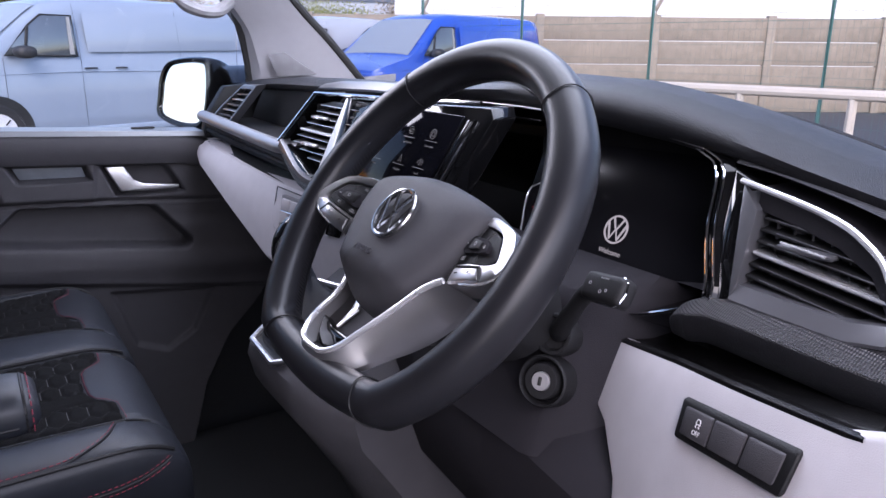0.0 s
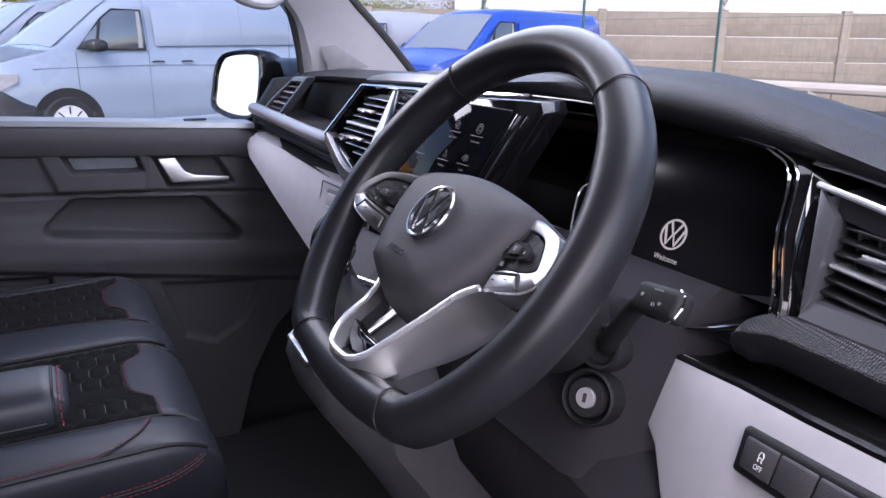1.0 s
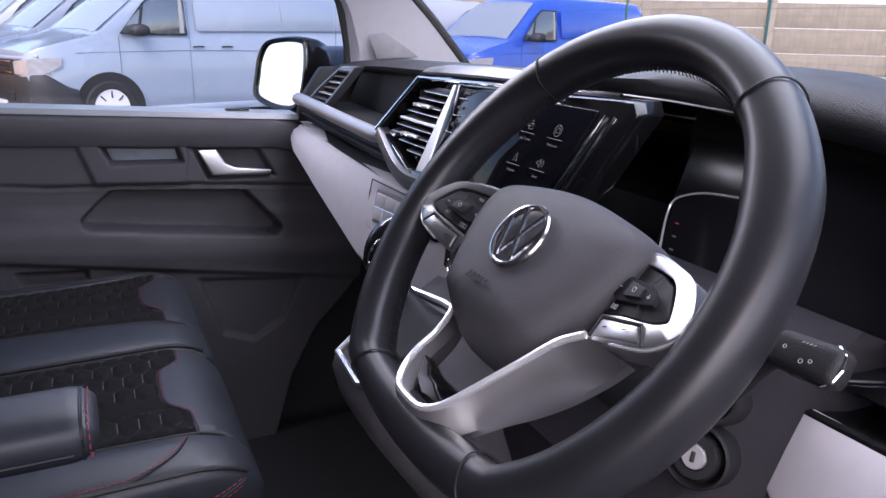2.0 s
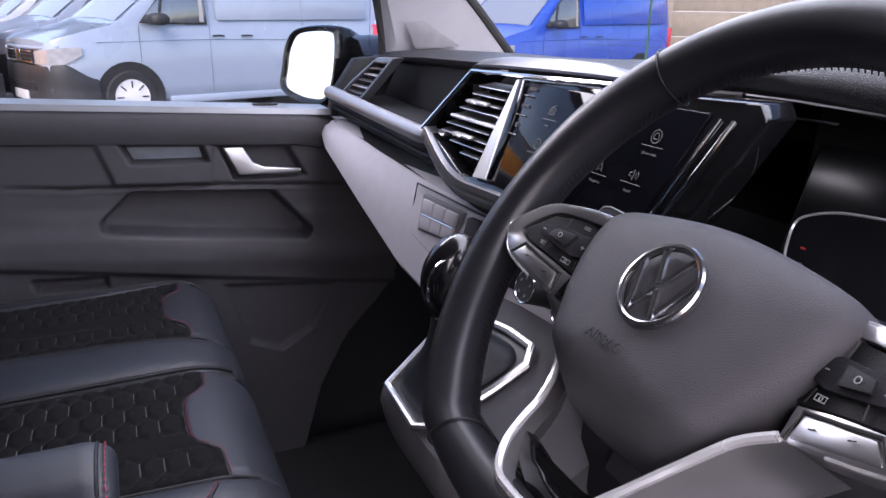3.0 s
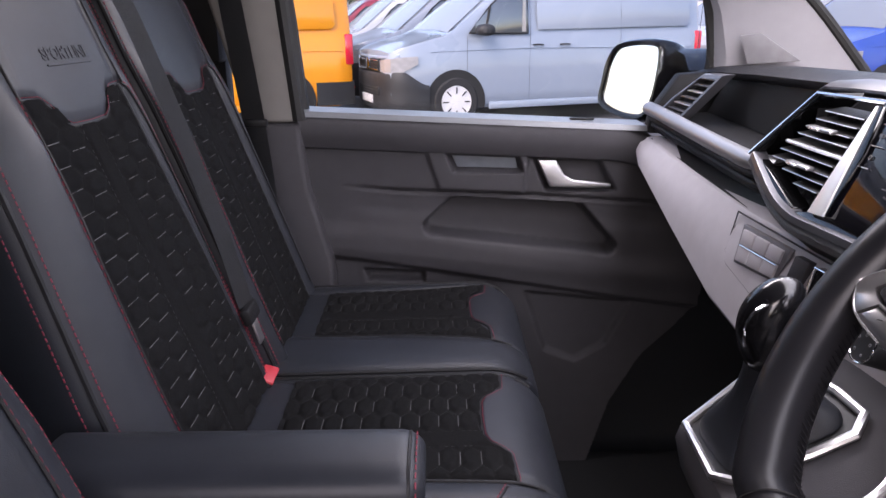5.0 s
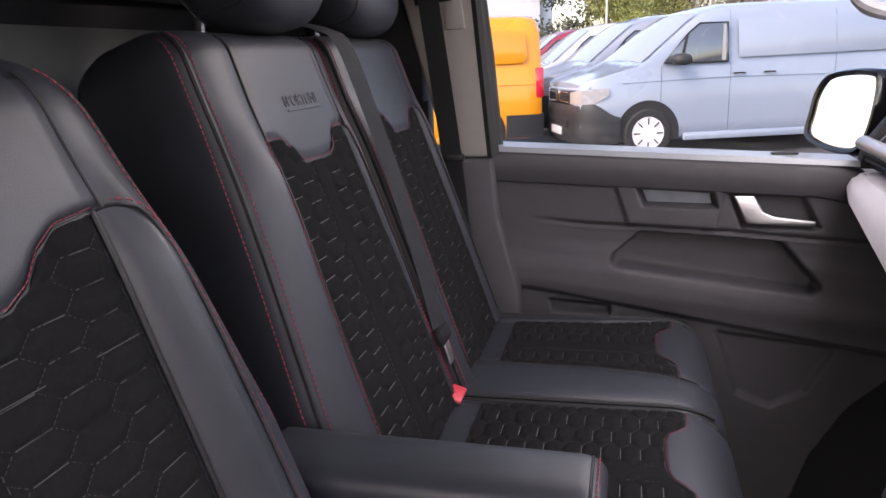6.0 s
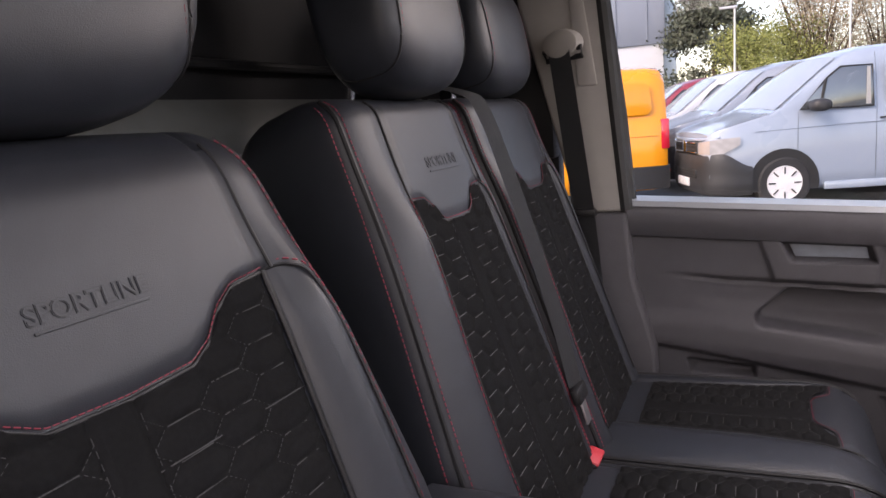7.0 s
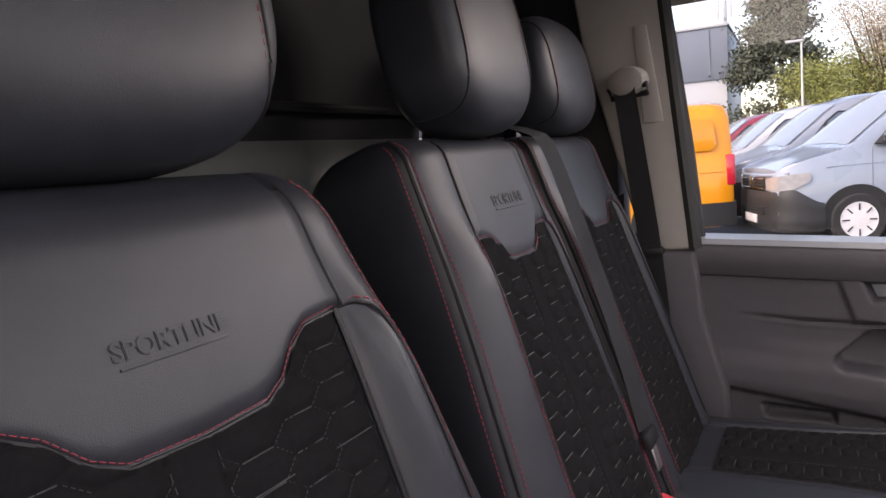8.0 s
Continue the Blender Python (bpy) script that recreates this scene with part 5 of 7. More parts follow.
ap = smooth_path([V(s, u, 0) for s, u in AIR], 7, True)
rings = []


def facet(u):
    """The cover stands proudest along a crease and falls away below it."""
    return along([(-0.078, -0.020), (-0.046, 0.006), (0.0, 0.0), (0.046, -0.006)], u)


for f, n in ((0.96, -0.045), (1.0, -0.022), (1.0, -0.010), (0.985, -0.003), (0.95, 0.002), (0.90, 0.0050), (0.82, 0.0078), (0.72, 0.0098), (0.6, 0.011), (0.45, 0.012), (0.2, 0.0128), (0.02, 0.013)):
    rings.append([W(p.x * f, p.y * f - 0.004 * (1 - f), n + facet(p.y * f)) for p in ap])
air = part("airbag_cover", loft(rings), AIRBAG_SKIN, wheel, "grained charcoal airbag cover", 60)


def stroke(m, a, b, w, thick=0.0016):
    """A flat bar from a to b on the face of m, with a ridge along its middle."""
    a, b = Vector((*a, 0)), Vector((*b, 0))
    d = (b - a).normalized()
    n = Vector((-d.y, d.x, 0)) * w / 2
    up = Vector((0, 0, thick))
    return loft([[m @ (p - n), m @ (p - n * 0.75 + up), m @ (p + up * 0.55), m @ (p + n * 0.75 + up), m @ (p + n)] for p in (a, b)])


m = basis(W(0.0006, 0.0, 0.0146), SS, SU - SN * 0.09)
badge = [lathe([(0.0190, 0.0), (0.0194, 0.0018), (0.0204, 0.0024), (0.0218, 0.0022), (0.0226, 0.0010), (0.0226, -0.001), (0.019, -0.001)], m, 48, False)]
for sg in (1, -1):
    badge += [stroke(m, (sg * 0.0098, 0.0172), (sg * 0.0008, 0.0004), 0.0036), stroke(m, (sg * 0.0180, 0.0088), (sg * 0.0080, -0.0158), 0.0036), stroke(m, (sg * 0.0080, -0.0158), (sg * 0.0004, -0.0020), 0.0036)]
emblem = part("round_badge", badge[0], EMBLEM, wheel, "chrome round emblem", 20)
for bar in badge[1:]:
    part("emblem_bar", bar, EMBLEM, emblem, "", 20)
part("moulded_word", letters("AIRBAG", 0.0072, 0.0004, basis(W(-0.006, -0.0350, 0.0186), SS, SU - SN * 0.12)), WORD_TONE, air)


def pod_at(sgn, s, u, up=0.0):
    """The switch pods rise outwards from beside the airbag and tip back at the top."""
    n = along([(0.060, -0.012), (0.070, -0.006), (0.085, 0.001), (0.110, 0.0075), (0.145, 0.0095)], s) - 0.30 * max(0.0, u)
    return W(sgn * s, u, n + up)


for sgn in (1, -1):
    # bracket of satin metal round the switch pad
    outer = smooth_path([pod_at(sgn, s, u) for s, u in ((0.062, 0.0275), (0.084, 0.0262), (0.104, 0.0225), (0.1225, 0.0160), (0.1375, -0.0030), (0.1345, -0.0125), (0.1230, -0.0215), (0.100, -0.0270), (0.078, -0.0300))], 5)
    inner = smooth_path([pod_at(sgn, s, u) for s, u in ((0.062, 0.0205), (0.080, 0.0198), (0.098, 0.0178), (0.1135, 0.0130), (0.1255, -0.0028), (0.1235, -0.0070), (0.1150, -0.0100), (0.096, -0.0120), (0.076, -0.0150))], 5)
    band = []
    for p, q in zip(outer, inner):
        band.append([p - SN * 0.022, p - SN * 0.002, p + SN * 0.0004, p.lerp(q, 0.12) + SN * 0.0014, p.lerp(q, 0.85) + SN * 0.0006, q, q - SN * 0.006])
    part("spoke_bracket", grid(band), SATIN, wheel, "satin silver bracket round the switches", 40)
    part("bracket_edge", tube([p + SN * 0.0002 for p in outer[:36]], 0.0010, 6), BRIGHT_EDGE, wheel, "bright silver edge")
    part("pod_back", prism([pod_at(sgn, s, u, -0.008) for s, u in ((0.058, 0.025), (0.104, 0.020), (0.1225, 0.014), (0.135, -0.004), (0.122, -0.019), (0.078, -0.029), (0.058, -0.018))], SN * -0.016, 0.003), BLACK_PLASTIC, wheel)
    key = [(0.060, 0.0188), (0.080, 0.0186), (0.0975, 0.0166), (0.1122, 0.0120), (0.1242, -0.0028), (0.1225, -0.0060), (0.1145, -0.0090), (0.096, -0.0110), (0.075, -0.0140), (0.060, -0.0110)]
    kb = part("key_pad", prism([pod_at(sgn, s, u, -0.0005) for s, u in key], SN * -0.008, 0.0012), BLACK_PLASTIC, wheel, "black switch pad")
    for a_, b_ in (((0.0800, 0.0180), (0.0815, 0.0085)), ((0.1005, 0.0150), (0.0985, 0.0085)), ((0.0790, -0.0060), (0.0775, -0.0125)), ((0.1020, -0.0030), (0.1035, -0.0095))):
        part("key_gap", tube([pod_at(sgn, *a_, 0.0), pod_at(sgn, *b_, 0.0)], 0.0004, 5), RUBBER, kb)
    rock = [(0.0745, 0.0075), (0.0800, 0.0098), (0.1010, 0.0080), (0.1105, 0.0040), (0.1120, -0.0012), (0.1060, -0.0030), (0.0830, -0.0055), (0.0750, -0.0030)]
    part("rocker", prism([pod_at(sgn, s, u, 0.0016) for s, u in rock], SN * -0.005, 0.0010), COLUMN_PLASTIC, kb)
    part("rocker_centre", prism([pod_at(sgn, s, u, 0.0030) for s, u in ((0.0865, 0.0068), (0.1000, 0.0052), (0.1020, -0.0005), (0.0880, -0.0024))], SN * -0.004, 0.0005), BLACK_PLASTIC, kb)

    def face(s, u, up):
        return basis(pod_at(sgn, s, u, up), pod_at(sgn, s + sgn * 0.004, u, up) - pod_at(sgn, s - sgn * 0.004, u, up), SU)
    plus = 0.1072 if sgn > 0 else 0.0790
    part("key_mark", join(ring2(face(0.0945, 0.0024, 0.0034), 0.0014, 0.00028, 10), line2(face(0.0790, 0.0022, 0.0020), (-.0012, 0), (.0012, 0), w=0.0003), line2(face(0.1072, 0.0014, 0.0020), (-.0012, 0), (.0012, 0), w=0.0003), line2(face(plus, 0.0018, 0.0020), (0, -.0012), (0, .0012), w=0.0003)), KEY_PRINT, kb)
    part("key_symbol", ring2(face(0.0730, 0.0140, 0.0002), 0.0016, 0.0003, 8), KEY_PRINT, kb)
    part("key_symbol", join(line2(face(0.0840, -0.0090, 0.0002), (-.003, -.0012), (.003, -.0012), (.003, .0012), (-.003, .0012), w=0.0003, closed=True), ring2(face(0.0840, -0.0090, 0.0002), 0.0009, 0.00025, 8)), KEY_PRINT, kb)
    # satin rocker key under the pad
    part("paddle_key", prism([pod_at(sgn, s, u, 0.0022) for s, u in ((0.0830, -0.0172), (0.1000, -0.0152), (0.1130, -0.0130), (0.1195, -0.0205), (0.1000, -0.0250), (0.0820, -0.0278))], SN * -0.012, 0.0016), SATIN, wheel, "satin silver rocker key")
    part("paddle_gap", tube([pod_at(sgn, s, u, 0.0012) for s, u in ((0.0806, -0.0285), (0.0818, -0.0162), (0.1000, -0.0140), (0.1140, -0.0116), (0.1214, -0.0205))], 0.0009, 6), RUBBER, wheel)
    for s_, u_ in ((0.106, -0.0180), (0.090, -0.0212)):
        part("paddle_mark", line2(face(s_, u_, 0.0024), (-.0015, 0), (.0015, .001), w=0.0003), RUBBER, wheel)
    # forked lower spoke: a bright inner edge, a flat satin face and a falling flank
    # (the bright edge dips under the airbag cover on the side of the gear lever)
    inner_run = ((0.0800, -0.0290, 0.002), (0.0680, -0.0400, 0.004), (0.0560, -0.0590, 0.006), (0.0490, -0.0720, 0.0085), (0.0400, -0.0885, 0.0115), (0.0290, -0.1060, 0.0145), (0.0160, -0.1150, 0.0165), (0, -0.1165, 0.0170))
    if sgn < 0:
        inner_run = ((0.0760, -0.0255, -0.010), (0.0680, -0.0420, -0.011), (0.0550, -0.0600, -0.012), (0.0415, -0.0770, -0.003), (0.0340, -0.0920, 0.0065), (0.0275, -0.1050, 0.0125), (0.0160, -0.1150, 0.0165), (0, -0.1165, 0.0170))
    edge_in = smooth_path([W(sgn * s, u, n) for s, u, n in inner_run], 5)
    edge_out = smooth_path([W(sgn * s, u, n) for s, u, n in ((0.1000, -0.0300, -0.014), (0.0860, -0.0430, -0.022), (0.0700, -0.0630, -0.024), (0.0570, -0.0800, -0.021), (0.0470, -0.0960, -0.012), (0.0390, -0.1130, -0.001), (0.0230, -0.1290, 0.008), (0, -0.1320, 0.010))], 5)
    part("lower_spoke", loft([[p, p.lerp(q, 0.5) + SN * 0.0015, q, q - SN * 0.006, q + (p - q) * 0.25 - SN * 0.014, p - SN * 0.012] for p, q in zip(edge_in, edge_out)]), SATIN, wheel, "satin silver lower spoke, forked like a V", 25)
    part("spoke_edge", tube([p + SN * 0.0004 for p in edge_in], 0.0023, 8), BRIGHT_EDGE, wheel, "bright silver spoke edge")
part("fork_insert", prism([W(s, u, 0.002) for s, u in ((-0.034, -0.094), (-0.012, -0.098), (0.012, -0.098), (0.034, -0.094), (0.026, -0.108), (0.014, -0.116), (0.0, -0.118), (-0.014, -0.116), (-0.026, -0.108))], SN * -0.010, 0.002), GLOSS_BLACK, wheel)
part("spoke_back", prism([W(s, u, -0.022) for s, u in ((-0.10, 0.02), (0.10, 0.02), (0.085, -0.035), (0.034, -0.07), (-0.034, -0.07), (-0.085, -0.035))], SN * -0.02, 0.004), BLACK_PLASTIC, wheel)
for word, s, u in (("RES", 0.0870, 0.0135), ("SET", 0.1040, -0.0062)):
    part("key_word", letters(word, 0.0030, 0.0001, basis(pod_at(-1, s, u, 0.0002), pod_at(-1, s - 0.004, u) - pod_at(-1, s + 0.004, u), SU)), KEY_PRINT, wheel)

# ---- steering column with its stalks and lock ----
column = thing("steering_column", (0.34, 0.485, 1.17), "black steering column shroud with stalk and ignition lock", "steering column")
rings = []
for f, r in ((-0.035, 0.050), (-0.06, 0.054), (-0.09, 0.057), (-0.14, 0.060)):
    rings.append([W(r * 0.95 * math.cos(q), -0.01 + r * 0.8 * math.sin(q), f) for q in np.linspace(0, 2 * math.pi, 28, endpoint=False)])
part("shroud", loft(rings), BLACK_PLASTIC, column)
key_m = basis((0.362, 0.404, 1.119), (0.35, -0.93, 0), (0.30, 0.11, 0.95))
key_m = key_m if (key_m.to_3x3() @ Vector((0, 0, 1))).x < 0 else key_m @ Matrix.Rotation(math.pi, 4, "X")
part("lock_surround", lathe([(0.022, -0.02), (0.0215, 0.0), (0.0200, 0.002), (0.0185, 0.000), (0.0175, -0.006)], key_m, 32, False), BLACK_PLASTIC, column)
part("lock_ring", lathe([(0.0150, -0.02), (0.0150, 0.001), (0.0140, 0.003), (0.0090, 0.003), (0.0082, 0.0)], key_m, 32), BLACK_PLASTIC, column)
part("lock_barrel", lathe([(0.0080, -0.005), (0.0080, 0.003), (0.0072, 0.0045), (0.001, 0.0045)], key_m, 28), LOCK_METAL, column, "bright metal ignition lock")
part("key_slot", box(key_m @ Vector((0, 0, 0.0045)), (0.0030, 0.0070, 0.001), 0.0004, key_m.to_3x3()), RUBBER, column)
bm_ = basis((0.380, 0.410, 1.154), (0.30, -0.95, 0), (0.30, 0.11, 0.95))
bm_ = bm_ if (bm_.to_3x3() @ Vector((0, 0, 1))).x < 0 else bm_ @ Matrix.Rotation(math.pi, 4, "X")
part("stalk_boot", lathe([(0.0185, -0.02), (0.0180, 0.004), (0.0165, 0.007), (0.0140, 0.007), (0.0120, 0.001), (0.001, 0.000)], bm_, 28), BLACK_PLASTIC, column)
st = smooth_path([V(0.382, 0.408, 1.156), V(0.373, 0.396, 1.167), V(0.367, 0.378, 1.188), V(0.362, 0.362, 1.206), V(0.362, 0.352, 1.214)], 4)
part("wiper_stalk", tube(st, [0.0085] * 4 + [0.0075] * 4 + [0.0068] * 9, 12), BLACK_PLASTIC, column)
tip_m = basis((0.357, 0.3350, 1.2180), (-0.05, -1.0, 0.10), (0.50, 0.0, 0.87))
tip_m = tip_m if (tip_m.to_3x3() @ Vector((0, 0, 1))).x < 0 else tip_m @ Matrix.Rotation(math.pi, 4, "X")
part("stalk_head", box(tip_m @ Vector((0, 0, 0)), (0.040, 0.021, 0.016), 0.005, tip_m.to_3x3(), 3), BLACK_PLASTIC, column)
part("stalk_head_rim", tube([tip_m @ Vector(p) for p in ((-0.004, -0.0108, 0.0040), (0.014, -0.0108, 0.0040), (0.0190, -0.007, 0.0040), (0.0205, 0.0, 0.0040), (0.0190, 0.007, 0.0040), (0.014, 0.0102, 0.0040))], 0.0010, 6), CHROME, column)
for dx, dy, wd in ((-0.011, 0.001, 0.0010), (0.001, -0.0035, 0.0012), (0.006, -0.002, 0.0010)):
    part("stalk_mark", ring2(tip_m @ Matrix.Translation((dx, dy, 0.0081)), wd, 0.0003, 7), KEY_PRINT, column)
part("stalk_mark", join(*[line2(tip_m @ Matrix.Translation((-0.002 + 0.0022 * k, 0.0058, 0.0081)), (-0.0006, 0), (0.0006, 0.0008), w=0.0003) for k in range(4)]), KEY_PRINT, column)
part("light_stalk", tube(smooth_path([V(0.392, 0.545, 1.205), V(0.378, 0.575, 1.222), V(0.362, 0.600, 1.232)], 4), 0.008, 10), BLACK_PLASTIC, column)
lm = basis((0.356, 0.6150, 1.2345), (0, -1, 0.02), (0.45, 0, 0.89))
lm = lm if (lm.to_3x3() @ Vector((0, 0, 1))).x < 0 else lm @ Matrix.Rotation(math.pi, 4, "X")
BLADE = [(-0.031, -0.010), (-0.030, 0.001), (-0.022, 0.0105), (-0.015, 0.0120), (0.030, 0.0085), (0.030, -0.011)]
part("light_stalk_head", prism([lm @ Vector((u, v, 0.005)) for u, v in BLADE], lm.to_3x3() @ Vector((0, 0, -0.012)), 0.002), COLUMN_PLASTIC, column)
part("light_stalk_edge", tube([lm @ Vector((u, v, 0.0045)) for u, v in BLADE[:5]], 0.0006, 6), KEY_PRINT, column)
part("stalk_mark", join(line2(lm @ Matrix.Translation((-0.008, 0.003, 0.0052)), (0, -.0022), (.0022, -.0012), (.0022, .0012), (0, .0022), closed=True), *[line2(lm @ Matrix.Translation((-0.008, 0.003, 0.0052)), (-.0032, v), (-.0012, v)) for v in (-.0015, 0, .0015)]), KEY_PRINT, column)
part("stalk_mark", line2(lm @ Matrix.Translation((0.001, 0.001, 0.0052)), (-.0022, -.001), (0, .0016), (.0022, -.001), closed=True), KEY_PRINT, column)

# ---- seats ----
def smoothstep(a, b, x):
    t = np.clip((x - a) / (b - a), 0, 1)
    return t * t * (3 - 2 * t)


def hex_edge(u, v, r):
    """Distance from the nearest edge of a flat-topped honeycomb."""
    du, dv = 1.5 * r, math.sqrt(3) * r
    d1 = np.full(np.shape(u), 9.0)
    d2 = np.full(np.shape(u), 9.0)
    i0, j0 = np.round(u / du), np.round(v / dv)
    for di in (-1, 0, 1):
        for dj in (-1, 0, 1):
            i = i0 + di
            cu, cv = i * du, (j0 + dj + 0.5 * (np.mod(i, 2))) * dv
            d = np.hypot(u - cu, v - cv)
            d2 = np.where(d < d1, d1, np.minimum(d2, d))
            d1 = np.minimum(d1, d)
    return (d2 - d1) * 0.5


class Block:
    """A padded seat block: w across, h along, d out of the face."""

    def __init__(self, origin, along_h, out_d, centre, half, length, thick, panel, contour, bolster, shift=0.0, tip=0.05, weave=(0.0252, 0.0222, -0.007, 0.0137), edge=5, half_r=None):
        self.o, self.eh, self.ed = Vector(origin), Vector(along_h).normalized(), Vector(out_d).normalized()
        self.half, self.length, self.thick, self.panel, self.contour, self.bolster = half, length, thick, panel, contour, bolster
        self.shift, self.tip, self.weave, self.centre, self.edge = shift, tip, weave, centre, edge
        self.half_r = half_r or half

    def side(self, s, h):
        """Half width at h on the side s."""
        return along(self.half if s < 0 else self.half_r, h) - 0.02 * (1 - self.trim(h))

    def trim(self, h):
        """How far the end is rounded off at h."""
        t = max(0.0, (h - (self.length - self.tip)) / self.tip)
        return math.sqrt(max(0.0, 1 - min(t, 1) ** 2))

    def front(self, w, h):
        q = min(abs(w / self.side(w, h)), 0.9999)
        d = self.thick * 0.5 * (1 - q ** self.edge) ** (1 / self.edge)
        wp = along(self.panel, h)
        wc = abs(w - self.shift)
        h1 = self.contour[-1][1]
        d += self.bolster * (1 - 0.8 * float(smoothstep(h1 - 0.05, h1 + 0.05, h))) * float(smoothstep(wp - 0.01, wp + 0.03, wc)) * (1 - q ** 6)
        d -= 0.004 * math.exp(-((wc - wp) / 0.004) ** 2)
        rr = self.trim(h)
        return d * (0.25 + 0.75 * rr) - self.thick * 0.0

    def at(self, w, h, off=0.0):
        return self.o + Vector((0, self.centre + w, 0)) + self.eh * h + self.ed * (self.front(w, h) + off)

    def core(self):
        rings = []
        hs = list(np.linspace(0, self.length - self.tip, 64)) + [self.length - self.tip * (1 - math.sin(a)) for a in np.linspace(0.2, math.pi / 2, 7)]
        for h in hs:
            wp = along(self.panel, h)
            ws = [self.side(a, h) * math.sin(a) for a in np.linspace(-math.pi / 2, math.pi / 2, 40)]
            for s in (1, -1):
                for k, d in enumerate((-0.014, -0.010, -0.007, -0.005, -0.003, -0.0015, 0.0, 0.0015, 0.003, 0.005, 0.008, 0.012, 0.018, 0.026)):
                    ws.append(max(-self.side(-1, h) * (0.94 + 0.002 * k), min(self.side(1, h) * (0.94 + 0.002 * k), s * (wp + d) + self.shift)))
            ws.sort()
            ring = [self.at(w, h) for w in ws]
            rr = 0.25 + 0.75 * self.trim(h)
            back = [self.o + Vector((0, self.centre + w, 0)) + self.eh * h - self.ed * (self.thick * 0.5 * rr * (1 - min(abs(w / self.side(w, h)), 0.9999) ** self.edge) ** (1 / self.edge)) for w in reversed(ws[1:-1:3])]
            rings.append(ring + back)
        return loft(rings)

    def top(self, w):
        return along(self.contour, abs(w))

    def quilt(self, step=0.003, h0=0.0):
        """The honeycomb panel, up to the contour."""
        wp0 = along(self.panel, 0.5 * self.length)
        nw, nh = int(2 * wp0 / step), int(self.length * 0.75 / step)
        us = np.linspace(-1, 1, nw)
        vs = np.linspace(0, 1, nh)
        rows = []
        for v in vs:
            row = []
            for u in us:
                h = h0 + v * (self.top(u * wp0) - h0)
                w = u * (along(self.panel, h) - 0.002)
                row.append((w, h))
            rows.append(row)
        W2 = np.array(rows)
        r, dv, w1, h1 = self.weave
        across = W2[..., 0] - w1
        e = hex_edge(across, (W2[..., 1] - h1) * math.sqrt(3) * r / dv, r)
        rel = 0.0030 * smoothstep(0.0, 0.0085, e)
        rel = np.where(np.abs(across) < 0.015, 0.0026 * smoothstep(0.014, 0.012, np.abs(across)), rel)
        edge = np.array([[along(self.panel, h) for w, h in r] for r in rows]) - np.abs(W2[..., 0])
        rel = rel * smoothstep(0.002, 0.007, edge) - 0.0012 * smoothstep(0.006, 0.002, edge)
        return grid([[self.at(w + self.shift, h, 0.0005 + rel[i, j]) for j, (w, h) in enumerate(r)] for i, r in enumerate(rows)])

    def cells(self, low, margin):
        """The edges of the honeycombs inside the panel: flat ones first, then two slanting ones."""
        r, dv, w1, h1 = self.weave
        for i in range(-5, 6):
            for j in range(-1, int(self.length / dv) + 1):
                c = Vector((w1 + i * 1.5 * r, h1 + (j + 0.5 * (i % 2)) * dv))
                for k, (a, b) in enumerate((((-r / 2, dv / 2), (r / 2, dv / 2)), ((r / 2, dv / 2), (r, 0)), ((-r / 2, dv / 2), (-r, 0)))):
                    a, b = c + Vector(a), c + Vector(b)
                    m = (a + b) / 2
                    if abs(m.x) < along(self.panel, m.y) - margin and abs(m.x - w1) > 0.019 and low < m.y < self.top(m.x) - margin:
                        yield k, a, b

    def threads(self, rng, keep=0.94, low=0.02):
        """Pale stitches along the flat edges of the honeycombs."""
        out = []
        for k, a, b in self.cells(low, 0.012):
            if k == 0 and rng.random() < keep:
                p, q = a.lerp(b, 0.04), a.lerp(b, 0.96)
                out.append(tube([self.at(v.x + self.shift, v.y, 0.0010) for v in (p, p.lerp(q, 0.5), q)], 0.00042, 4))
        return join(*out)

    def outlines(self, low=0.01):
        """Faint dotted stitches along the slanting edges."""
        out = []
        for k, a, b in self.cells(low, 0.008):
            for f in (0.1, 0.32, 0.54, 0.76) if k else ():
                p, q = a.lerp(b, f), a.lerp(b, f + 0.13)
                out.append(tube([self.at(v.x + self.shift, v.y, 0.0008) for v in (p, q)], 0.00022, 4))
        return join(*out)

    def yoke(self, step=0.006, proud=0.0015):
        wp0 = along(self.panel, self.contour[-1][1])
        nw = int(2 * wp0 / step)
        rows = []
        for v in np.linspace(0, 1, 28):
            row = []
            for u in np.linspace(-1, 1, nw):
                h0 = self.top(u * wp0)
                h = h0 + v * (self.length - self.tip * 0.5 - h0)
                w = u * (along(self.panel, h) + 0.004)
                edge = min(1.0, v * 12)
                row.append(self.at(w + self.shift, h, proud * 2.2 * edge - 0.001))
            rows.append(row)
        return grid(rows)

    def line(self, pts, off):
        return [self.at(w, h, off) for w, h in pts]

    def seam(self):
        wp0 = along(self.panel, self.contour[-1][1])
        return [(u * wp0 + self.shift, self.top(u * wp0)) for u in np.linspace(-1, 1, 80)]


def dashes(path, radius, length, gap):
    """A broken line of stitches along a path."""
    p, out, run, on, cur = path, [], 0.0, True, [path[0]]
    for a, b in zip(p, p[1:]):
        seg = (b - a).length
        pos = 0.0
        while seg - pos > 1e-6:
            need = (length if on else gap) - run
            stepl = min(need, seg - pos)
            pos += stepl
            run += stepl
            q = a.lerp(b, pos / seg)
            if on:
                cur.append(q)
            if run >= (length if on else gap) - 1e-9:
                if on and len(cur) > 1:
                    out.append(tube(cur, radius, 4))
                on, run, cur = not on, 0.0, [q]
    return join(*out)


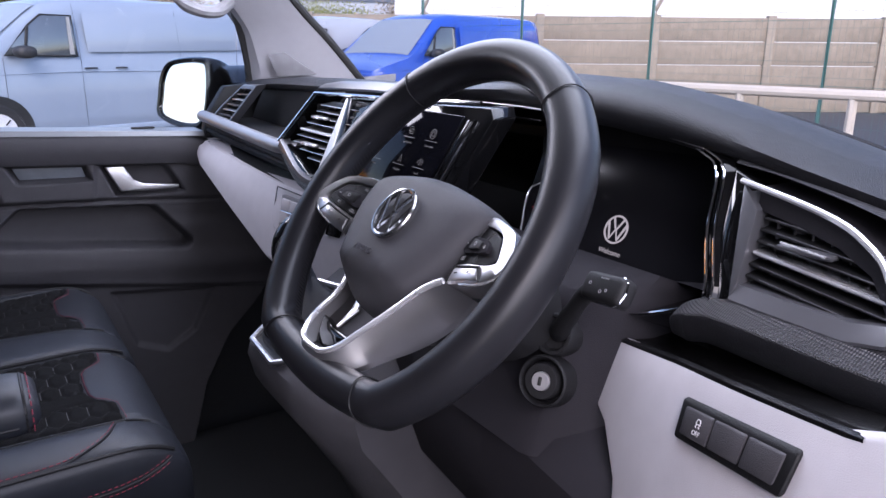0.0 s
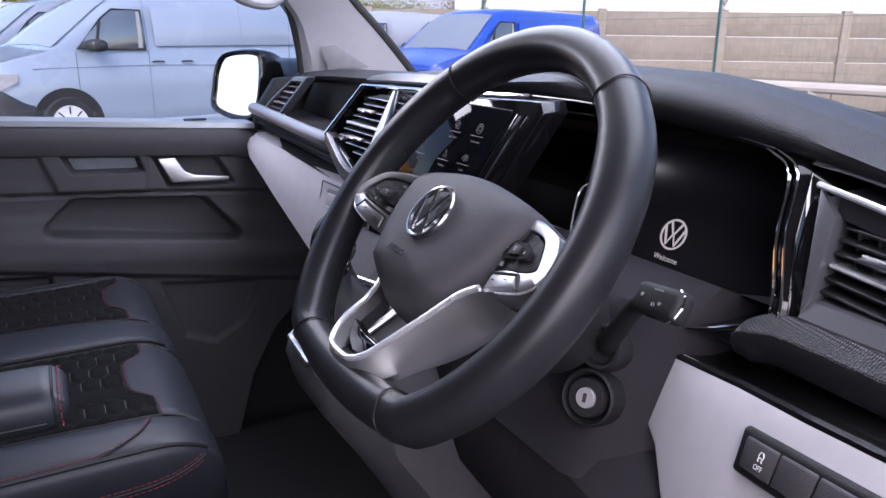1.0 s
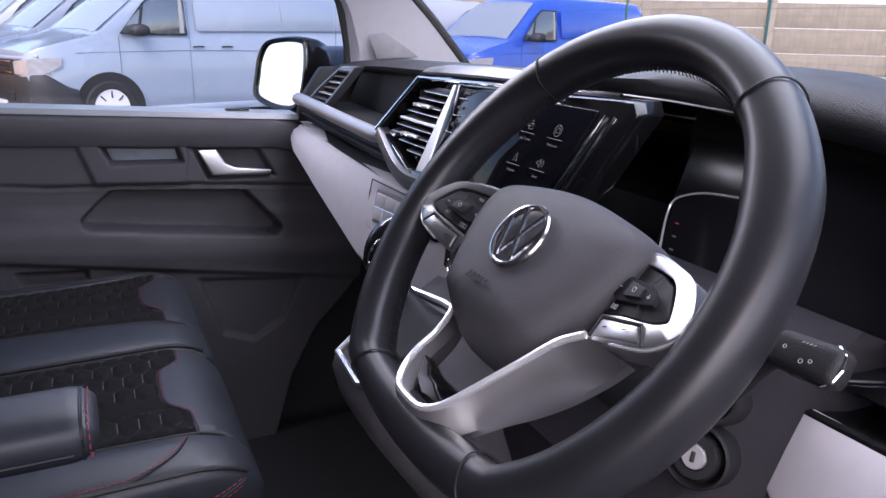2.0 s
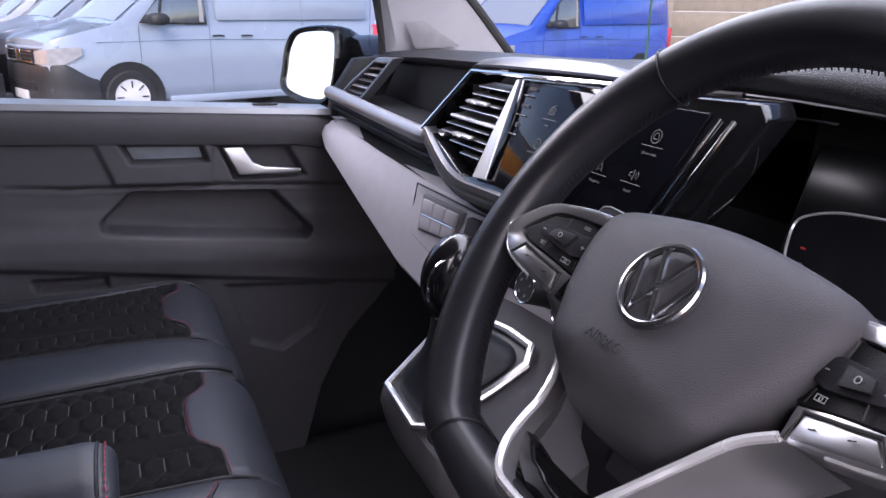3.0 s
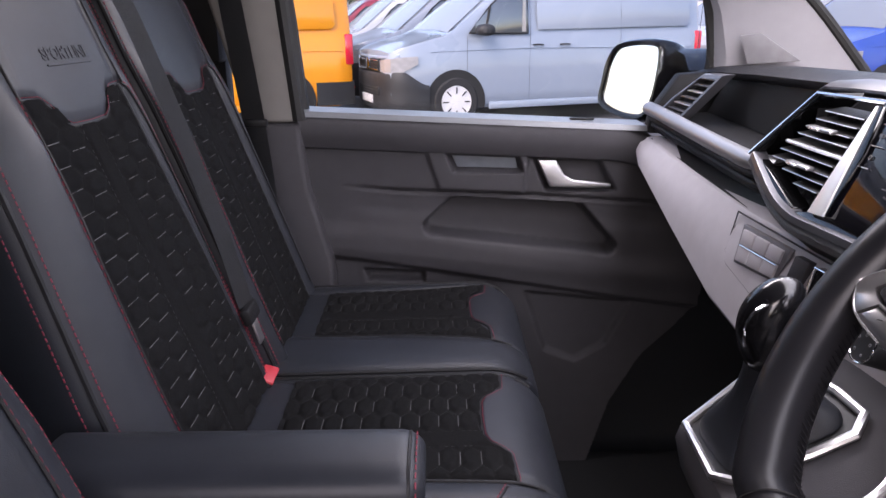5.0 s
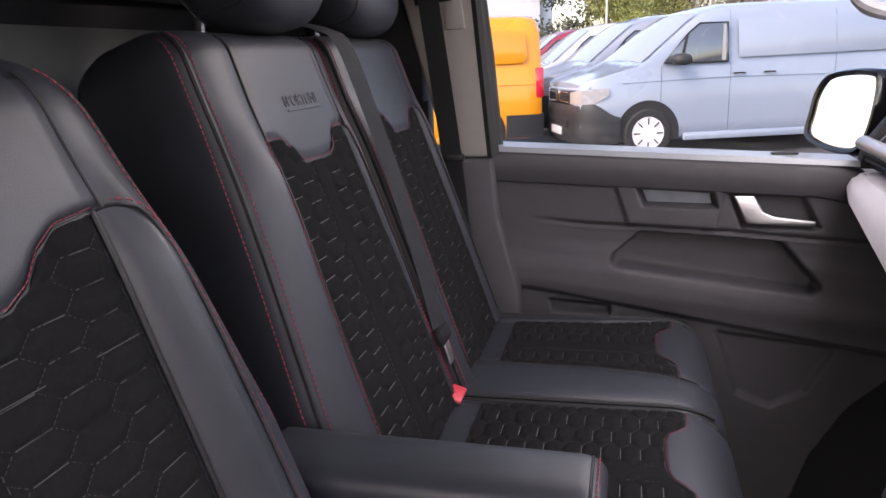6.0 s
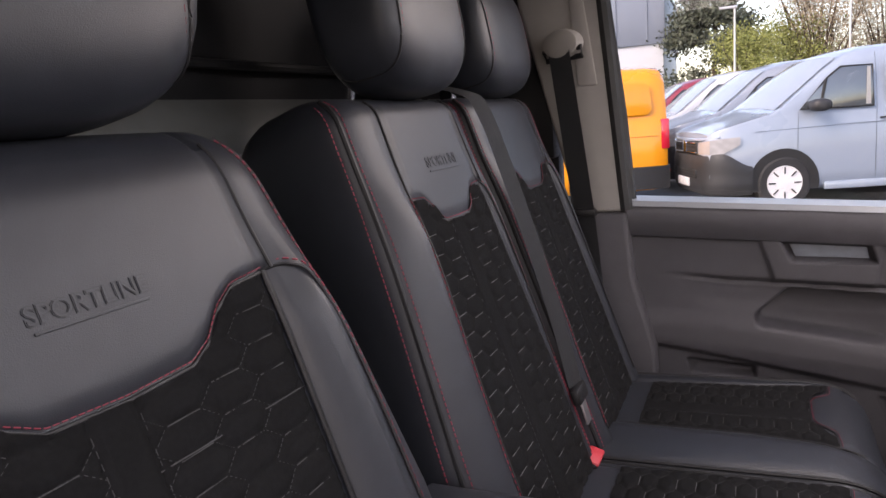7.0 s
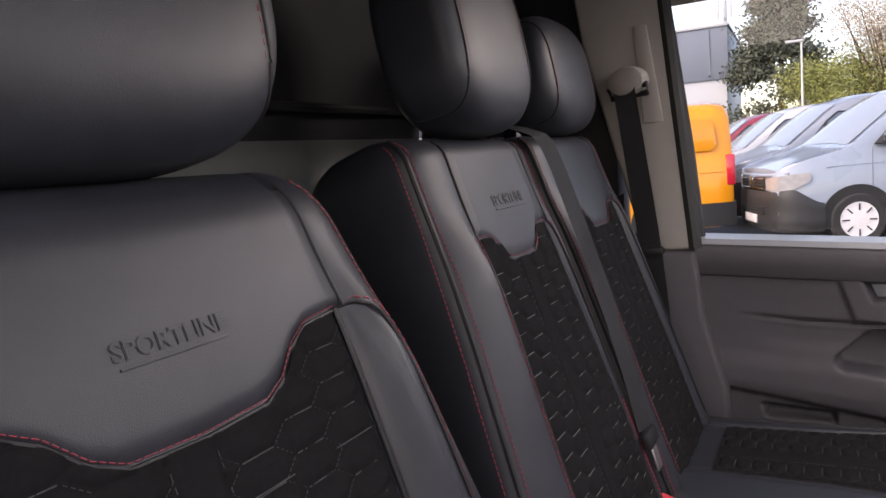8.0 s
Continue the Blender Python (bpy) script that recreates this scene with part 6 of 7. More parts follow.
def dress(blk, seat, rng, name, word=0.0, word_h=0.0, step=0.003, word_w=0.0, flank=0.5, faint=False):
    """Core, honeycomb panel, yoke, piping and stitching of one block."""
    core = part(name, blk.core(), LEATHER, seat, "", 60)
    h0 = 0.072 if name == "cushion" else 0.0
    part("quilted_panel", blk.quilt(step, h0), SUEDE, core, "black suede panel quilted in honeycombs", 60)
    tagged(part("panel_stitching", blk.threads(rng, 0.94, h0 + 0.02), FAINT_THREAD if faint else GREY_THREAD, core), kind="stuff")
    for s in (1, -1):
        hs = np.linspace(h0 + 0.02, blk.top(0.017) - 0.004, 60)
        part("stripe_stitching", dashes([blk.at(s * 0.0150 + blk.weave[2] + blk.shift, h, 0.0012) for h in hs], 0.0003, 0.0035, 0.0030), FAINT_THREAD, core)
    if faint or name == "cushion":
        tagged(part("panel_outline_stitching", blk.outlines(h0 + 0.01), FAINT_THREAD, core), kind="stuff")
    yk = part("yoke", blk.yoke(), LEATHER, core, "smooth black leather yoke", 60)
    sm = blk.seam()
    part("seam_piping", tube(blk.line(sm, 0.0008), 0.0014, 6), PIPING, core)
    part("red_stitching", dashes(blk.line([(w, h + 0.0030) for w, h in sm], 0.0027), 0.0004, 0.0030, 0.0014), RED_THREAD, core)
    for s in (1, -1):
        hs = np.linspace(h0, blk.contour[-1][1], 40)
        part("bolster_piping", tube([blk.at(s * along(blk.panel, h) + blk.shift, h, 0.002) for h in hs], 0.0019, 6), PIPING, core)
        hs = np.linspace(blk.contour[-1][1], blk.length - blk.tip * 0.4, 14)
        part("yoke_piping", tube([blk.at(s * (along(blk.panel, h) + 0.0042) + blk.shift, h, 0.0022) for h in hs], 0.0013, 6), PIPING, core)
        hs = list(np.linspace(0.0, blk.length - blk.tip * 0.25, 46))
        edge = [blk.at(s * 0.965 * blk.side(s, h), h, 0.0015) for h in hs]
        part("edge_piping", tube(edge, 0.0026, 6), PIPING, core)
        for f in () if name == "cushion" else (0.938, 0.992):
            ed = [blk.at(s * f * blk.side(s, h), h, 0.0012) for h in hs]
            part("red_stitching", dashes(ed, 0.0007, 0.0036, 0.0022), RED_THREAD, core)
        if name == "cushion":
            continue
        h1 = blk.contour[-1][1]
        room = blk.side(s, h1) - along(blk.panel, h1) - s * blk.shift
        run = [blk.at(s * (along(blk.panel, h) + room * f * flank) + blk.shift, h, 0.0012) for h, f in ((h1, 0.02), (h1 - 0.002, 0.22), (h1 - 0.018, 0.44), (h1 * 0.8, 0.56), (h1 * 0.55, 0.62), (h1 * 0.3, 0.64), (0.02, 0.64))]
        run = smooth_path(run, 8)
        part("bolster_seam", tube(run, 0.0013, 6), PIPING, core)
        part("red_stitching", dashes([p + blk.eh * 0.0035 + Vector((0, s * 0.002, 0)) for p in run], 0.0006, 0.0040, 0.0028), RED_THREAD, core)
    if word:
        # wider dark letters behind put the edge shade of the embossing into colour
        shade_rim = letters("SPORTLINE", word, 0.0002, Matrix.Diagonal((1.10, 1, 1, 1)), bold=0.045)
        t = letters("SPORTLINE", word, 0.0003, Matrix.Diagonal((1.10, 1, 1, 1)), bold=0.0)
        rule = box((0, -word * 0.62, 0), (word * 5.2, word * 0.11, 0.0012), 0.0002)
        bmesh.ops.subdivide_edges(rule, edges=rule.edges[:], cuts=10)
        for name, bm in (("embossed_word", t), ("embossed_rule", rule)):
            for v in bm.verts:
                v.co = blk.at(blk.shift + word_w + v.co.x, word_h + v.co.y, 0.0028 + v.co.z)
            part(name, bm, LEATHER, yk, "", 20)
        for v in shade_rim.verts:
            v.co = blk.at(blk.shift + word_w + v.co.x, word_h + v.co.y, 0.0026 + v.co.z)
        part("word_shade", shade_rim, WORD_SHADE, yk)
    return core


def headrest(seat, centre, size, lean, posts, name="headrest"):
    w, d, h = size
    m = Matrix.Translation(centre) @ Matrix.Rotation(radians(-lean), 4, "Y")

    def section(t, grow=1.0):
        hh = h / 2 * max(0.0, 1 - abs(t) ** 3.2) ** (1 / 3.2)
        dd = d / 2 * (0.40 + 0.60 * max(0.0, 1 - abs(t) ** 3.5) ** (1 / 3.5))
        return [m @ Vector((dd * grow * np.sign(math.cos(q)) * abs(math.cos(q)) ** 0.62, t * w / 2, hh * grow * np.sign(math.sin(q)) * abs(math.sin(q)) ** 0.62)) for q in np.linspace(-math.pi, math.pi, 49)[:-1]]

    hr = part(name, loft([section(math.sin(a)) for a in np.linspace(-1.53, 1.53, 31)]), LEATHER, seat, "padded black leather headrest", 60)
    for s in (1, -1):
        loop = section(s * 0.80, 1.004)[8:41]
        part("headrest_piping", tube(loop, 0.0013, 6), PIPING, hr)
        part("red_stitching", dashes([p + Vector((0.0006, -s * 0.005, 0)) for p in section(s * 0.80, 1.008)[8:41]], 0.0005, 0.0040, 0.003), RED_THREAD, hr)
    for y in posts:
        part("headrest_post", tube([Vector((centre[0] - 0.02, y, centre[2] - h / 2 + 0.02)), Vector((centre[0] - 0.028, y, centre[2] - h / 2 - 0.05))], 0.006, 10), CHROME, hr, "chrome headrest post")
        part("post_collar", box((centre[0] - 0.024, y, centre[2] - h / 2 - 0.022), (0.022, 0.024, 0.008), 0.003), BLACK_PLASTIC, hr)
    return hr


rng = random.Random(11)
UP_B, OUT_B = (-0.322, 0, 0.947), (0.947, 0, 0.322)
bench = thing("bench_seat", (-0.05, 1.08, 0.5), "black leather and suede double passenger bench with red stitching", "seat")
mid = Block((-0.187 - 0.070, 0, 0.95 - 0.022), UP_B, OUT_B, 0.925, [(0, 0.20), (0.16, 0.186), (0.3, 0.165), (0.42, 0.152), (0.6, 0.148)], 0.526, 0.14, [(0, 0.120), (0.14, 0.120), (0.32, 0.104), (0.42, 0.098), (0.6, 0.09)], [(0.0, 0.366), (0.034, 0.367), (0.048, 0.374), (0.058, 0.388), (0.070, 0.396), (0.1, 0.398)], 0.022, 0.018, 0.036, (0.0252, 0.0222, -0.007, 0.0137), 9, [(0, 0.160), (0.3, 0.156), (0.6, 0.152)])
dress(mid, bench, rng, "backrest", 0.0162, 0.4345, 0.003, 0.012, 0.52)
pas = Block((-0.187 - 0.055, 0, 0.95 - 0.018), UP_B, OUT_B, 1.247, [(0, 0.143), (0.3, 0.146), (0.42, 0.150), (0.6, 0.15)], 0.526, 0.11, [(0, 0.108), (0.14, 0.108), (0.32, 0.102), (0.42, 0.100), (0.6, 0.09)], [(0.0, 0.366), (0.034, 0.367), (0.048, 0.374), (0.058, 0.388), (0.070, 0.396), (0.1, 0.398)], 0.022, 0.012, 0.036, (0.0252, 0.0222, -0.004, 0.0137), 9, [(0, 0.165), (0.3, 0.160), (0.42, 0.155), (0.6, 0.15)])
dress(pas, bench, rng, "backrest", 0, 0, 0.0035)
UP_C, OUT_C = (1, 0, 0.02), (-0.02, 0, 1)
CC = [(0.0, 0.302), (0.034, 0.303), (0.048, 0.308), (0.058, 0.320), (0.070, 0.330), (0.12, 0.333)]
cmid = Block((-0.225, 0, 0.872), UP_C, OUT_C, 0.927, [(0, 0.158), (0.5, 0.158)], 0.390, 0.15, [(0, 0.106), (0.24, 0.112), (0.32, 0.117), (0.5, 0.118)], CC, 0.006, 0.036, 0.075, (0.0247, 0.0222, -0.040, 0.0101), 16)
cushion = dress(cmid, bench, rng, "cushion", 0, 0, 0.0030)
# seams of the cushion's free edge: one along the bolster, a double one down its side
run = smooth_path([cmid.at(w, h, 0.0010) for w, h in ((-0.096, 0.3200), (-0.122, 0.307), (-0.1400, 0.284), (-0.1490, 0.260), (-0.1505, 0.217), (-0.1500, 0.14), (-0.1500, 0.03))], 8)
part("bolster_seam", tube(run, 0.0012, 6), PIPING, cushion)
part("red_stitching", dashes([p + Vector((-0.001, 0.0035, 0.0008)) for p in run], 0.0006, 0.0040, 0.0026), RED_THREAD, cushion)
for lift in (0.0, 0.0085):
    run = smooth_path([cmid.o + Vector((0, cmid.centre - cmid.side(-1, h) - 0.0008, 0)) + cmid.eh * h + cmid.ed * (d + lift) for h, d in ((0.02, 0.026), (0.15, 0.026), (0.28, 0.026), (0.325, 0.030), (0.352, 0.038), (0.368, 0.046))], 8)
    part("red_stitching", dashes(run, 0.0006, 0.0040, 0.0026), RED_THREAD, cushion)
run = smooth_path([cmid.o + Vector((0, cmid.centre - cmid.side(-1, h) - 0.0003, 0)) + cmid.eh * h + cmid.ed * (d + 0.0042) for h, d in ((0.02, 0.026), (0.15, 0.026), (0.28, 0.026), (0.325, 0.030), (0.352, 0.038), (0.368, 0.046))], 8)
part("side_piping", tube(run, 0.0016, 6), PIPING, cushion)
cpas = Block((-0.225, 0, 0.872), UP_C, OUT_C, 1.255, [(0, 0.170), (0.5, 0.170)], 0.390, 0.15, [(0, 0.085), (0.22, 0.092), (0.30, 0.104), (0.33, 0.113), (0.5, 0.116)], CC, 0.006, 0.040, 0.075, (0.0247, 0.0222, -0.020, 0.0101), 16)
dress(cpas, bench, rng, "cushion", 0, 0, 0.0030, faint=True)
part("seat_base", box((-0.03, 1.08, 0.66), (0.33, 0.62, 0.30), 0.02), BLACK_PLASTIC, bench)
headrest(bench, (-0.380, 0.953, 1.545), (0.216, 0.112, 0.222), 10, (0.887, 1.013))
headrest(bench, (-0.388, 1.272, 1.524), (0.230, 0.105, 0.180), 10, (1.20, 1.32))

driver = thing("driver_seat", (-0.1, 0.43, 0.5), "black leather and suede driver's seat with red stitching", "seat")
drv = Block((-0.163 - 0.055, 0, 0.95 - 0.018), UP_B, OUT_B, 0.432, [(0, 0.235), (0.2, 0.232), (0.33, 0.213), (0.39, 0.199), (0.44, 0.189), (0.505, 0.169)], 0.502, 0.11, [(0, 0.125), (0.2, 0.128), (0.39, 0.132), (0.6, 0.115)], [(0.0, 0.350), (0.046, 0.352), (0.062, 0.360), (0.078, 0.376), (0.096, 0.386), (0.14, 0.390)], 0.030, 0.0, 0.05, (0.0258, 0.0200, -0.012, 0.0095))
dress(drv, driver, rng, "backrest", 0.0131, 0.4035, 0.0028, 0.0, 1.0, True)
back_core = next(c for c in driver.children if c.name.startswith("backrest"))
part("cross_seam", tube([drv.at(w, 0.311 - 0.012 * w, 0.0016) for w in np.linspace(-0.126, 0.126, 40)], 0.0004, 5), FAINT_THREAD, back_core)
cdrv = Block((-0.20, 0, 0.86), UP_C, OUT_C, 0.432, [(0, 0.23), (0.5, 0.225)], 0.40, 0.15, [(0, 0.125), (0.5, 0.125)], CC, 0.02, 0.0, 0.075)
dress(cdrv, driver, rng, "cushion", 0, 0, 0.006)
headrest(driver, (-0.362, 0.426, 1.534), (0.285, 0.115, 0.245), 10, (0.36, 0.49))
part("seat_base", box((-0.03, 0.432, 0.66), (0.34, 0.36, 0.30), 0.02), BLACK_PLASTIC, driver)
# folding armrest on the driver's seat
ax = list(np.linspace(-0.26, -0.004, 14)) + [-0.004 + 0.022 * math.sin(q) for q in np.linspace(0.15, math.pi / 2, 9)]
rings = []
for x in ax:
    e = min(1.0, max(0.0, (x + 0.004) / 0.022))
    f = math.sqrt(max(0.0, 1 - e * e)) * 0.72 + 0.28
    zc, yc = 1.0705, 0.694
    rings.append([V(x, yc + 0.040 * (0.6 + 0.4 * f) * np.sign(math.cos(q)) * abs(math.cos(q)) ** 0.62, zc + 0.0215 * f * np.sign(math.sin(q)) * abs(math.sin(q)) ** 0.72) for q in np.linspace(0, 2 * math.pi, 28, endpoint=False)])
arm = part("armrest", loft(rings), LEATHER, driver, "folding black leather armrest", 60)
loop = [V(0.0065, 0.694 + 0.0378 * np.sign(math.cos(q)) * abs(math.cos(q)) ** 0.62, 1.0705 + 0.0197 * np.sign(math.sin(q)) * abs(math.sin(q)) ** 0.72) for q in np.linspace(0, 2 * math.pi, 40, endpoint=False)]
part("armrest_piping", tube(loop, 0.0014, 6, True), PIPING, arm)
part("red_stitching", dashes([p + Vector((0.005, 0, -0.0005)) for p in loop], 0.0006, 0.0045, 0.003), RED_THREAD, arm)
part("armrest_fold", tube([V(-0.25, 0.6545, 1.064), V(0.0, 0.6548, 1.064)], 0.0012, 6), PIPING, arm)

# ---- seat belts ----
def ribbon(path, width, side, thick=0.0014):
    s = Vector(side).normalized() * width / 2
    rows = [[p - s, p + s] for p in path]
    bm = grid(rows)
    r = bmesh.ops.solidify(bm, geom=bm.faces[:], thickness=thick)
    return bm


belt1 = thing("seat_belt", (-0.30, 1.45, 1.2), "black outer seat belt on the pillar", "seat belt", "seat belts")
part("webbing", ribbon(smooth_path([V(-0.312, 1.452, 1.52), V(-0.300, 1.462, 1.40), V(-0.282, 1.470, 1.225), V(-0.268, 1.472, 1.05), V(-0.255, 1.472, 0.93)], 6), 0.042, (0.9, -0.25, 0)), WEBBING, belt1)
dm = basis((-0.306, 1.468, 1.517), (0.9, -0.2, 0.05), (0, 0, 1))
part("anchor_cover", loft([[dm @ Vector((r * math.cos(q) * 1.15, r * 0.85 * math.sin(q) + 0.006, n)) for q in np.linspace(0, 2 * math.pi, 20, endpoint=False)] for r, n in ((0.030, -0.01), (0.031, 0.004), (0.028, 0.014), (0.018, 0.019), (0.004, 0.020))]), BEIGE_TRIM, belt1, "warm grey cap of the belt anchor")
part("guide_loop", tube([dm @ Vector(p) for p in ((-0.034, -0.018, 0.0), (-0.036, -0.004, 0.006), (0.036, -0.004, 0.006), (0.034, -0.018, 0.0))], 0.005, 8, True), BLACK_PLASTIC, belt1)
part("belt_stop", box((-0.279, 1.470, 1.226), (0.040, 0.016, 0.014), 0.004), BLACK_PLASTIC, belt1)
belt2 = thing("seat_belt", (-0.25, 1.08, 1.2), "grey middle seat belt hanging over the bench", "seat belt", "seat belts")
bp = smooth_path([V(-0.395, 1.055, 1.455), V(-0.345, 1.072, 1.442), V(-0.322, 1.082, 1.42), V(-0.293, 1.090, 1.33), V(-0.262, 1.096, 1.22), V(-0.236, 1.098, 1.12), V(-0.218, 1.094, 1.045)], 6)
part("webbing", ribbon(bp, 0.030, (0.34, 0.94, 0.05)), WEBBING, belt2)
part("tongue", box((-0.212, 1.090, 1.036), (0.012, 0.046, 0.022), 0.004, Matrix.Rotation(radians(-15), 3, "Y")), BLACK_PLASTIC, belt2)
part("tongue_plate", box((-0.204, 1.088, 1.012), (0.003, 0.020, 0.032), 0.001, Matrix.Rotation(radians(-15), 3, "Y")), SATIN, belt2)
buckle = thing("belt_buckle", (-0.20, 1.085, 0.92), "black belt buckle with a red release button", "belt buckle")
bmx = Matrix.Rotation(radians(18), 3, "Y")
part("body", box((-0.200, 1.0760, 0.932), (0.020, 0.046, 0.052), 0.005, bmx, 3), BLACK_PLASTIC, buckle)
part("release_button", box((-0.1920, 1.0760, 0.9545), (0.020, 0.043, 0.006), 0.0025, bmx), RED_PLASTIC, buckle, "red release button")

# ---- passenger door ----
door = thing("passenger_door", (0.1, 1.55, 0.5), "closed passenger door with charcoal moulded panel", "door")


def poly_sdf(px_, pz_, poly):
    """Signed distance to a polygon, inside negative."""
    d = np.full(px_.shape, 9.0)
    inside = np.zeros(px_.shape, bool)
    n = len(poly)
    for i in range(n):
        ax_, az_ = poly[i]
        bx_, bz_ = poly[(i + 1) % n]
        ex, ez = bx_ - ax_, bz_ - az_
        t = np.clip(((px_ - ax_) * ex + (pz_ - az_) * ez) / (ex * ex + ez * ez), 0, 1)
        d = np.minimum(d, np.hypot(px_ - ax_ - t * ex, pz_ - az_ - t * ez))
        cond = (az_ > pz_) != (bz_ > pz_)
        with np.errstate(divide="ignore", invalid="ignore"):
            xx = ax_ + (pz_ - az_) / (bz_ - az_ if bz_ != az_ else 1e-9) * ex
        inside ^= cond & (px_ < xx)
    return np.where(inside, -d, d)


OUTLINE = [(-0.225, 1.20), (0.42, 1.165), (0.50, 1.06), (0.535, 0.90), (0.533, 0.855), (0.50, 0.815), (0.43, 0.742), (0.375, 0.64), (0.335, 0.50), (-0.22, 0.50)]
STEP = 0.003
gx, gz = np.meshgrid(np.arange(-0.225, 0.545, STEP), np.arange(0.50, 1.205, STEP))


def region(poly, level, edge):
    return level * smoothstep(edge, -edge, poly_sdf(gx, gz, poly))


depth = np.full(gx.shape, 1.552)
depth -= region([(-0.27, 1.30), (0.60, 1.30), (0.60, 0.840), (0.41, 0.868), (0.134, 0.913), (-0.117, 0.955), (-0.27, 0.975)], 0.013, 0.007)
crease = np.interp(gx, [-0.16, -0.045, 0.20, 0.42, 0.55], [1.101, 1.089, 1.079, 1.062, 1.05])
depth += (0.008 * np.exp(-((gz - crease) / 0.0045) ** 2) + 0.005 * smoothstep(0.0, -0.012, gz - crease) * smoothstep(-0.06, -0.03, gz - crease)) * smoothstep(-0.165, -0.05, gx)
depth -= region([(-0.001, 1.19), (0.032, 1.092), (0.187, 1.083), (0.200, 1.19)], 0.007, 0.005)
depth += region([(0.043, 1.168), (0.172, 1.163), (0.184, 1.125), (0.061, 1.128)], 0.030, 0.005)
depth += region([(0.203, 1.157), (0.322, 1.151), (0.357, 1.088), (0.229, 1.090)], 0.024, 0.005)
pocket = poly_sdf(gx, gz, [(0.018, 1.021), (0.061, 1.060), (0.291, 1.045), (0.350, 0.978)]) - 0.014
depth += 0.048 * smoothstep(0.005, -0.006, pocket)
depth -= region([(-0.28, 1.025), (-0.008, 1.014), (0.384, 0.945), (0.60, 0.93), (0.60, 0.89), (0.384, 0.905), (-0.12, 0.962), (-0.28, 0.98)], 0.006, 0.020)
depth += region([(0.200, 0.882), (0.405, 0.860), (0.36, 0.77), (0.30, 0.735), (0.24, 0.76)], 0.012, 0.006)
depth += region([(-0.112, 0.932), (0.0, 0.924), (0.0, 0.908), (-0.106, 0.912)], 0.022, 0.006)
mask = poly_sdf(gx, gz, OUTLINE) < 0.003
bm = bmesh.new()
vid = {}
nz, nx = gx.shape
for i in range(nz - 1):
    for j in range(nx - 1):
        cells = ((i, j), (i, j + 1), (i + 1, j + 1), (i + 1, j))
        if all(mask[c] for c in cells):
            f = []
            for c in cells:
                if c not in vid:
                    vid[c] = bm.verts.new((gx[c], depth[c], gz[c]))
                f.append(vid[c])
            bm.faces.new(f)
part("door_panel", bm, DOOR_PLASTIC, door, "moulded charcoal door card with a pocket", 60)
part("door_core", prism([V(x, 1.612, z) for x, z in OUTLINE], (0, 0.03, 0)), BLACK_PLASTIC, door)
rows = []
for x in np.linspace(-0.222, 0.415, 30):
    dz = -(x + 0.2) * 0.050 - 0.012 * max(0, (x - 0.36) / 0.05)
    bump = 0.006 * math.exp(-((x - 0.20) / 0.10) ** 2)
    rows.append([V(x, 1.545, 1.168 + dz), V(x, 1.530, 1.174 + dz), V(x, 1.520, 1.195 + dz), V(x, 1.520, 1.218 + dz), V(x, 1.524, 1.228 + dz), V(x, 1.532 - bump, 1.2335 + dz), V(x, 1.560, 1.236 + dz), V(x, 1.610, 1.236 + dz), V(x, 1.615, 1.20 + dz)])
part("waist_rail", grid(rows), DOOR_PLASTIC, door, "smooth waist rail under a pale painted sheen")
# sky sheen along the door top, put in as a paler strip
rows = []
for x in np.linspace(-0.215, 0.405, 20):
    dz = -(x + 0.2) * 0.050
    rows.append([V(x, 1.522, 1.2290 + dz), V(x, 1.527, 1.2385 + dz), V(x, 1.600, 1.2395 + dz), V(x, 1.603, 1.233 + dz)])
part("waist_sheen", grid(rows), material("sky_sheen_sill", (0.17, 0.178, 0.19), 0.32, vary=0.06), door, "door top with its sky sheen put in as pale grey")
part("lock_button_slot", box((0.295, 1.566, 1.2165), (0.045, 0.012, 0.004), 0.002), RUBBER, door)
hd = [(0.211, 1.147), (0.246, 1.146), (0.262, 1.118), (0.280, 1.109), (0.350, 1.101), (0.347, 1.092), (0.236, 1.096)]
part("handle", prism([V(x, 1.532, z) for x, z in hd], (0, 0.010, 0), 0.003, 3), SATIN, door, "satin silver door release handle")
# cup floor paler and bluer: the light falling in it is put into colour
part("pull_cup", prism([V(x, 1.5555, z) for x, z in ((0.050, 1.166), (0.170, 1.161), (0.178, 1.128), (0.066, 1.131))], (0, 0.004, 0), 0.001), material("sky_lit_cup", (0.13, 0.145, 0.165), 0.4), door)
gl = part("window_glass", prism([V(-0.215, 1.588, 1.21), V(0.50, 1.588, 1.19), V(0.50, 1.565, 1.46), V(0.36, 1.545, 1.72), V(-0.26, 1.545, 1.72)], (0, 0.004, 0)), GLASS, door)
gl.visible_shadow = False
part("window_seal", tube([V(-0.214, 1.560, 1.225), V(-0.228, 1.558, 1.40), V(-0.256, 1.545, 1.665), V(-0.26, 1.54, 1.73)], 0.013, 8), RUBBER, door)
part("window_seal", tube(smooth_path([V(0.512, 1.575, 1.20), V(0.525, 1.565, 1.311), V(0.512, 1.555, 1.40), V(0.485, 1.545, 1.469), V(0.41, 1.53, 1.60), V(0.33, 1.52, 1.715), V(0.0, 1.52, 1.75), V(-0.26, 1.53, 1.74)], 5), 0.013, 8), RUBBER, door)

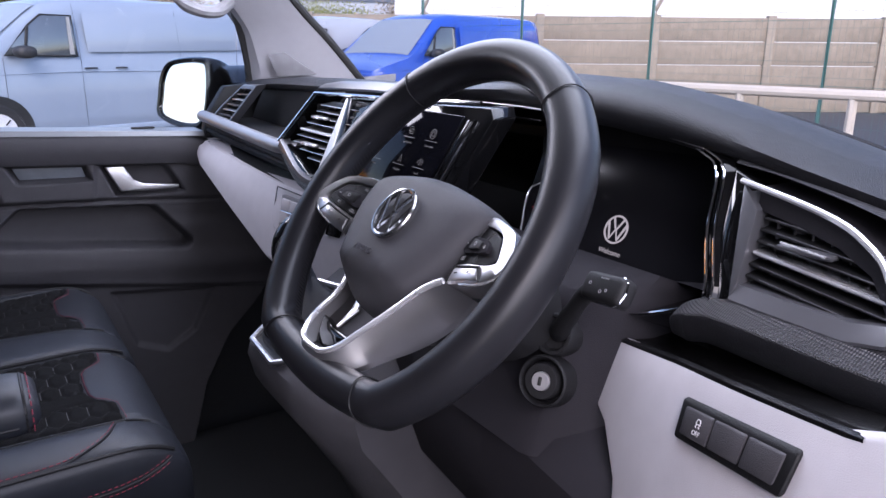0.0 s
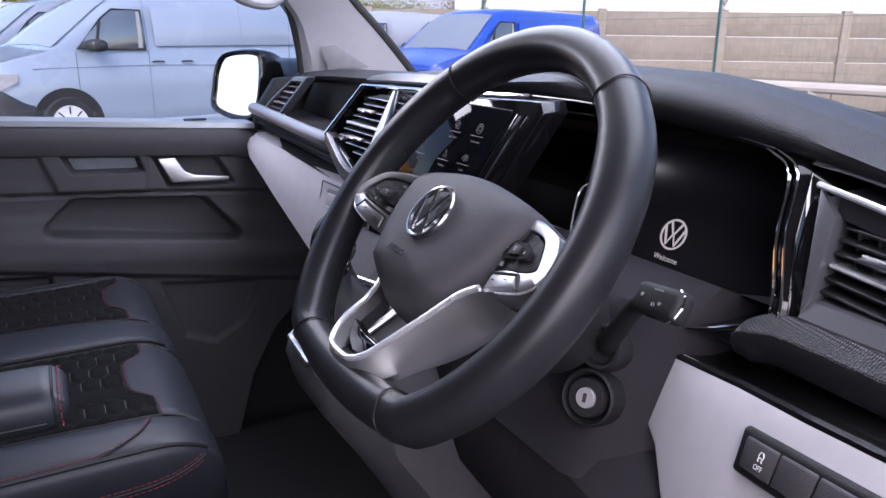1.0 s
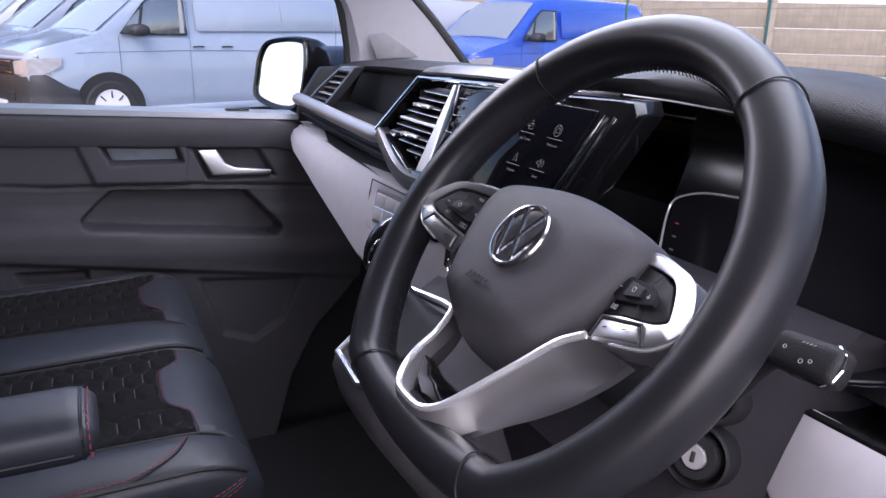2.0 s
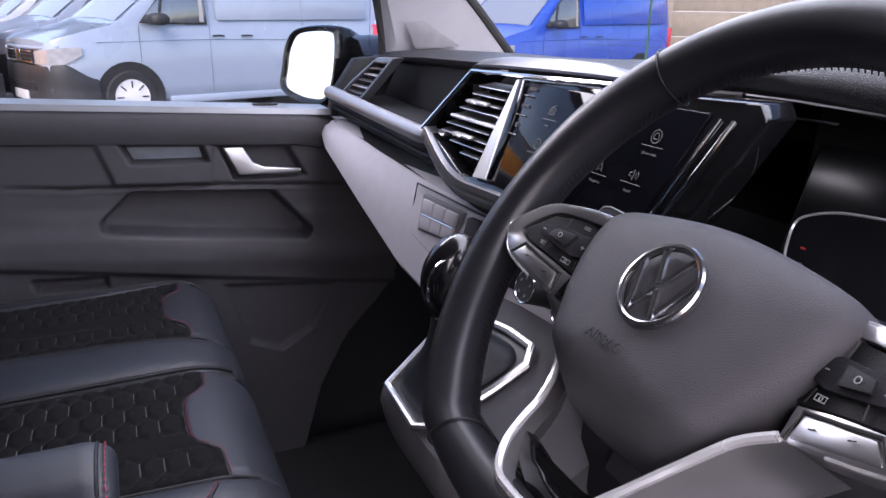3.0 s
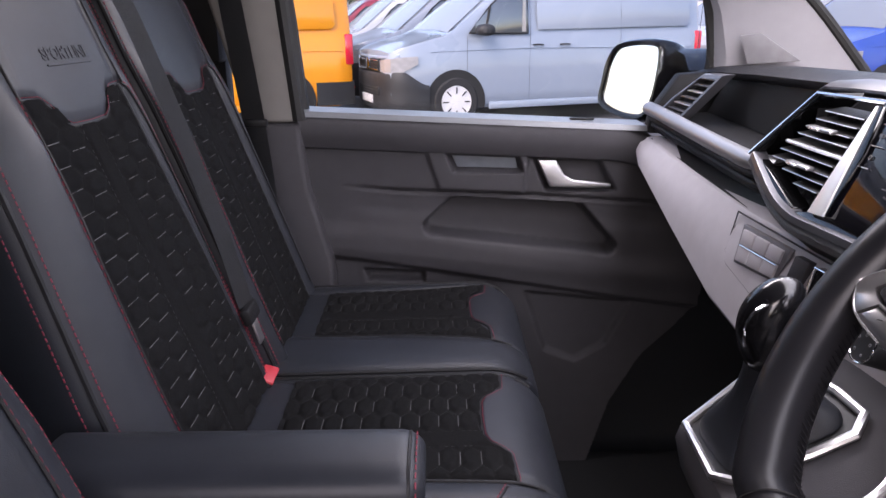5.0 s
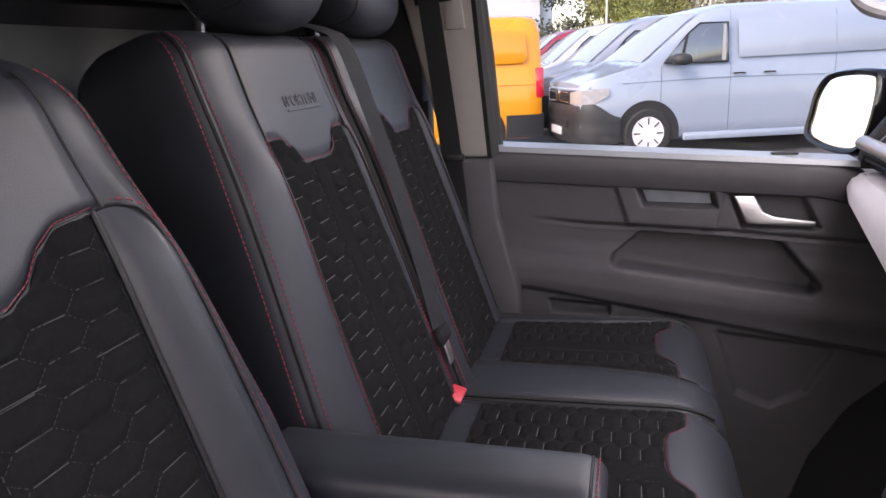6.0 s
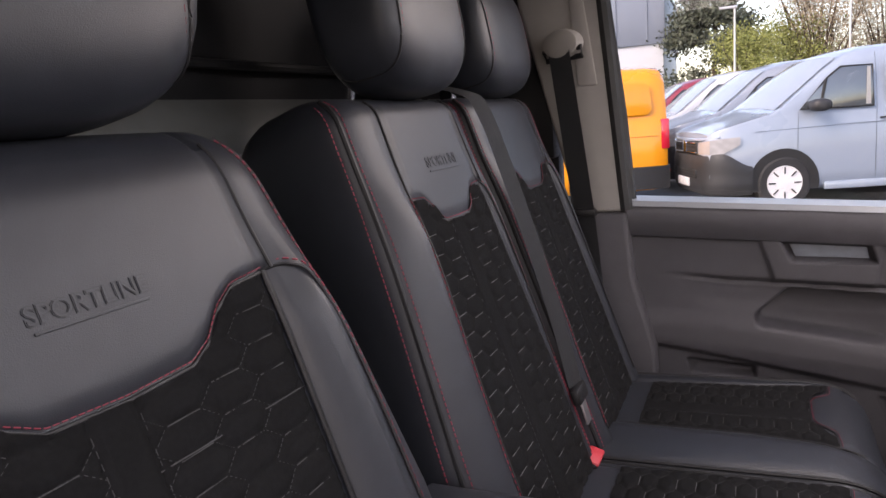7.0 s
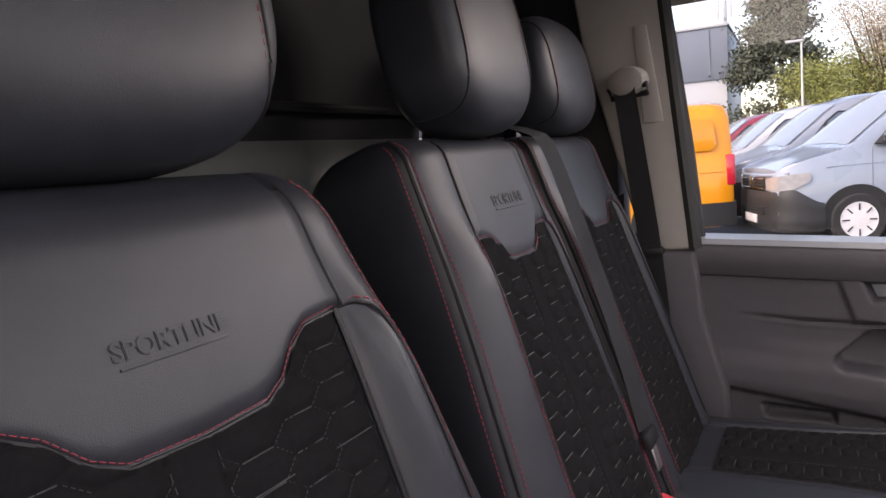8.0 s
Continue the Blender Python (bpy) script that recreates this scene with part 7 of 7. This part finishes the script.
# pillars
bp_ = thing("b_pillar", (-0.25, 1.52, 0.5), "warm grey upper and charcoal lower pillar trim", "pillar", kind="structure")
part("upper_trim", prism([V(-0.283, 1.50, 1.86), V(-0.252, 1.50, 1.660), V(-0.216, 1.50, 1.222), V(-0.300, 1.50, 1.221), V(-0.395, 1.50, 1.60), V(-0.43, 1.50, 1.86)], (0, 0.055, 0), 0.008, 3), BEIGE_TRIM, bp_)
part("lower_trim", prism([V(-0.214, 1.498, 1.221), V(-0.204, 1.498, 1.103), V(-0.182, 1.498, 1.02), V(-0.168, 1.498, 0.97), V(-0.166, 1.498, 0.90), V(-0.166, 1.498, 0.55), V(-0.33, 1.498, 0.55), V(-0.31, 1.498, 1.221)], (0, 0.055, 0), 0.008, 3), DOOR_PLASTIC, bp_)
part("door_seal", tube(smooth_path([V(-0.256, 1.508, 1.74), V(-0.246, 1.508, 1.62), V(-0.226, 1.508, 1.38), V(-0.213, 1.508, 1.225)], 4), 0.012, 8), RUBBER, bp_, "black rubber door seal")
part("height_adjuster", prism([V(-0.302, 1.496, 1.62), V(-0.278, 1.496, 1.62), V(-0.255, 1.496, 1.45), V(-0.290, 1.496, 1.45)], (0, 0.01, 0), 0.003), BEIGE_TRIM, bp_)
ap_ = thing("a_pillar", (0.55, 1.5, 1.3), "pale grey windscreen pillar trim with a speaker grille", "pillar", kind="structure")
rows = []
for f in np.linspace(0, 1, 14):
    a = smooth_path([V(0.528, 1.540, 1.290), V(0.510, 1.538, 1.40), V(0.470, 1.535, 1.468), V(0.40, 1.52, 1.60), V(0.32, 1.50, 1.74)], 4)
    b = smooth_path([V(0.730, 1.430, 1.290), V(0.650, 1.440, 1.385), V(0.580, 1.448, 1.460), V(0.46, 1.44, 1.60), V(0.36, 1.43, 1.74)], 4)
    i = int(round(f * (len(a) - 1)))
    p, q = a[i], b[i]
    rows.append([p + Vector((-0.004, 0.03, 0)), p, p.lerp(q, 0.08) + Vector((-0.006, -0.010, 0)), p.lerp(q, 0.5) + Vector((-0.004, -0.008, 0)), p.lerp(q, 0.92) + Vector((0, -0.004, 0)), q, q + Vector((0.01, 0.03, 0.01))])
part("trim", grid(rows), material("pale_grey_pillar_trim", (0.27, 0.265, 0.285), 0.6, bump=0.3, bump_size=900, vary=0.06), ap_)
part("rubber_edge", tube([q + Vector((0.006, 0.0, 0.004)) for q in b], 0.008, 8), RUBBER, ap_)
sg = [V(0.545, 1.500, 1.362), V(0.575, 1.488, 1.366), V(0.635, 1.462, 1.322), V(0.560, 1.492, 1.316)]
part("speaker_grille", prism([p + Vector((-0.007, -0.0105, 0)) for p in sg], (0.003, 0.004, 0), 0.0008), material("grey_speaker_cloth", (0.13, 0.127, 0.135), 0.8, bump=0.25, bump_size=900), ap_)
part("grab_handle", tube(smooth_path([V(0.345, 1.510, 1.53), V(0.368, 1.482, 1.463), V(0.400, 1.480, 1.444), V(0.437, 1.482, 1.442), V(0.472, 1.510, 1.462)], 5), 0.012, 10), material("pale_grey_handle", (0.21, 0.205, 0.215), 0.5), ap_, "pale grey grab handle")
wsm = part("windscreen", prism([V(0.975, -0.02, 1.26), V(0.975, 1.95, 1.26), V(0.40, 1.62, 1.80), V(0.40, 0.08, 1.80)], (0.004, 0, 0.004)), GLASS, ap_)
wsm.visible_shadow = False
solo("footwell_side", box((0.55, 1.668, 0.76), (0.86, 0.04, 0.80), 0.01), CARPET, "black lined footwell side", kind="structure")

# ---- door mirror ----
mir = thing("door_mirror", (0.40, 1.70, 1.25), "black door mirror outside the passenger window", "mirror")
MN = Vector((-0.9, -0.42, 0.12)).normalized()
MG = [V(0.383, 1.808, 1.222), V(0.388, 1.809, 1.264), V(0.395, 1.805, 1.305), V(0.409, 1.783, 1.337), V(0.436, 1.729, 1.347), V(0.458, 1.682, 1.346), V(0.464, 1.667, 1.333), V(0.460, 1.660, 1.286), V(0.452, 1.663, 1.236), V(0.441, 1.679, 1.207), V(0.426, 1.709, 1.200), V(0.403, 1.760, 1.204)]
mp = smooth_path(MG, 3, True)
cen = sum(mp, Vector()) / len(mp)
rings = []
for f, d in ((0.87, -0.003), (0.90, 0.000), (0.94, 0.006), (1.02, 0.007), (1.07, 0.002), (1.10, -0.012), (1.10, -0.030), (1.04, -0.055), (0.90, -0.075), (0.60, -0.092), (0.05, -0.098)):
    rings.append([cen + (p - cen) * f + MN * d for p in mp])
part("housing", loft(rings, True), GLOSS_BLACK, mir)
part("mirror_glass", prism([cen + (p - cen) * 0.905 + MN * 0.0005 for p in mp], MN * -0.001), MIRROR, mir, "bright mirror glass")
part("mirror_arm", loft([[V(x, y, z) for x, z in ((x0, z0), (x1, z0 + 0.01), (x1, z1), (x0, z1))] for y, x0, x1, z0, z1 in ((1.585, 0.49, 0.58, 1.20, 1.30), (1.63, 0.495, 0.57, 1.205, 1.325), (1.68, 0.49, 0.55, 1.215, 1.335))]), GLOSS_BLACK, mir)
